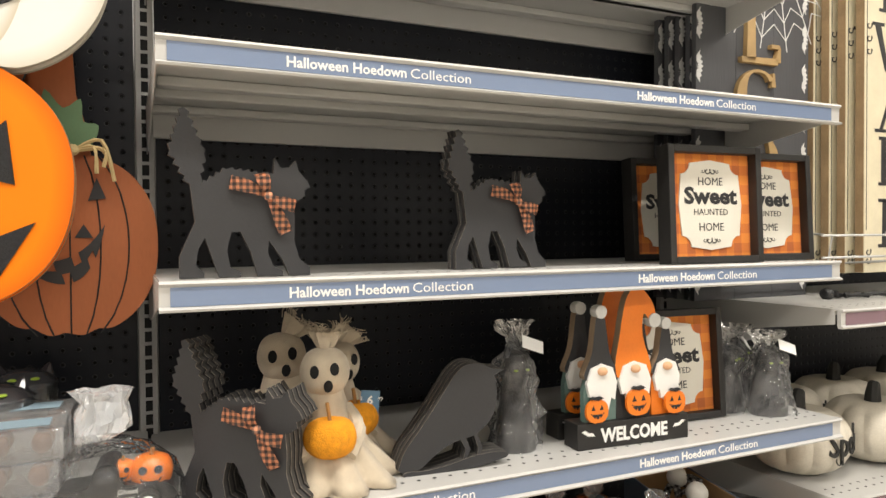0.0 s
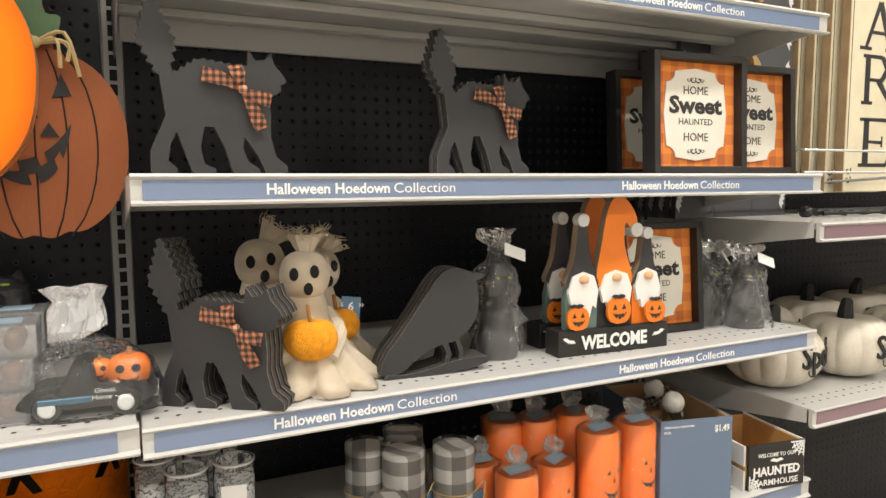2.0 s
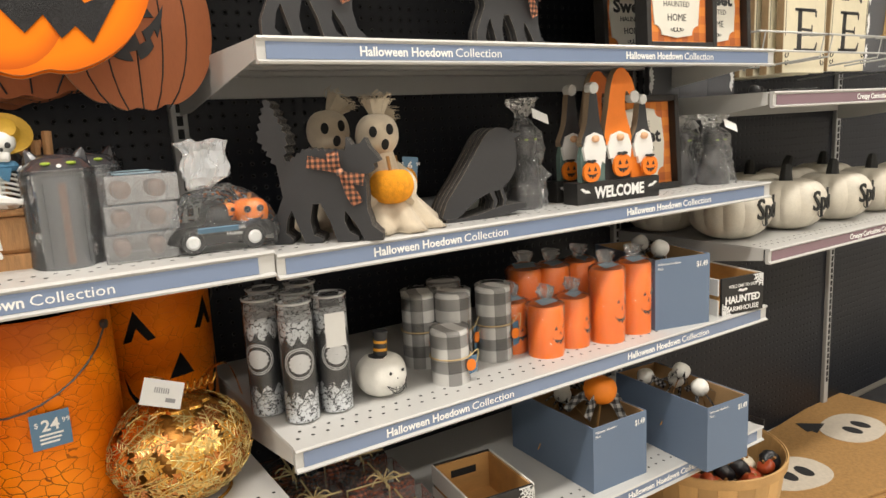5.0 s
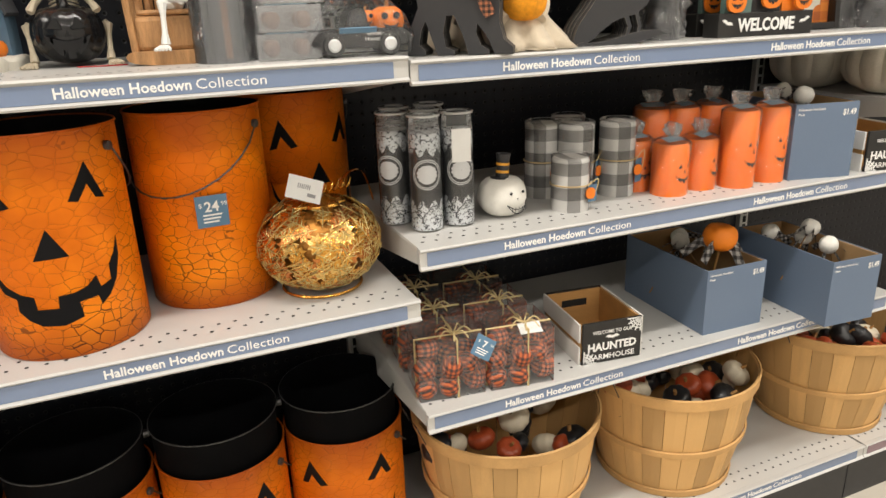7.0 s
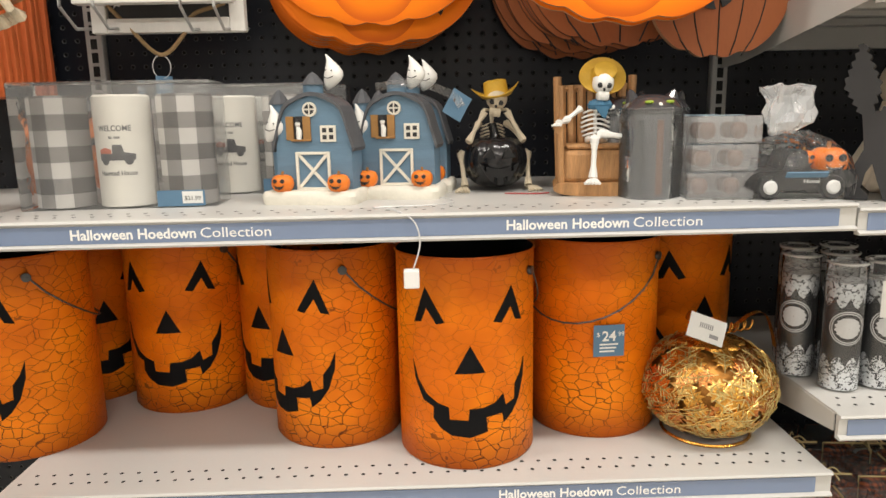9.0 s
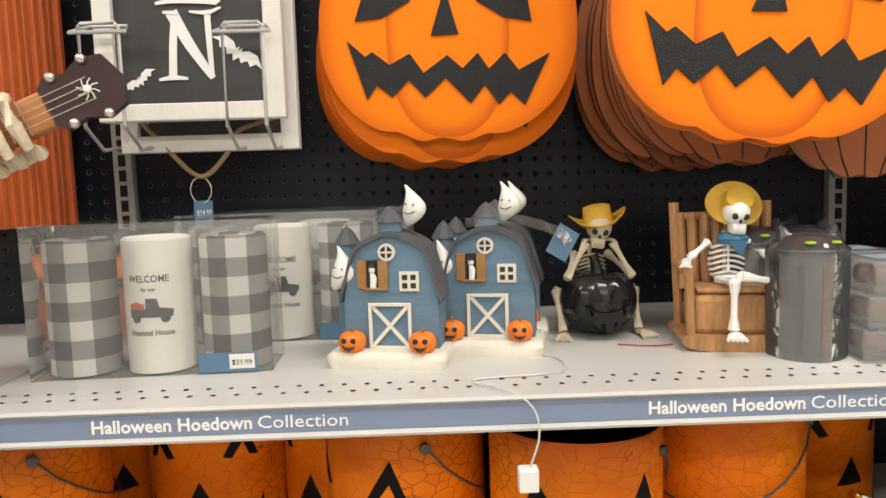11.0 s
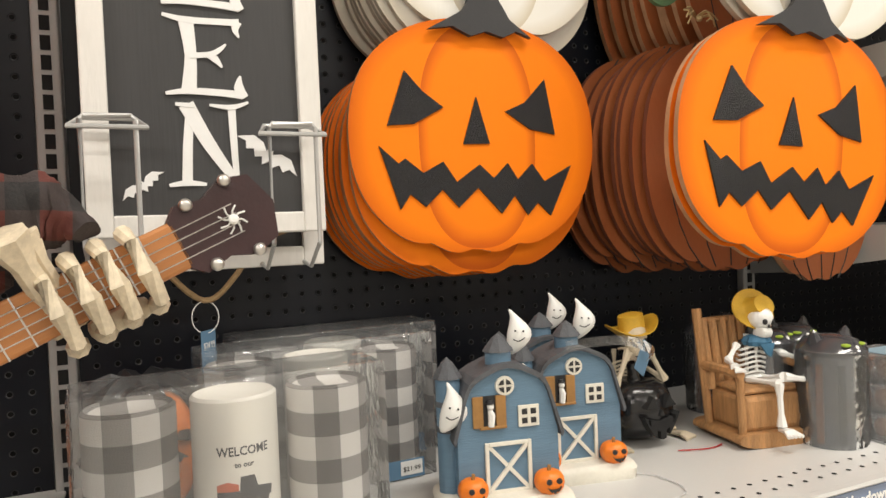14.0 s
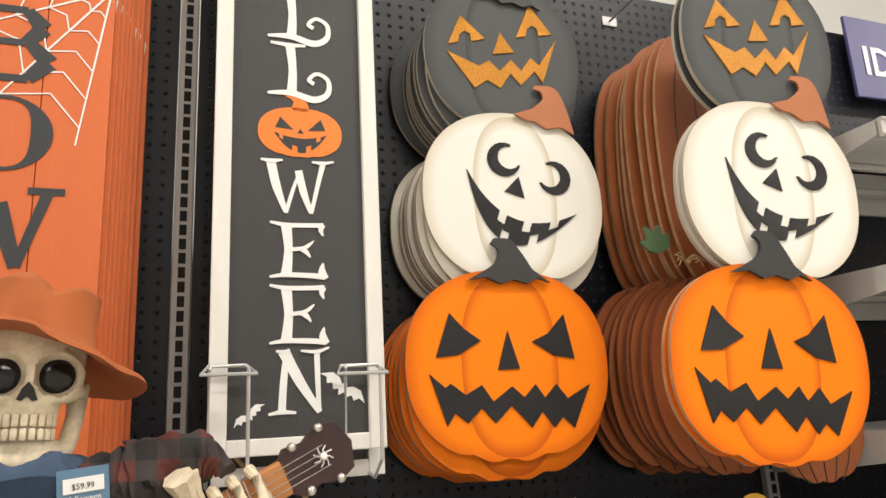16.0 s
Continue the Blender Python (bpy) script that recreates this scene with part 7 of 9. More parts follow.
def lace_material():
    """Black print with white lace rings and dots."""
    m, nt, bsdf, co = begin("black_lace_print")
    v = nd(nt, "ShaderNodeTexVoronoi", Vector=co, Scale=120.0)
    v.feature = "F1"
    petals = mth(nt, "LESS_THAN", mth(nt, "ABSOLUTE", mth(nt, "SUBTRACT", v.outputs["Distance"], 0.34)), 0.2)
    threads = mth(nt, "GREATER_THAN", grain(nt, co, 420, 2), 0.52)
    x, y, z = xyz(nt, co)
    turn = mth(nt, "ARCTAN2", x, y)
    wave = mth(nt, "MULTIPLY", mth(nt, "ABSOLUTE", mth(nt, "SINE", mth(nt, "MULTIPLY", turn, 4.0))), 0.016)
    low = mth(nt, "LESS_THAN", z, mth(nt, "ADD", wave, 0.042))
    high = mth(nt, "GREATER_THAN", z, mth(nt, "SUBTRACT", 0.152, wave))
    f = mth(nt, "MULTIPLY", mth(nt, "MAXIMUM", petals, threads), mth(nt, "MAXIMUM", low, high))
    nt.links.new(blend(nt, f, (0.014, 0.014, 0.017), (0.66, 0.67, 0.68)), bsdf.inputs["Base Color"])
    bsdf.inputs["Roughness"].default_value = 0.35
    return m


LACE = lace_material()
GREY_INK = surface("silver_ink", (0.6, 0.61, 0.62), 0.5)


def lace_candle(m, label=False):
    th = thing("glass_candle", m, "tall glass candle with black and white lace print", "candle", "lace glass candles")
    R, H = 0.029, 0.205
    part("glass", lathe(bmesh.new(), [(R - 0.006, 0), (R, 0.004), (R, H - 0.004), (R - 0.001, H), (R - 0.002, H - 0.004)], 32), GLASSY, th, "clear glass", smooth=True).visible_shadow = False
    c = part("candle", lathe(bmesh.new(), [(0, 0.004), (R - 0.0012, 0.004), (R - 0.0012, H - 0.03), (0, H - 0.032)], 32), LACE, th, "lace-printed candle", smooth=True)
    for r0, r1 in ((0.0268, 0.0252), (0.0238, 0.0222), (0.0165, 0.0)):
        bm = bmesh.new()
        n = 28
        ring = [[bm.verts.new((r * (1 + (0.22 if i % 2 else 0) * (r0 < 0.02)) * math.cos(2 * math.pi * i / n), -0.0003, r * math.sin(2 * math.pi * i / n))) for i in range(n)] for r in (r0, max(r1, 0.0005))]
        for i in range(n):
            bm.faces.new((ring[0][i], ring[0][(i + 1) % n], ring[1][(i + 1) % n], ring[1][i]))
        part("medallion", wrap(bm, R, cuts=8), GREY_INK, c, "silver printed medallion", at=pose(0, 0, 0.105))
    part("rim", lathe(bmesh.new(), [(R + 0.0002, H - 0.003), (R + 0.001, H), (R - 0.002, H + 0.001)], 32), surface("clear_rim", (0.5, 0.5, 0.5), 0.1), th, smooth=True)
    if label:
        part("paper_label", slab(-0.017, 0.017, -R - 0.0022, -R - 0.0016, 0.12, 0.178), CARD, th, "blank white label")
    return th


lc = lace_candle(pose(0.058, -0.39, 0.945, 0, 0, -15))
lace_candle(pose(0.122, -0.386, 0.945, 0, 0, -10), True)
for x, y, a in ((0.022, -0.325, -40), (0.088, -0.32, 0), (0.05, -0.26, 20), (0.12, -0.26, 60)):
    copy_thing(lc, pose(x, y, 0.945, 0, 0, a))

WHITE_CLAY = surface("white_clay", (0.78, 0.76, 0.7), 0.6, vary=0.08, scale=60, bumps=0.3)
th = thing("white_jack", pose(0.215, -0.378, 0.945, 0, 0, 12), "white pumpkin figurine with grin and striped top hat", "figurine")
pk = part("pumpkin", lathe(bmesh.new(), globe(0.047, 0.078, 14, 0.006), 48, lobes=9, depth=0.05), WHITE_CLAY, th, smooth=True)
for x, z in ((-0.016, 0.052), (0.012, 0.052), (-0.001, 0.04)):
    part("eye" if z > 0.045 else "nose", lathe(bmesh.new(), globe(0.0032 if z > 0.045 else 0.0016, 0.003, 5), 8), BLACK_INK, pk, at=pose(x, -0.0445, z, 90, 0, 0))
part("grin", tube(bmesh.new(), spline([(-0.022, -0.042, 0.03), (-0.006, -0.048, 0.021), (0.014, -0.047, 0.024), (0.026, -0.038, 0.034)], 5, False), 0.0008, 4), BLACK_INK, pk)
part("grin_lower", tube(bmesh.new(), spline([(-0.022, -0.042, 0.03), (-0.006, -0.046, 0.013), (0.014, -0.045, 0.016), (0.026, -0.038, 0.034)], 5, False), 0.0008, 4), BLACK_INK, pk)
for k in range(5):
    part("tooth_line", tube(bmesh.new(), [(-0.014 + 0.008 * k, -0.047, 0.025), (-0.014 + 0.008 * k, -0.046, 0.015)], 0.0006, 4), BLACK_INK, pk)
hat = part("hat", lathe(bmesh.new(), [(0.021, 0), (0.022, 0.002), (0.0125, 0.004), (0.0115, 0.03), (0.014, 0.047), (0.012, 0.048), (0, 0.047)], 24), CHAR, th, "black top hat", smooth=True, at=pose(0, 0, 0.07, 0, 5, 0))
for z in (0.012, 0.026):
    part("hat_stripe", lathe(bmesh.new(), [(0.0128, z), (0.0127, z + 0.005)], 24), surface("amber_band", (0.7, 0.33, 0.03), 0.6), hat)

TWINE = surface("twine", (0.5, 0.36, 0.18), 0.9, bumps=0.4)


def check_candle(m, h, tagged_on=True):
    th = thing("check_candle", m, "grey buffalo-check pillar candle tied with twine", "candle", "check pillar candles")
    R = 0.036
    part("candle", lathe(bmesh.new(), [(0, 0), (R, 0), (R, h - 0.004), (R - 0.004, h), (0, h - 0.003)], 32), BUFFALO, th, smooth=True)
    part("wrap", lathe(bmesh.new(), [(R + 0.0012, 0.0), (R + 0.0012, h + 0.004), (R - 0.004, h + 0.006)], 28), GLASSY, th, "clear wrap", smooth=True).visible_shadow = False
    part("twine", tube(bmesh.new(), [((R + 0.0025) * math.cos(q), (R + 0.0025) * math.sin(q), h * 0.5) for q in [2 * math.pi * i / 28 for i in range(29)]], 0.0014, 5), TWINE, th)
    if tagged_on:
        part("tag", slab(0.008, 0.03, -R - 0.004, -R - 0.0032, h * 0.18, h * 0.5), TAG_BLUE, th, "blue tag", at=pose(0, 0, 0, 0, 0, 12))
        part("charm", plate(bmesh.new(), pumpkin_outline(0.01, 0.011, 20), -R - 0.007, -R - 0.0045), ORANGE, th, "orange wooden charm", at=pose(0.018, 0, h * 0.36))
        part("loop", tube(bmesh.new(), spline([(0.014, -R - 0.003, h * 0.5), (0.034, -R - 0.006, h * 0.62), (0.03, -R - 0.006, h * 0.4), (0.018, -R - 0.004, h * 0.36)], 4, False), 0.001, 4), RAFFIA, th)
    return th


check_candle(pose(0.348, -0.405, 0.945), 0.102)
tall = check_candle(pose(0.49, -0.355, 0.945, 0, 0, 8), 0.15)
copy_thing(tall, pose(0.405, -0.335, 0.945, 0, 0, 30))
copy_thing(tall, pose(0.355, -0.29, 0.945, 0, 0, -20))
copy_thing(tall, pose(0.44, -0.25, 0.945, 0, 0, 60))

ORANGE_WAX = surface("orange_wax", (0.85, 0.2, 0.012), 0.42, vary=0.12, scale=14, bumps=0.08)


def jack_candle(m, h, bag=True, turn=12):
    th = thing("jack_candle", m, "orange pillar candle with printed jack-o-lantern face in clear bag", "candle", "orange pillar candles")
    R = 0.0365
    c = part("candle", lathe(bmesh.new(), [(0, 0), (R, 0), (R, h - 0.005), (R - 0.004, h), (R - 0.012, h - 0.004), (0, h - 0.006)], 32), ORANGE_WAX, th, smooth=True)
    rot = Matrix.Rotation(radians(turn), 4, "Z")
    for sx in (-1, 1):
        part("eye", wrap(plate(bmesh.new(), moved([(-0.004, 0), (0.005, 0), (0.001, 0.009)], sx * 0.012, h * 0.55), -0.0003, 0), R, cuts=3), BLACK_INK, c, at=rot)
    part("nose", wrap(plate(bmesh.new(), [(-0.003, h * 0.45), (0.004, h * 0.45), (0, h * 0.52)], -0.0003, 0), R, cuts=2), BLACK_INK, c, at=rot)
    part("mouth", wrap(plate(bmesh.new(), moved(tooth_grin(0.045, 0.014, 0.009), 0, h * 0.3), -0.0003, 0), R, cuts=8), BLACK_INK, c, at=rot)
    b = part("bag", bag_bm([(R + 0.002, 0.001), (R + 0.003, h * 0.5), (R + 0.003, h), (R * 0.75, h + 0.008), (0.01, h + 0.013), (0.016, h + 0.022), (0.02, h + 0.026)], 22, h * 50, 0.0035), WRAP, th, "clear gathered bag", smooth=True)
    b.visible_shadow = False
    part("bag_top", rumple(bag_bm([(0.005, h + 0.008), (0.012, h + 0.014), (0.017, h + 0.024), (0.019, h + 0.036), (0.008, h + 0.034)], 20, h * 90, 0.009), 0.004, 70), BUNCH, th, "bunched clear bag top").visible_shadow = False
    part("card", slab(-0.024, 0.024, -0.0006, 0, 0, 0.022), surface("pale_blue_card", (0.3, 0.42, 0.5), 0.5), th, "pale blue header card", at=pose(0, -R * 0.45, h + 0.004, -74, 0, 8))
    return th


s1 = jack_candle(pose(0.582, -0.408, 0.945), 0.105)
copy_thing(s1, pose(0.665, -0.398, 0.945, 0, 0, 18))
copy_thing(s1, pose(0.545, -0.34, 0.945, 0, 0, -10))
t1 = jack_candle(pose(0.742, -0.425, 0.945), 0.158)
for x, y, a in ((0.832, -0.42, -4), (0.68, -0.322, 10), (0.76, -0.325, 30), (0.62, -0.3, -30)):
    copy_thing(t1, pose(x, y, 0.945, 0, 0, a))

SLATE_CARD = surface("slate_blue_card", (0.13, 0.18, 0.265), 0.6, vary=0.06, scale=6, bumps=0.05)
KRAFT = surface("kraft_inside", (0.42, 0.26, 0.12), 0.8, vary=0.15)


def display_box(m, w, d, h, price=True):
    th = thing("display_box", m, "open slate-blue cardboard display box of party picks", "display box", "blue display boxes")
    T = 0.003
    part("front_wall", slab(-w / 2, w / 2, -d, -d + T, 0, h), SLATE_CARD, th)
    part("back_wall", slab(-w / 2, w / 2, -T, 0, 0, h), SLATE_CARD, th)
    for sx in (-1, 1):
        part("side_wall", slab(sx * w / 2 - (T if sx > 0 else 0), sx * w / 2 + (0 if sx > 0 else T), -d + T, -T, 0, h), SLATE_CARD, th)
    part("lining", slab(-w / 2 + T + 0.0005, w / 2 - T - 0.0005, -0.0062, -T - 0.0005, 0.01, h - 0.001), KRAFT, th, "kraft inside")
    part("side_lining", slab(w / 2 - T - 0.004, w / 2 - T - 0.0006, -d + T + 0.001, -T - 0.004, 0.01, h - 0.001), KRAFT, th)
    part("bottom", slab(-w / 2 + T, w / 2 - T, -d + T, -T, 0, T), KRAFT, th)
    if price:
        part("price", words("$1.49", 0.017, 0.03, 0.0002, "RIGHT", 0.0004), WHITE_INK, th, "white printed price", at=pose(w / 2 - 0.006, -d - 0.0008, h - 0.026))
        part("line", words("Halloween Hoedown", 0.0075, 0.06, 0.0002, "LEFT"), WHITE_INK, th, at=pose(-w / 2 + 0.006, -d - 0.0008, h - 0.014))
        part("line", words("Pick", 0.0075, 0.014, 0.0002, "LEFT"), WHITE_INK, th, at=pose(-w / 2 + 0.006, -d - 0.0008, h - 0.024))
    return th


def party_pick(m, head, label):
    th = thing("party_pick", m, label, "party pick", "party picks")
    part("stick", tube(bmesh.new(), [(0, 0, -0.11), (0.004, 0, 0.03)], 0.0015, 5), OCHRE, th)
    part("head", lathe(bmesh.new(), globe(0.021, 0.04, 10, 0.003), 20, lobes=6, depth=0.05), head, th, smooth=True, at=pose(0, 0, 0.01))
    rnd = random.Random(len(label))
    for k in range(5):
        a = k * 1.26
        part("ribbon", ribbon_bm(spline([(0, 0, 0.01), (0.022 * math.cos(a), 0.015 * math.sin(a), 0.02), (0.045 * math.cos(a), 0.03 * math.sin(a), -0.002)], 4, False), 0.014), BW_CHECK, th, "black and white check ribbon")
    return th


BW_CHECK = plaid("black_white_check", (0.62, 0.61, 0.58), (0.02, 0.02, 0.02), 0.005, (0.2, 0.2, 0.2))
display_box(pose(0.99, -0.235, 0.945, 0, 0, -14), 0.145, 0.245, 0.16)
display_box(pose(0.742, -0.185, 0.63, 0, 0, -2), 0.158, 0.285, 0.148)
display_box(pose(1.0, -0.275, 0.63, 0, 0, -4), 0.135, 0.285, 0.15)
PICK_ORANGE = surface("bright_orange_foam", (0.9, 0.24, 0.01), 0.6, vary=0.1)
big_pick = party_pick(pose(0.735, -0.4, 0.775, 0, 10, 0), PICK_ORANGE, "orange pumpkin pick with checked ribbon")
big_pick.scale = (1.8, 1.8, 1.6)
pkk = party_pick(pose(0.98, -0.42, 0.785, 20, 30, 40), WHITE_CLAY, "white ghost pick with checked ribbon")
for x, y, a in ((0.715, -0.29, 60), (0.77, -0.27, 200), (0.96, -0.35, 120), (1.02, -0.46, 260), (1.0, -0.38, 10)):
    copy_thing(pkk, pose(x, y, 0.755, 30, 20, a))
copy_thing(pkk, pose(0.95, -0.38, 1.085, 20, -20, 40))
copy_thing(pkk, pose(0.99, -0.32, 1.085, 10, 30, 140))

PINE_IN = surface("raw_pine", (0.5, 0.27, 0.09), 0.6, vary=0.25, scale=12, bumps=0.15, stretch=(0.3, 3, 3))


def farm_crate(m):
    th = thing("wooden_crate", m, "small white slatted crate with black haunted farmhouse panel", "crate", "small crates")
    W, D, H = 0.142, 0.175, 0.088
    for z0, z1 in ((0, 0.038), (0.048, H)):
        for sx in (-1, 1):
            part("side_slat", slab(sx * W / 2 - (0.004 if sx > 0 else 0), sx * W / 2 + (0 if sx > 0 else 0.004), -D, 0, z0, z1, bevel=0.0008), WHITEWOOD, th, "white painted slat")
    for sx in (-1, 1):
        part("side_lining", slab(sx * (W / 2 - 0.006) - 0.0018, sx * (W / 2 - 0.006) + 0.0018, -D + 0.006, -0.006, 0.004, H - 0.003), PINE_IN, th, "raw pine inside")
    part("end_lining", slab(-W / 2 + 0.008, W / 2 - 0.008, -0.008, -0.004, 0.004, H - 0.003), PINE_IN, th)
    part("floor_board", slab(-W / 2 + 0.008, W / 2 - 0.008, -D + 0.006, -0.006, 0.002, 0.006), PINE_IN, th)
    part("handle_slot", slab(-0.03, 0.03, -0.0095, -0.0085, 0.05, 0.066), HOLE, th)
    part("rim", slab(-W / 2 + 0.004, W / 2 - 0.004, -0.004, 0.0, 0, H), FRAME_BLACK, th)
    pn = part("front_panel", slab(-W / 2 + 0.006, W / 2 - 0.006, -D - 0.006, -D, 0.001, H + 0.002, bevel=0.001), FRAME_BLACK, th, "black printed panel")
    for text, z, s, w, b in (("WELCOME TO OUR", 0.064, 0.011, 0.088, 0.0001), ("HAUNTED", 0.028, 0.024, 0.108, 0.0008), ("FARMHOUSE", 0.008, 0.0165, 0.1, 0.0002)):
        part("word", words(text, s, w, 0.0002, "CENTER", b), WHITE_INK, pn, "white printed words", at=pose(0, -D - 0.0065, z))
    part("bat", plate(bmesh.new(), moved(bat_outline(0.016), 0, 0.055), -D - 0.0067, -D - 0.0061), WHITE_INK, pn)
    for cx, cz, r, a0 in ((0.062, 0.088, 0.03, 180), (-0.062, 0.002, 0.028, 0)):
        part("web", web(bmesh.new(), cx, cz, r, 5, a0, a0 + 90, 4), WHITE_INK, pn, "white web corner", at=pose(0, -D - 0.0061, 0))
    return th


fc = farm_crate(pose(0.435, -0.292, 0.63, 0, 0, -7))
copy_thing(fc, pose(1.15, -0.318, 0.945, 0, 0, -10))

BUFF_RED = plaid("orange_black_check", (0.58, 0.12, 0.025), (0.025, 0.015, 0.012), 0.0045, (0.2, 0.04, 0.015))


def ball_box(m, turned=0):
    th = thing("ornament_ball_box", m, "clear box of orange checked fabric balls tied with raffia", "boxed ornaments", "checked ball boxes")
    W, D, H = 0.128, 0.11, 0.118
    part("box", slab(-W / 2, W / 2, -D / 2, D / 2, 0, H, bevel=0.002), ACRYLIC, th, "clear plastic box").visible_shadow = False
    rnd = random.Random(5 + turned)
    ball = lathe(bmesh.new(), globe(0.0215, 0.042, 10), 18)
    me = mesh_of(ball, "ball", BUFF_RED)
    me.shade_smooth()
    for z in (0.002, 0.039, 0.076):
        for y in (-0.03, 0.012):
            for k in range(3):
                if z > 0.07 and rnd.random() < 0.4:
                    continue
                o = new("ball", me)
                o.parent = th
                o.matrix_basis = pose(-0.042 + 0.041 * k + rnd.uniform(-0.003, 0.003), y + rnd.uniform(-0.003, 0.003), z, rnd.uniform(-30, 30), rnd.uniform(-30, 30), rnd.uniform(0, 360))
    for pts in ([(0.01, -D / 2 - 0.001, 0), (0.01, -D / 2 - 0.001, H + 0.001), (0.01, D / 2 + 0.001, H + 0.001)], [(-W / 2 - 0.001, -0.03, 0), (-W / 2 - 0.001, -0.03, H + 0.001), (W / 2, -0.03, H + 0.0015)]):
        bm = bmesh.new()
        tube(bm, pts, 0.0022, 4)
        part("raffia_tie", bm, RAFFIA, th, "raffia tie")
    for k in range(7):
        a = k * 0.9 + turned
        loop = spline([(0.01, -0.03, H + 0.002), (0.01 + 0.02 * math.cos(a), -0.03 + 0.02 * math.sin(a), H + 0.014), (0.01 + 0.034 * math.cos(a), -0.03 + 0.034 * math.sin(a), H + 0.003)], 3, False)
        part("raffia_strand", tube(bmesh.new(), loop, 0.0016, 4), RAFFIA, th, "raffia bow strand")
    return th


bb = ball_box(pose(0.075, -0.405, 0.63, 0, 0, -8))
copy_thing(bb, pose(0.212, -0.425, 0.63, 0, 0, -8))
for x, y in ((0.085, -0.28), (0.222, -0.3), (0.09, -0.16), (0.23, -0.175)):
    copy_thing(bb, pose(x, y, 0.63, 0, 0, -6))
price_tag(pose(0.135, -0.47, 0.745, -20, 35, -8), 0.042, 0.04, price="$7.99", label="blue price tag on the ball box")
th = thing("white_tag", pose(0.225, -0.46, 0.752, -60, 0, -8), "small white paper tag lying on the ball box", "price tag")
part("card", slab(-0.022, 0.022, -0.0006, 0, -0.025, 0), CARD, th)

# ---- bushel baskets ----
SPLINT = surface("pale_splint_wood", (0.62, 0.37, 0.14), 0.7, vary=0.22, scale=9, bumps=0.25, stretch=(4, 4, 0.4), per_object=0.9)
HOOP = surface("hoop_wood", (0.6, 0.35, 0.13), 0.65, vary=0.2, scale=20, per_object=0.4)


def mini_pumpkin_bm(r):
    return lathe(bmesh.new(), globe(r, r * 1.35, 10, r * 0.16), 32, lobes=9, depth=0.1)


RED_GLAZE = surface("dark_orange_mini", (0.42, 0.07, 0.02), 0.4, vary=0.25)
IVORY = surface("ivory_mini", (0.7, 0.62, 0.47), 0.55, vary=0.12)
INKBLACK = surface("black_mini", (0.015, 0.015, 0.017), 0.35, vary=0.2)


def basket(m, seed):
    R0, R1, H = 0.158, 0.207, 0.29
    th = thing("bushel_basket", m, "round splint-wood bushel basket filled with mini pumpkins", "basket", "bushel baskets")
    n = 26
    for k in range(n):
        a0, a1 = 2 * math.pi * (k + 0.012) / n, 2 * math.pi * (k + 0.988) / n
        bm = bmesh.new()
        rows = []
        for i in range(4):
            t = i / 3
            r = R0 + (R1 - R0) * t + 0.006 * math.sin(math.pi * t)
            q = [bm.verts.new(((r + o) * math.cos(a), (r + o) * math.sin(a), 0.004 + t * (H - 0.006))) for o in (0, -0.0025) for a in (a0, (a0 + a1) / 2, a1)]
            rows.append(q)
        for a, b in zip(rows, rows[1:]):
            for i, j in ((0, 1), (1, 2), (4, 3), (5, 4), (2, 5), (3, 0)):
                bm.faces.new((a[i], a[j], b[j], b[i]))
        for row in (rows[0], rows[-1]):
            bm.faces.new((row[0], row[1], row[4], row[3])), bm.faces.new((row[1], row[2], row[5], row[4]))
        bmesh.ops.recalc_face_normals(bm, faces=bm.faces)
        part("stave", bm, SPLINT, th)
    part("bottom", lathe(bmesh.new(), [(0, 0.0), (R0 - 0.002, 0.0), (R0 - 0.002, 0.006), (0, 0.006)], 26), SPLINT, th)
    for z, w in ((0.0, 0.02), (0.125, 0.018), (H - 0.028, 0.03)):
        t = (z + w / 2) / H
        r = R0 + (R1 - R0) * t + 0.006 * math.sin(math.pi * t) + 0.0012
        part("hoop", lathe(bmesh.new(), [(r, z), (r + 0.004, z + 0.002), (r + 0.004 + 0.002, z + w - 0.002), (r + 0.002, z + w), (r, z)], 40), HOOP, th, "bent wood hoop", smooth=True)
    for s in (-1, 1):
        part("wire_handle", tube(bmesh.new(), [(s * (R1 + 0.004), -0.05, H - 0.02), (s * (R1 + 0.02), -0.045, H + 0.02), (s * (R1 + 0.02), 0.045, H + 0.02), (s * (R1 + 0.004), 0.05, H - 0.02)], 0.0015, 5), DARK_WIRE, th)
    rnd = random.Random(seed)
    for k in range(34):
        a, d = rnd.uniform(0, 6.28), 0.165 * math.sqrt(rnd.random())
        r = rnd.uniform(0.024, 0.04)
        mt = (IVORY, INKBLACK, RED_GLAZE, INKBLACK, IVORY, RED_GLAZE)[k % 6]
        t2 = thing("mini_pumpkin", m @ pose(d * math.cos(a), d * math.sin(a), H - 0.11 + rnd.uniform(0, 0.06), rnd.uniform(-50, 50), rnd.uniform(-50, 50), 0), "small " + {IVORY: "ivory", INKBLACK: "black", RED_GLAZE: "dark orange"}[mt] + " pumpkin heaped in the bushel basket", "mini pumpkin", "mini pumpkins")
        part("body", mini_pumpkin_bm(r), mt, t2, smooth=True)
        part("stem", tube(bmesh.new(), [(0, 0, r * 1.15), (r * 0.1, 0, r * 1.55)], r * 0.13, 6), OCHRE, t2)
    return th


basket(pose(0.258, -0.3, 0.195), 1)
basket(pose(0.715, -0.3, 0.195, 0, 0, 7), 2)
basket(pose(1.275, -0.29, 0.195, 0, 0, 3), 3)

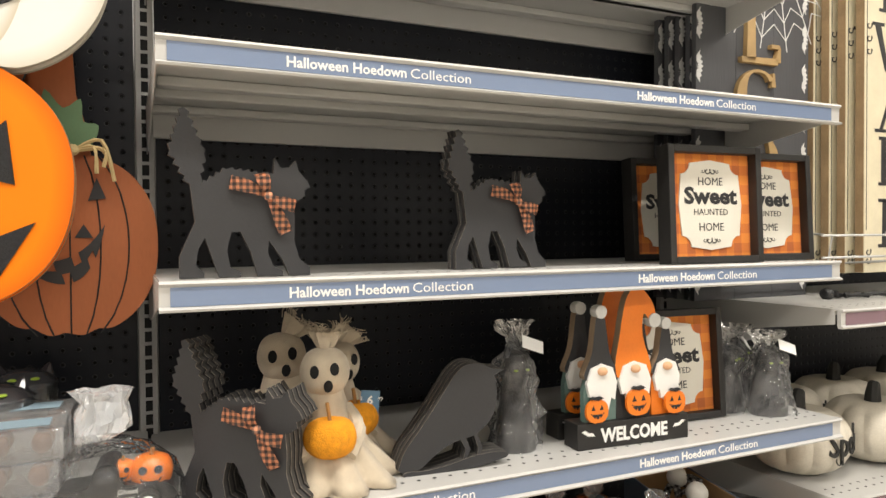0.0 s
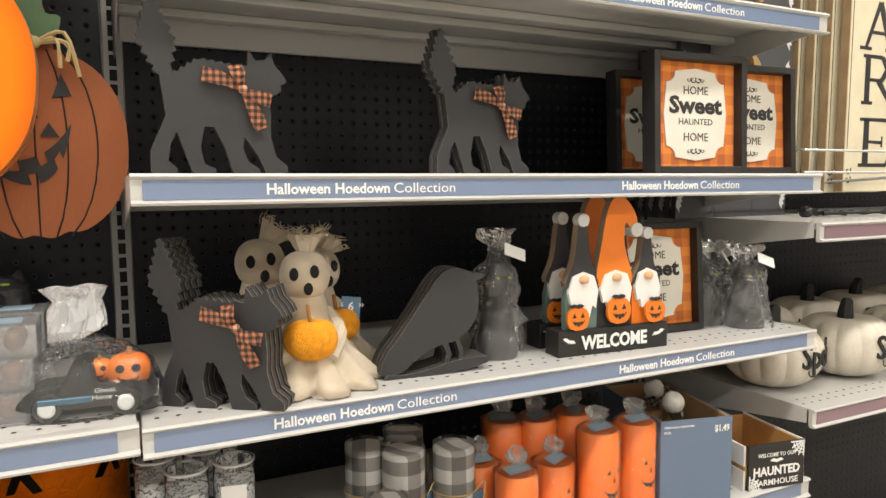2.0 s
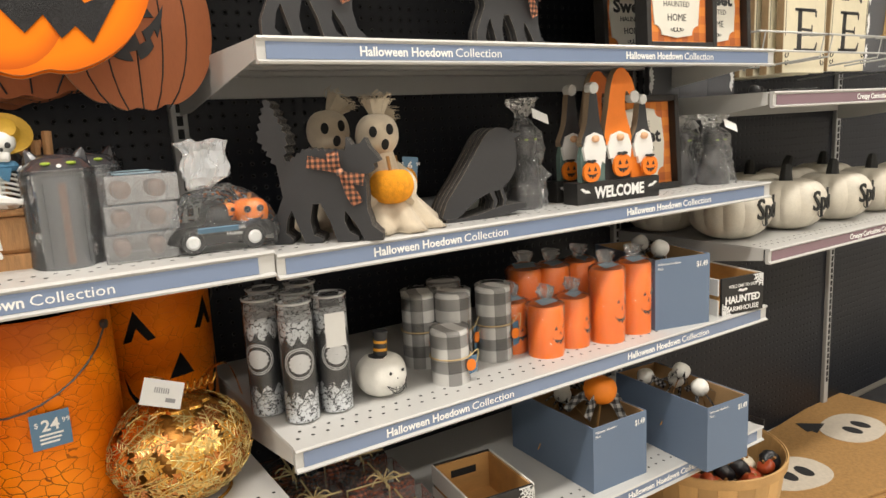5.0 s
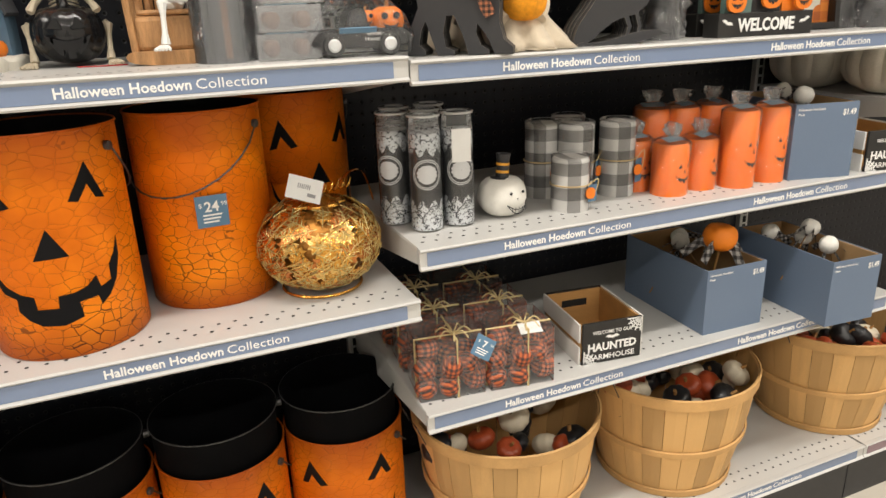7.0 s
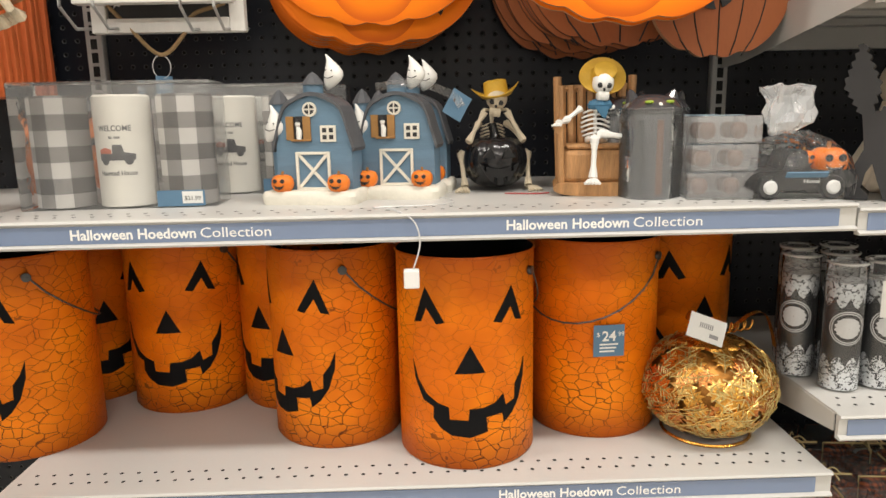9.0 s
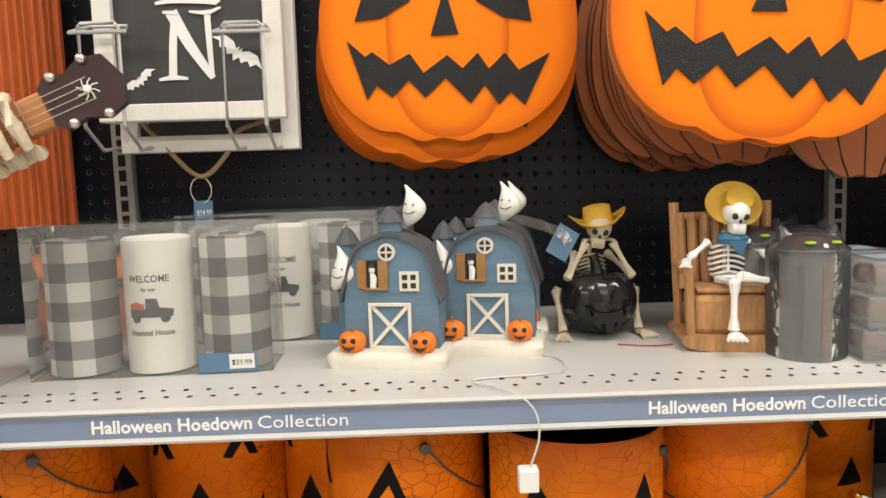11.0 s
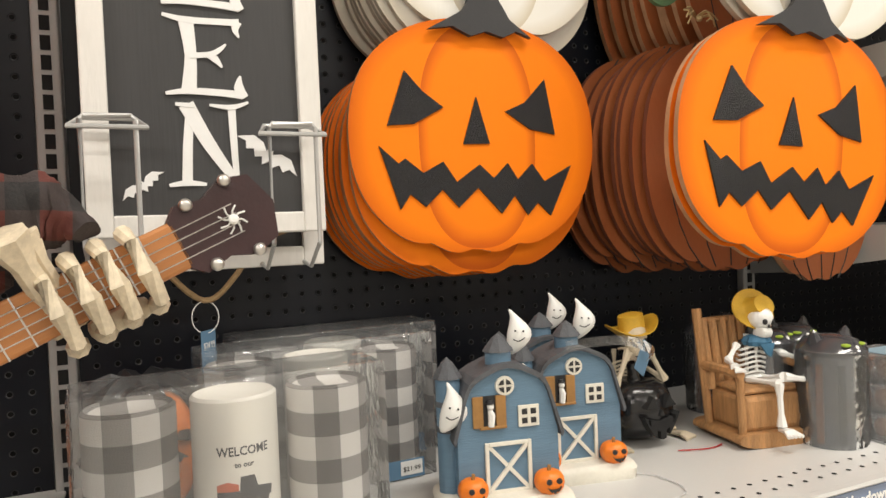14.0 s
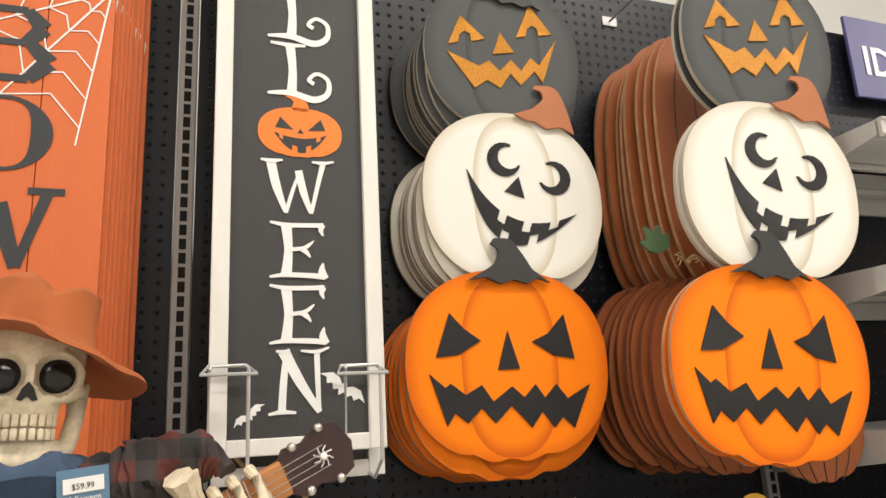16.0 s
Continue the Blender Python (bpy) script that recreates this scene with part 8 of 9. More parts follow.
# ---- right bay: white pumpkins, mats, signs ----
PALE_PUMP = surface("antiqued_white_pumpkin", (0.66, 0.61, 0.51), 0.55, vary=0.25, scale=14, bumps=0.2)
STEM_BLACK = surface("black_stem", (0.02, 0.02, 0.018), 0.7, bumps=0.4)


def spooky_pumpkin(m):
    th = thing("white_pumpkin", m, "antiqued white ribbed pumpkin with black raised script", "pumpkin decoration", "white script pumpkins")
    R, H = 0.108, 0.15
    body = part("body", lathe(bmesh.new(), globe(R, H, 18, 0.02), 72, lobes=12, depth=0.07), PALE_PUMP, th, smooth=True)
    part("stem", tube(bmesh.new(), spline([(0, 0, H - 0.03), (0.004, 0, H + 0.002), (0.018, 0, H + 0.022)], 4, False), 0.013, 8, [1.5 - 0.07 * i for i in range(9)]), STEM_BLACK, th, "black stem", smooth=True)
    bm = words("Spooky", 0.075, 0.17, 0.002, "CENTER", 0.0008)
    part("script", wrap(bm, R + 0.0005, cuts=16), STEM_BLACK, body, "raised black script", at=pose(0, 0, H * 0.4, 0, 0, 0))
    bm = bmesh.new()
    for sx in (-1, 1):
        scroll(bm, sx * 0.07, H * 0.34, 0.012, -sx)
    part("curl", wrap(bm, R + 0.002, cuts=10), STEM_BLACK, body)
    return th


sp = spooky_pumpkin(pose(1.31, -0.325, C2, 0, 0, 26))
for x, y, a in ((1.535, -0.345, 24), (1.77, -0.35, 22), (2.0, -0.35, 20), (2.23, -0.35, 15), (1.29, -0.12, 40), (1.47, -0.14, 10), (1.68, -0.14, 30), (1.9, -0.13, 0), (2.12, -0.13, 20)):
    copy_thing(sp, pose(x, y, C2, 0, 0, a))

# doormats
COIR = surface("tan_coir", (0.45, 0.25, 0.085), 0.95, vary=0.3, scale=90, fine=700, bumps=1.0)
MAT_WHITE = surface("cream_coir", (0.66, 0.58, 0.47), 0.95, vary=0.15, scale=90, fine=700, bumps=0.9)
MAT_BLACK = surface("black_coir", (0.02, 0.02, 0.02), 0.95, bumps=0.9)
MAT_ORANGE = surface("orange_coir", (0.6, 0.16, 0.03), 0.95, bumps=0.9)


def flat_shape(outline, z, material, name, parent, label=""):
    bm = plate(bmesh.new(), outline, -z, -z + 0.002)
    return part(name, bm, material, parent, label, at=pose(0, 0, 0, -90, 0, 0))


def doormat(m):
    th = thing("doormat", m, "tan coir doormat with cream ghost face lying flat", "doormat", "ghost doormats")
    part("mat", slab(-0.3, 0.3, -0.2, 0.2, 0, 0.014, bevel=0.003), COIR, th)
    flat_shape(oval(0.14, 0.1, -0.02, 0.0, 36, 2.3), 0.0155, MAT_WHITE, "ghost_face", th, "cream ghost face")
    for x in (0.0, 0.07):
        flat_shape(oval(0.024, 0.036, x - 0.045, -0.01, 20), 0.0165, MAT_BLACK, "eye", th)
    flat_shape([(-0.2, 0.06), (-0.06, 0.085), (-0.13, 0.16)], 0.0165, MAT_BLACK, "hat", th)
    flat_shape([(-0.24, 0.05), (-0.17, 0.055), (-0.2, 0.1)], 0.0165, MAT_ORANGE, "hat_band", th)
    return th


dm = doormat(pose(1.78, -0.27, 0.21, 0, 0, -12))
copy_thing(dm, pose(1.8, -0.27, 0.195, 0, 0, -20))
copy_thing(dm, pose(2.3, -0.2, 0.196, 0, 0, 5))

# hanging signs
GREY_PAINT = surface("dark_grey_board", (0.085, 0.087, 0.095), 0.6, vary=0.15, scale=14, bumps=0.15, stretch=(1, 1, 0.1))
TAN_LETTER = surface("tan_wood_letter", (0.45, 0.3, 0.13), 0.6, vary=0.2)
CREAM_BOARD = surface("aged_cream_board", (0.72, 0.65, 0.47), 0.6, vary=0.12, scale=20, bumps=0.1)


def welcome_sign(m):
    th = thing("grey_sign", m, "tall dark grey plank sign with raised tan letters and white bats", "wall sign", "grey signs")
    for k in range(3):
        part("plank", slab(-0.18 + 0.1202 * k, -0.06 + 0.12 * k, -0.014, 0, 0, 1.1, bevel=0.0015), GREY_PAINT, th)
    for ch, z in (("M", 0.11), ("O", 0.257), ("C", 0.403), ("L", 0.55), ("E", 0.697), ("W", 0.844)):
        part("letter", serif_letter(ch, 0.135, 0.125, 0.012), TAN_LETTER, th, "raised tan letter", at=pose(0.0, -0.0142, z))
    for sx in (-1, 1):
        for k in range(11):
            part("bat", plate(bmesh.new(), moved(bat_outline(0.036), sx * 0.168, 0.05 + 0.095 * k, 90), -0.0152, -0.0142), CHALK, th, "white painted bat")
    part("web", web(bmesh.new(), 0.06, 0.86, 0.28, 6, 225, 315, 6), CHALK, th, "white painted web", at=pose(0, -0.0145, 0))
    return th


ws = welcome_sign(pose(1.302, -0.2, 1.456, 1, 0, 0))
for k in range(4):
    copy_thing(ws, pose(1.312 - 0.002 * k, -0.17 + 0.032 * k, 1.456, 1, 0, 0))


SIGN_EDGE = surface("brown_board_edge", (0.34, 0.23, 0.12), 0.8, vary=0.4, scale=20)


def beware_sign(m):
    th = thing("cream_sign", m, "tall aged cream wooden sign with black serif letters", "wall sign", "cream signs")
    part("board", slab(-0.105, 0.105, -0.022, 0, 0, 1.1, bevel=0.002), CREAM_BOARD, th)
    part("edge", slab(-0.1075, -0.1052, -0.021, -0.001, 0.001, 1.099), SIGN_EDGE, th, "brown raw edge")
    for x in (-0.098, 0.098):
        part("edge_line", slab(x - 0.001, x + 0.001, -0.0226, -0.0221, 0.1, 1.0), BLACK_INK, th)
    for ch, z in (("E", 0.063), ("R", 0.21), ("A", 0.336), ("W", 0.478), ("E", 0.62), ("B", 0.76)):
        part("letter", serif_letter(ch, 0.12, 0.108, 0.0006, 1.0), BLACK_INK, th, "black serif letter", at=pose(0.0, -0.0222, z))
    for sx in (-1, 1):
        for z in (0.03, 0.05, 0.52, 0.55, 0.58):
            part("flourish", scroll(bmesh.new(), sx * 0.082, z, 0.011, sx), BLACK_INK, th, "black corner scroll", at=pose(0, -0.0225, 0))
    return th


bs = beware_sign(pose(1.645, -0.3, 1.512, 0.5, 0, 0))
for k in range(6):
    copy_thing(bs, pose(1.633 - 0.006 * k, -0.262 + 0.038 * k, 1.51, 0.5, 0, 0))
copy_thing(bs, pose(1.93, -0.27, 1.52, 2, 0, 0))
copy_thing(ws, pose(2.25, -0.26, 1.52, 2, 0, 0))


def wire_rack(x, z):
    th = thing("wire_rack", pose(x, 0, z), "grey wire rack holding the hanging signs", "wire rack", "wire racks")
    for sx in (-0.13, 0.13):
        part("arm", tube(bmesh.new(), [(sx, 0, -0.03), (sx, -0.43, 0.0), (sx, -0.44, 0.055), (sx, -0.38, 0.06)], 0.003, 6), WIRE, th, smooth=True)
    for y, dz in ((-0.44, 0.055), (-0.44, 0.01), (-0.25, -0.012)):
        part("cross_wire", tube(bmesh.new(), [(-0.16, y, dz), (0.16, y, dz)], 0.0028, 6), WIRE, th)
    return th


for x in (1.4, 1.7, 2.05, 2.3):
    wire_rack(x, 1.545)

# black toy skeleton lying on the shelf
th = thing("toy_skeleton", pose(1.48, -0.33, C1, 0, 0, -4), "small black plastic skeleton toy lying on the shelf", "toy")
bm = bmesh.new()
join(bm, skull_bm(0.028), pose(-0.05, 0, 0.012, 0, -90, 0))
for p, q in (((-0.04, 0, 0.008), (0.03, 0, 0.008)), ((0.03, 0.008, 0.008), (0.09, 0.012, 0.008)), ((0.09, 0.012, 0.008), (0.15, 0.012, 0.008)), ((0.03, -0.008, 0.008), (0.09, -0.02, 0.008)), ((0.09, -0.02, 0.008), (0.15, -0.03, 0.008)), ((-0.03, 0.01, 0.008), (0.03, 0.03, 0.008)), ((-0.03, -0.01, 0.008), (0.02, -0.03, 0.008))):
    bone(bm, p, q, 0.004)
part("figure", bm, BLACK_RESIN, th)

# ---- next bay: seated skeleton with banjo ----
SKULL = surface("aged_bone", (0.7, 0.6, 0.44), 0.5, vary=0.5, scale=30, bumps=0.35)
SHIRT = plaid("red_grey_flannel", (0.096, 0.021, 0.015), (0.012, 0.012, 0.013), 0.016, (0.036, 0.027, 0.027), fuzz=0.06)
DENIM = surface("washed_denim", (0.10, 0.16, 0.26), 0.9, vary=0.25, scale=40, fine=900, bumps=0.4)
HATFELT = surface("rust_felt", (0.42, 0.12, 0.035), 0.95, vary=0.2, scale=30, fine=700, bumps=0.3)
BLACK_EYE = surface("black_glass_eye", (0.006, 0.006, 0.007), 0.12)


def fused(bm, voxel, rounds):
    """Welds overlapping solids into one smooth skin."""
    me = bpy.data.meshes.new("skin")
    bm.to_mesh(me)
    bm.free()
    ob = new("skin", me)
    weld = ob.modifiers.new("weld", "REMESH")
    weld.mode, weld.voxel_size = "VOXEL", voxel
    soft = ob.modifiers.new("soft", "SMOOTH")
    soft.factor, soft.iterations = 0.5, rounds
    done = bpy.data.meshes.new_from_object(ob.evaluated_get(bpy.context.evaluated_depsgraph_get()))
    out = bmesh.new()
    out.from_mesh(done)
    bpy.data.objects.remove(ob)
    bpy.data.meshes.remove(me)
    bpy.data.meshes.remove(done)
    out.normal_update()
    return out


def seated_skeleton(m):
    """A doll: one mesh of bone, shirt, scarf and jeans, its neck base at the origin."""
    bm = bmesh.new()
    # skull: domed brow, wide cheeks, broad jaw, fused and smoothed into one skin
    sk = lathe(bmesh.new(), globe(0.0405, 0.078, 20), 36, squash=1.12, at=(0, 0.002, 0.034))
    join(sk, slab(-0.03, 0.03, -0.04, 0.01, 0.03, 0.07, bevel=0.012))
    join(sk, lathe(bmesh.new(), [(0, 0.004), (0.019, 0.006), (0.022, 0.018), (0.024, 0.034), (0.02, 0.044), (0, 0.046)], 24, squash=0.9), pose(0, -0.026, 0))
    join(sk, lathe(bmesh.new(), [(0, -0.021), (0.016, -0.02), (0.0225, -0.014), (0.0245, -0.004), (0.0225, 0.004), (0, 0.005)], 24, squash=0.8), pose(0, -0.024, 0))
    for sx in (-1, 1):
        join(sk, tube(bmesh.new(), spline([(sx * 0.012, -0.04, 0.034), (sx * 0.027, -0.036, 0.036), (sx * 0.037, -0.018, 0.043), (sx * 0.039, 0.008, 0.046)], 4, False), 0.0066, 8))
        join(sk, tube(bmesh.new(), spline([(sx * 0.037, 0.002, 0.042), (sx * 0.034, -0.004, 0.014), (sx * 0.028, -0.02, -0.006), (sx * 0.014, -0.034, -0.013), (0, -0.037, -0.014)], 5, False), 0.0078, 9))
        ring = [(sx * 0.019 + 0.0165 * math.cos(q), -0.0405 + 0.26 * abs(sx * 0.019 + 0.0165 * math.cos(q)), 0.0515 + 0.0172 * math.sin(q)) for q in [2 * math.pi * i / 20 for i in range(21)]]
        join(sk, tube(bmesh.new(), ring, 0.0042, 7))
    sk = fused(sk, 0.0019, 5)
    for v in sk.verts:
        for sx in (-1, 1):
            d = math.hypot(v.co.x - sx * 0.019, (v.co.z - 0.0515) * 0.95)
            if d < 0.0158 and v.co.y < -0.005:
                v.co.y = max(v.co.y, -0.024 - 0.014 * (d / 0.0158) ** 4)
        v.co += v.normal * noise.noise(v.co * 90) * 0.0006
    join(bm, sk, mat=0)
    for sx in (-1, 1):
        join(bm, lathe(bmesh.new(), globe(0.0148, 0.0305, 12), 24, squash=0.4), pose(sx * 0.019, -0.0275, 0.0362), 4)
    join(bm, plate(bmesh.new(), [(0, 0.045), (0.004, 0.04), (0.0072, 0.0315), (0.0035, 0.0305), (0, 0.034), (-0.0035, 0.0305), (-0.0072, 0.0315), (-0.004, 0.04)], -0.0492, -0.03), mat=4)
    for row, z, n in ((0, 0.0115, 9), (1, 0.0015, 9)):
        for k in range(n):
            q = radians(-70 + 140 * (k + 0.5) / n)
            tooth = slab(-0.0025, 0.0025, -0.0016, 0.003, 0.0, 0.0102 if row == 0 else 0.0092, bevel=0.0016)
            join(bm, tooth, Matrix.Translation((0.0222 * math.sin(q), -0.027 - 0.0205 * math.cos(q), z)) @ Matrix.Rotation(q * 0.85, 4, "Z"), 0)
    # torso, sleeves, jeans
    inv = m.inverted()
    prof = spline([(0.0, -0.29), (0.07, -0.28), (0.077, -0.2), (0.086, -0.1), (0.08, -0.05), (0.045, -0.025), (0.02, -0.015)], 5, False)
    torso = lathe(bmesh.new(), [(max(r, 0.0), z) for r, z in prof], 48, squash=0.6)
    for v in torso.verts:
        t = math.atan2(v.co.y, v.co.x)
        v.co.x *= 1 + 0.05 * math.sin(9 * t + 14 * v.co.z)
        v.co.y *= 1 + 0.07 * math.sin(11 * t - 18 * v.co.z)
    join(bm, rumple(torso, 0.009, 34), mat=1)
    right = [tuple(inv @ Vector(p)) for p in ((-1.315, -0.44, 1.55), (-1.275, -0.46, 1.562), (-1.24, -0.468, 1.575), (-1.21, -0.474, 1.588), (-1.178, -0.478, 1.588), (-1.156, -0.48, 1.58))]
    for pts, r, taper in (([(-0.07, 0, -0.06), (-0.12, -0.02, -0.14), (-0.1, -0.06, -0.2)], 0.032, None), (right, 0.03, (1.2, 1.15, 1.0, 0.72, 0.5, 0.3))):
        line = spline(pts, 8, False)
        n = len(line) - 1
        ws = [1.0] * (n + 1)
        if taper:
            for k in range(n + 1):
                u = k / n * (len(taper) - 1)
                q = min(int(u), len(taper) - 2)
                ws[k] = taper[q] + (taper[q + 1] - taper[q]) * (u - q)
        ws = [w * (1 + 0.07 * math.sin(1.9 * k)) for k, w in enumerate(ws)]
        join(bm, rumple(rumple(tube(bmesh.new(), line, r, 26, ws), 0.014, 30, 2.0), 0.006, 70, 5.0), mat=1)
    for sx in (-1, 1):
        leg = spline([(sx * 0.04, 0, -0.27), (sx * 0.05, -0.09, -0.29), (sx * 0.05, -0.115, -0.36), (sx * 0.05, -0.105, -0.52)], 6, False)
        join(bm, rumple(tube(bmesh.new(), leg, 0.034, 14), 0.01), mat=3)
    cloth = lathe(bmesh.new(), spline([(0.024, -0.004), (0.046, -0.006), (0.06, -0.02), (0.066, -0.04), (0.06, -0.056), (0.035, -0.06)], 4, False), 56, squash=0.8)
    for v in cloth.verts:
        t = math.atan2(v.co.y, v.co.x)
        fold = 1 + 0.09 * math.sin(5 * t + 40 * v.co.z) + 0.04 * math.sin(13 * t)
        v.co.x, v.co.y = v.co.x * fold, v.co.y * fold
        v.co.z -= 0.03 * max(0.0, -math.sin(t + 0.5)) ** 2 * min(1.0, -v.co.z / 0.03)
    join(bm, rumple(cloth, 0.006, 40), pose(-0.006, -0.008, 0.0), 2)
    point = bmesh.new()
    grid = [[point.verts.new((-0.05 + 0.1 * (u / 10) * (1 - 0.75 * w / 8) + 0.052 * w / 8, -0.076 - 0.004 * math.sin(u * 0.9 + w * 0.4), -0.026 - 0.062 * w / 8)) for u in range(11)] for w in range(9)]
    for p, q in zip(grid, grid[1:]):
        for u in range(10):
            point.faces.new((p[u], q[u], q[u + 1], p[u + 1]))
    bmesh.ops.solidify(point, geom=point.faces[:], thickness=0.002)
    join(bm, rumple(point, 0.004, 40), mat=2)
    # forearm and finger bones on the neck of the banjo
    for p, q, r in (((-1.208, -0.5, 1.578), (-1.178, -0.462, 1.512), 0.0085), ((-1.2, -0.49, 1.58), (-1.17, -0.458, 1.515), 0.0065)):
        bone(bm, inv @ Vector(p), inv @ Vector(q), r)
    for k in range(4):
        o = NECK_A + NECK_D * (NECK_L - 0.135 + 0.021 * k)
        pts = [o + NECK_SIDE * u + NECK_UP * v for u, v in ((0.034, -0.012), (0.03, 0.012), (0.006, 0.02), (-0.018, 0.017), (-0.027, 0.004))]
        tube(bm, [inv @ q for q in pts], 0.0052, 8, (1.35, 0.9, 1.2, 0.85, 1.05))
    hex_box_at = inv @ (NECK_A + NECK_D * (NECK_L - 0.1) + NECK_SIDE * 0.03 - NECK_UP * 0.016)
    join(bm, slab(-0.019, 0.019, -0.006, 0.006, -0.007, 0.007, bevel=0.005), Matrix.Translation(hex_box_at) @ Matrix.Rotation(radians(-25), 4, "Y"), 0)
    ob = tagged(part("seated_skeleton_doll", bm, [SKULL, SHIRT, surface("blue_bandana", (0.05, 0.085, 0.145), 0.9, vary=0.2, scale=60, bumps=0.4), DENIM, BLACK_EYE], smooth=True), "seated skeleton doll in plaid flannel shirt, bandana and jeans", "skeleton doll")
    ob.matrix_basis = m
    return ob


NECK_A, NECK_B = Vector((-1.345, -0.5, 1.452)), Vector((-1.062, -0.452, 1.583))
NECK_D = (NECK_B - NECK_A).normalized()
NECK_UP = (Vector((0, -1, 0)) - NECK_D * Vector((0, -1, 0)).dot(NECK_D)).normalized()
NECK_SIDE = NECK_D.cross(NECK_UP)
NECK_L = (NECK_B - NECK_A).length
SKM = pose(-1.356, -0.452, 1.616, -4, 2, 10) @ Matrix.Diagonal((1.25, 1.25, 1.25, 1))
seated_skeleton(SKM)
hatb = lathe(bmesh.new(), [(0, 0.044), (0.02, 0.05), (0.036, 0.052), (0.046, 0.044), (0.049, 0.02), (0.051, 0.004), (0.06, -0.002), (0.078, -0.004), (0.098, -0.006), (0.1, -0.009), (0.078, -0.008), (0.058, -0.006), (0.049, -0.004)], 48, squash=0.95)
for v in hatb.verts:
    q = math.hypot(v.co.x, v.co.y)
    if q > 0.052:
        w = (q - 0.052) / 0.048
        v.co.z += w * (0.006 * math.cos(3 * math.atan2(v.co.y, v.co.x)) - 0.022 * abs(v.co.x) / q)
    elif v.co.z > 0.03:
        v.co.z -= 0.014 * max(0.0, 1 - abs(v.co.x - 0.008) / 0.022)
th = thing("felt_hat", SKM @ pose(0.0, 0.004, 0.084, -5, 8, 0) @ Matrix.Diagonal((0.93, 0.94, 1.0, 1)), "floppy rust-orange felt hat on the skeleton doll", "hat")
part("hat", rumple(hatb, 0.006, 22), HATFELT, th, smooth=True)
ROSE = surface("banjo_neck_wood", (0.42, 0.17, 0.05), 0.4, vary=0.25, scale=18, bumps=0.1, stretch=(0.3, 3, 3))
MAROON = surface("dark_maroon_wood", (0.035, 0.012, 0.013), 0.35, vary=0.3, scale=20)
NICKEL = surface("nickel", (0.6, 0.58, 0.55), 0.3, metal=0.9)
BJ = Matrix((Vector((*NECK_D, 0)), Vector((*NECK_SIDE, 0)), Vector((*NECK_UP, 0)), Vector((0, 0, 0, 1)))).transposed()
BJ.translation = NECK_A
L = NECK_L
th = thing("banjo", BJ, "toy banjo with orange-brown neck held by the skeleton doll", "banjo")
part("neck", slab(-0.03, L - 0.035, -0.0195, 0.0195, -0.012, 0.006, bevel=0.003), ROSE, th, "orange-brown fretted neck")
hd = part("headstock", rumple(plate(bmesh.new(), [(L - 0.04, -0.02), (L - 0.03, -0.029), (L - 0.008, -0.025), (L + 0.012, -0.034), (L + 0.034, -0.028), (L + 0.044, 0), (L + 0.034, 0.028), (L + 0.012, 0.034), (L - 0.008, 0.025), (L - 0.03, 0.029), (L - 0.04, 0.02)], -0.004, 0.008), 0.0), MAROON, th, "dark maroon headstock", at=pose(0, 0, 0, -90, 0, 0))
hd.matrix_basis = Matrix.Rotation(radians(90), 4, "X") @ Matrix.Translation((0, -0.002, 0))
for sx, sz in ((L - 0.022, -0.026), (L - 0.022, 0.026), (L + 0.014, -0.031), (L + 0.014, 0.031)):
    part("tuning_peg", lathe(bmesh.new(), globe(0.0055, 0.009, 7), 12), NICKEL, th, "nickel peg", smooth=True, at=pose(sx, sz, 0.003))
for k in range(14):
    part("fret", slab(0.01 + 0.0185 * k, 0.0112 + 0.0185 * k, -0.0195, 0.0195, 0.006, 0.0072), NICKEL, th)
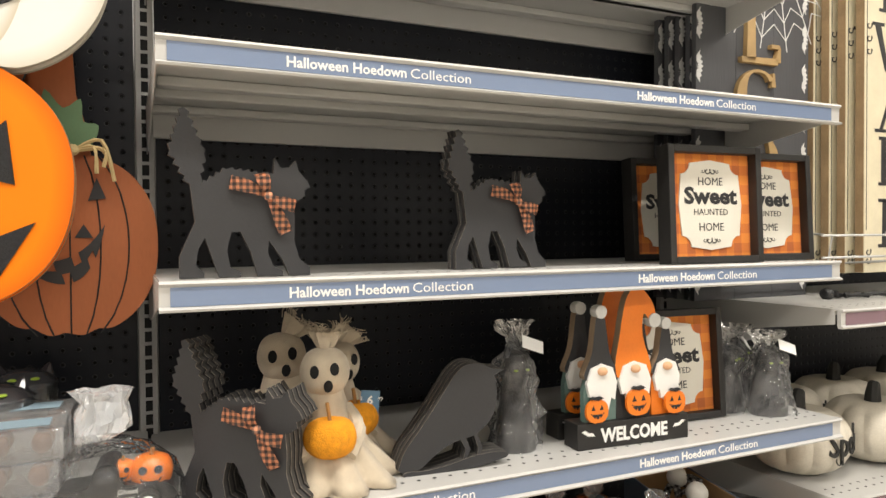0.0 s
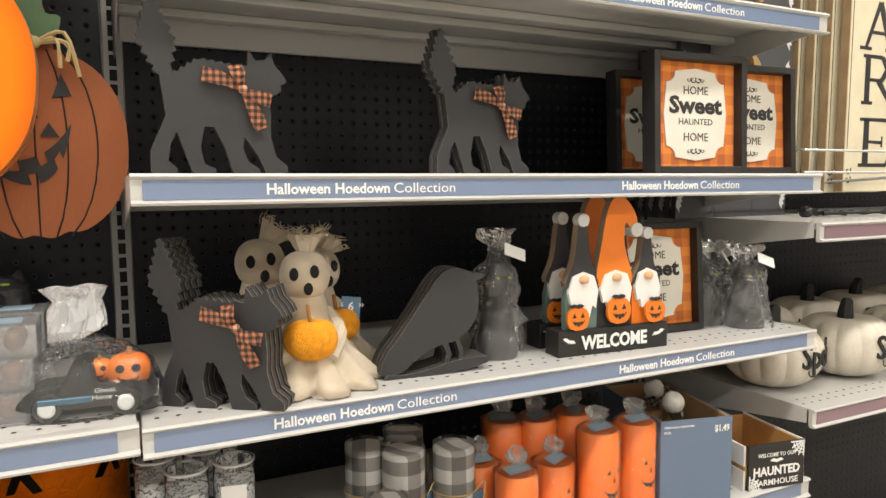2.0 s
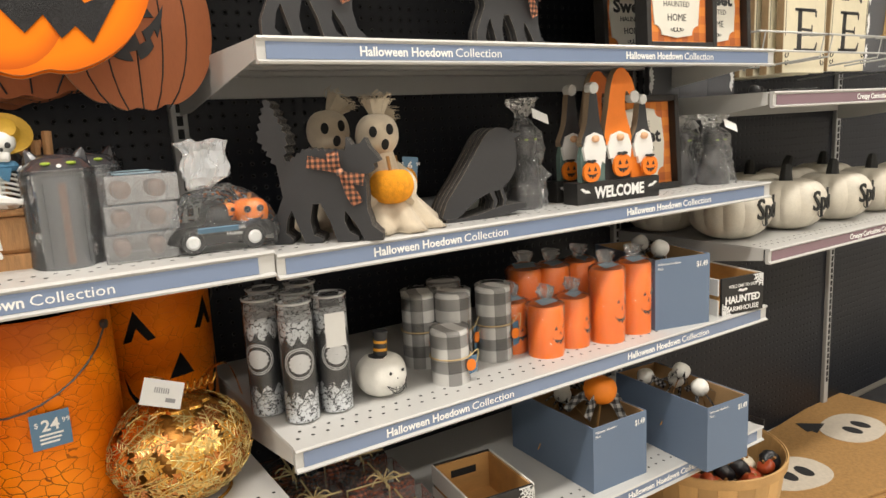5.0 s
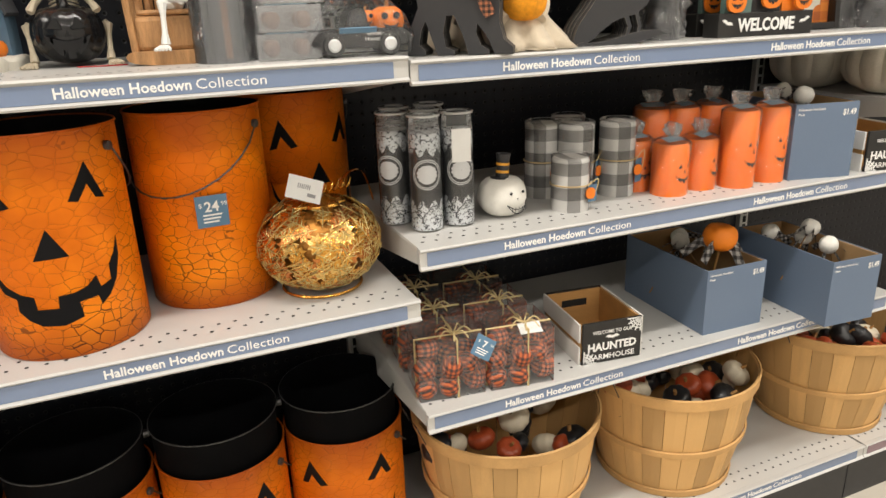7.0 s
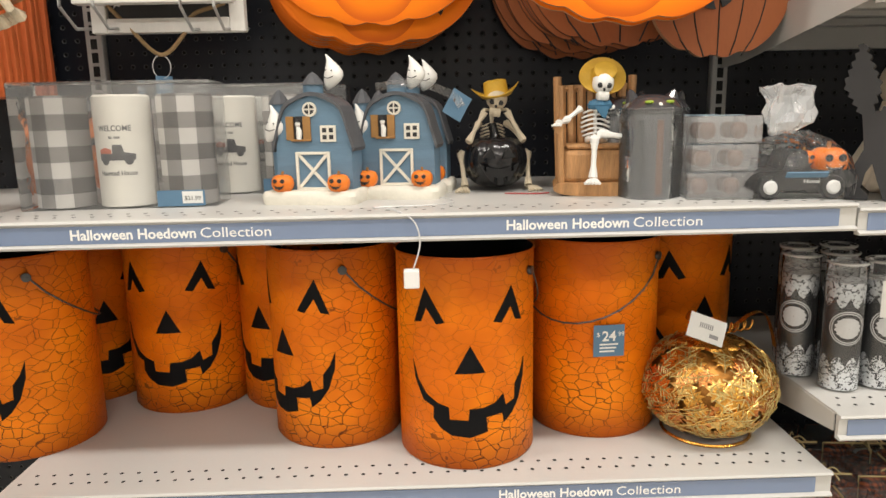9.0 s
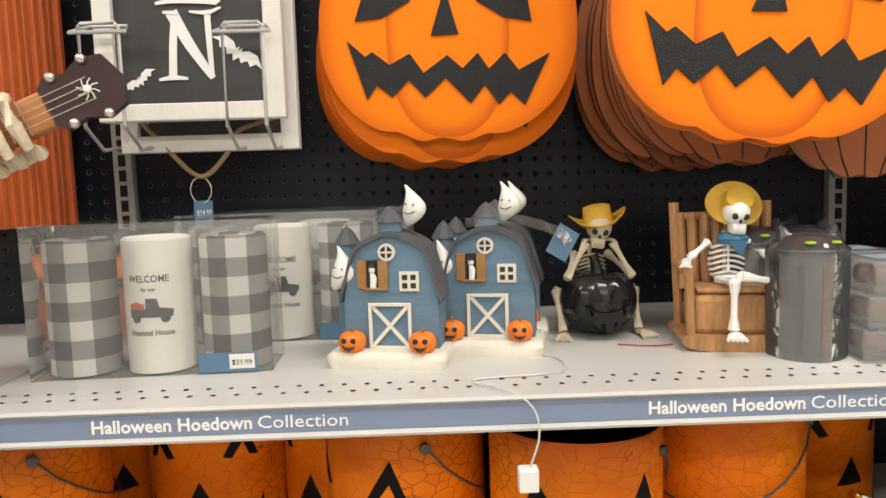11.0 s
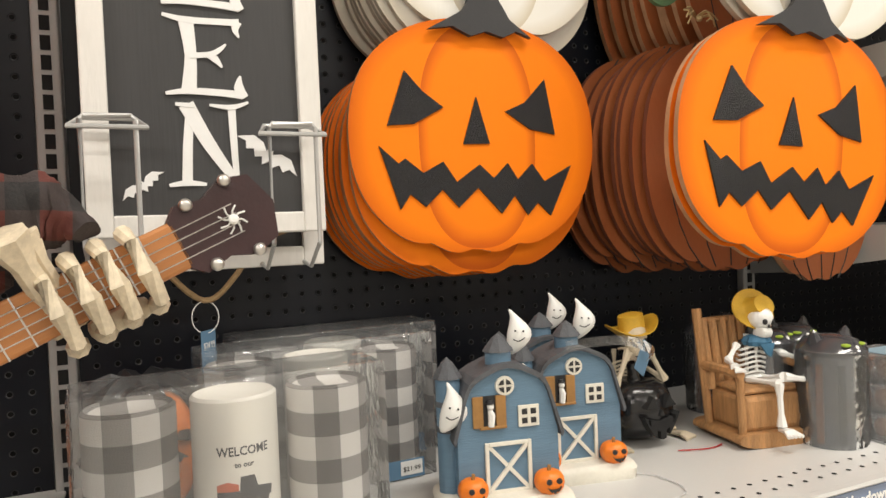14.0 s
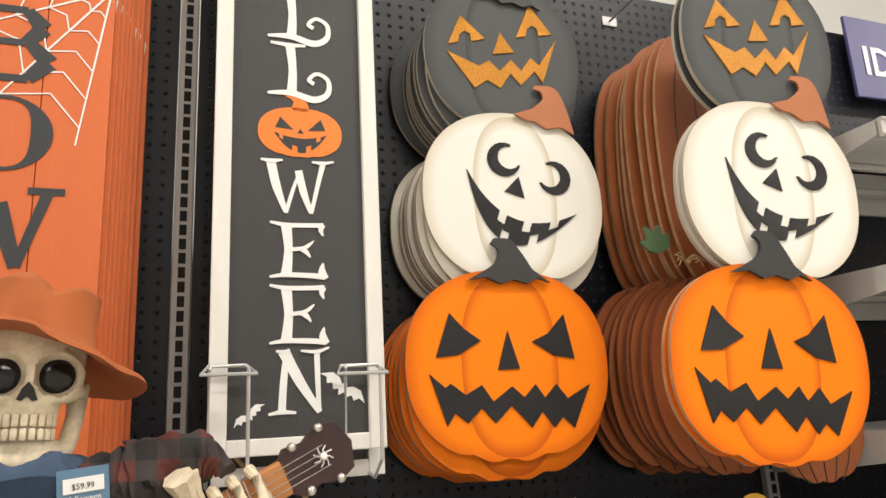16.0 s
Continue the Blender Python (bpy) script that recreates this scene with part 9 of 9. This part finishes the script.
for k in range(4):
    part("string", tube(bmesh.new(), [(-0.03, -0.009 + 0.006 * k, 0.0085), (L + 0.01, -0.012 + 0.008 * k, 0.0085)], 0.0005, 4), NICKEL, th)
spider = bmesh.new()
for k in range(8):
    q = radians(22 + 45 * k)
    tube(spider, [(0, 0, 0), (0.007 * math.cos(q), 0.007 * math.sin(q), 0.001), (0.012 * math.cos(q + 0.25), 0.012 * math.sin(q + 0.25), 0)], 0.0008, 4)
lathe(spider, globe(0.0045, 0.005, 6), 10)
part("spider", spider, GHOST, th, "white spider emblem", at=pose(L + 0.006, 0, 0.0062))
part("pot", lathe(bmesh.new(), [(0, -0.02), (0.075, -0.02), (0.08, -0.016), (0.08, 0.004), (0.074, 0.008), (0, 0.008)], 36), MAROON, th, "round banjo pot", at=pose(-0.1, 0, 0))
th = price_tag(pose(-1.288, -0.55, 1.596, 0, -5, 4), 0.042, 0.05, label="blue card price tag pinned to the doll's shirt")
part("price_label", slab(-0.016, 0.017, -0.0018, -0.0012, -0.021, -0.008), CARD, th)
part("price", words("$59.99", 0.0075, 0.018, 0.0001), BLACK_INK, th, at=pose(0, -0.0022, -0.018))
part("lettering", join(words("Halloween", 0.0085, 0.028, 0.0001), words("Hoedown", 0.0085, 0.024, 0.0001), pose(0, 0, -0.0075)), WHITE_INK, th, at=pose(0, -0.0016, -0.029))

# tall orange tin with bats, behind the candle boxes
th = thing("orange_lantern", pose(-1.13, -0.16, A3), "orange pumpkin lantern with black bats and leafy top", "lantern")
part("body", lathe(bmesh.new(), globe(0.062, 0.15, 14, 0.01), 48, lobes=8, depth=0.06), ORANGE, th, smooth=True)
for k in range(5):
    part("bat", plate(bmesh.new(), moved(bat_outline(0.026), 0, 0.075 + 0.02 * (k % 2)), -0.066, -0.052), BLACK_INK, th, at=Matrix.Rotation(radians(-60 + 40 * k), 4, "Z"))
for k in range(6):
    part("leaf", tube(bmesh.new(), spline([(0, 0, 0.14), (0.03 * math.cos(k), 0.03 * math.sin(k), 0.158), (0.055 * math.cos(k), 0.055 * math.sin(k), 0.142)], 3, False), 0.012, 5), BLACK_RESIN, th)
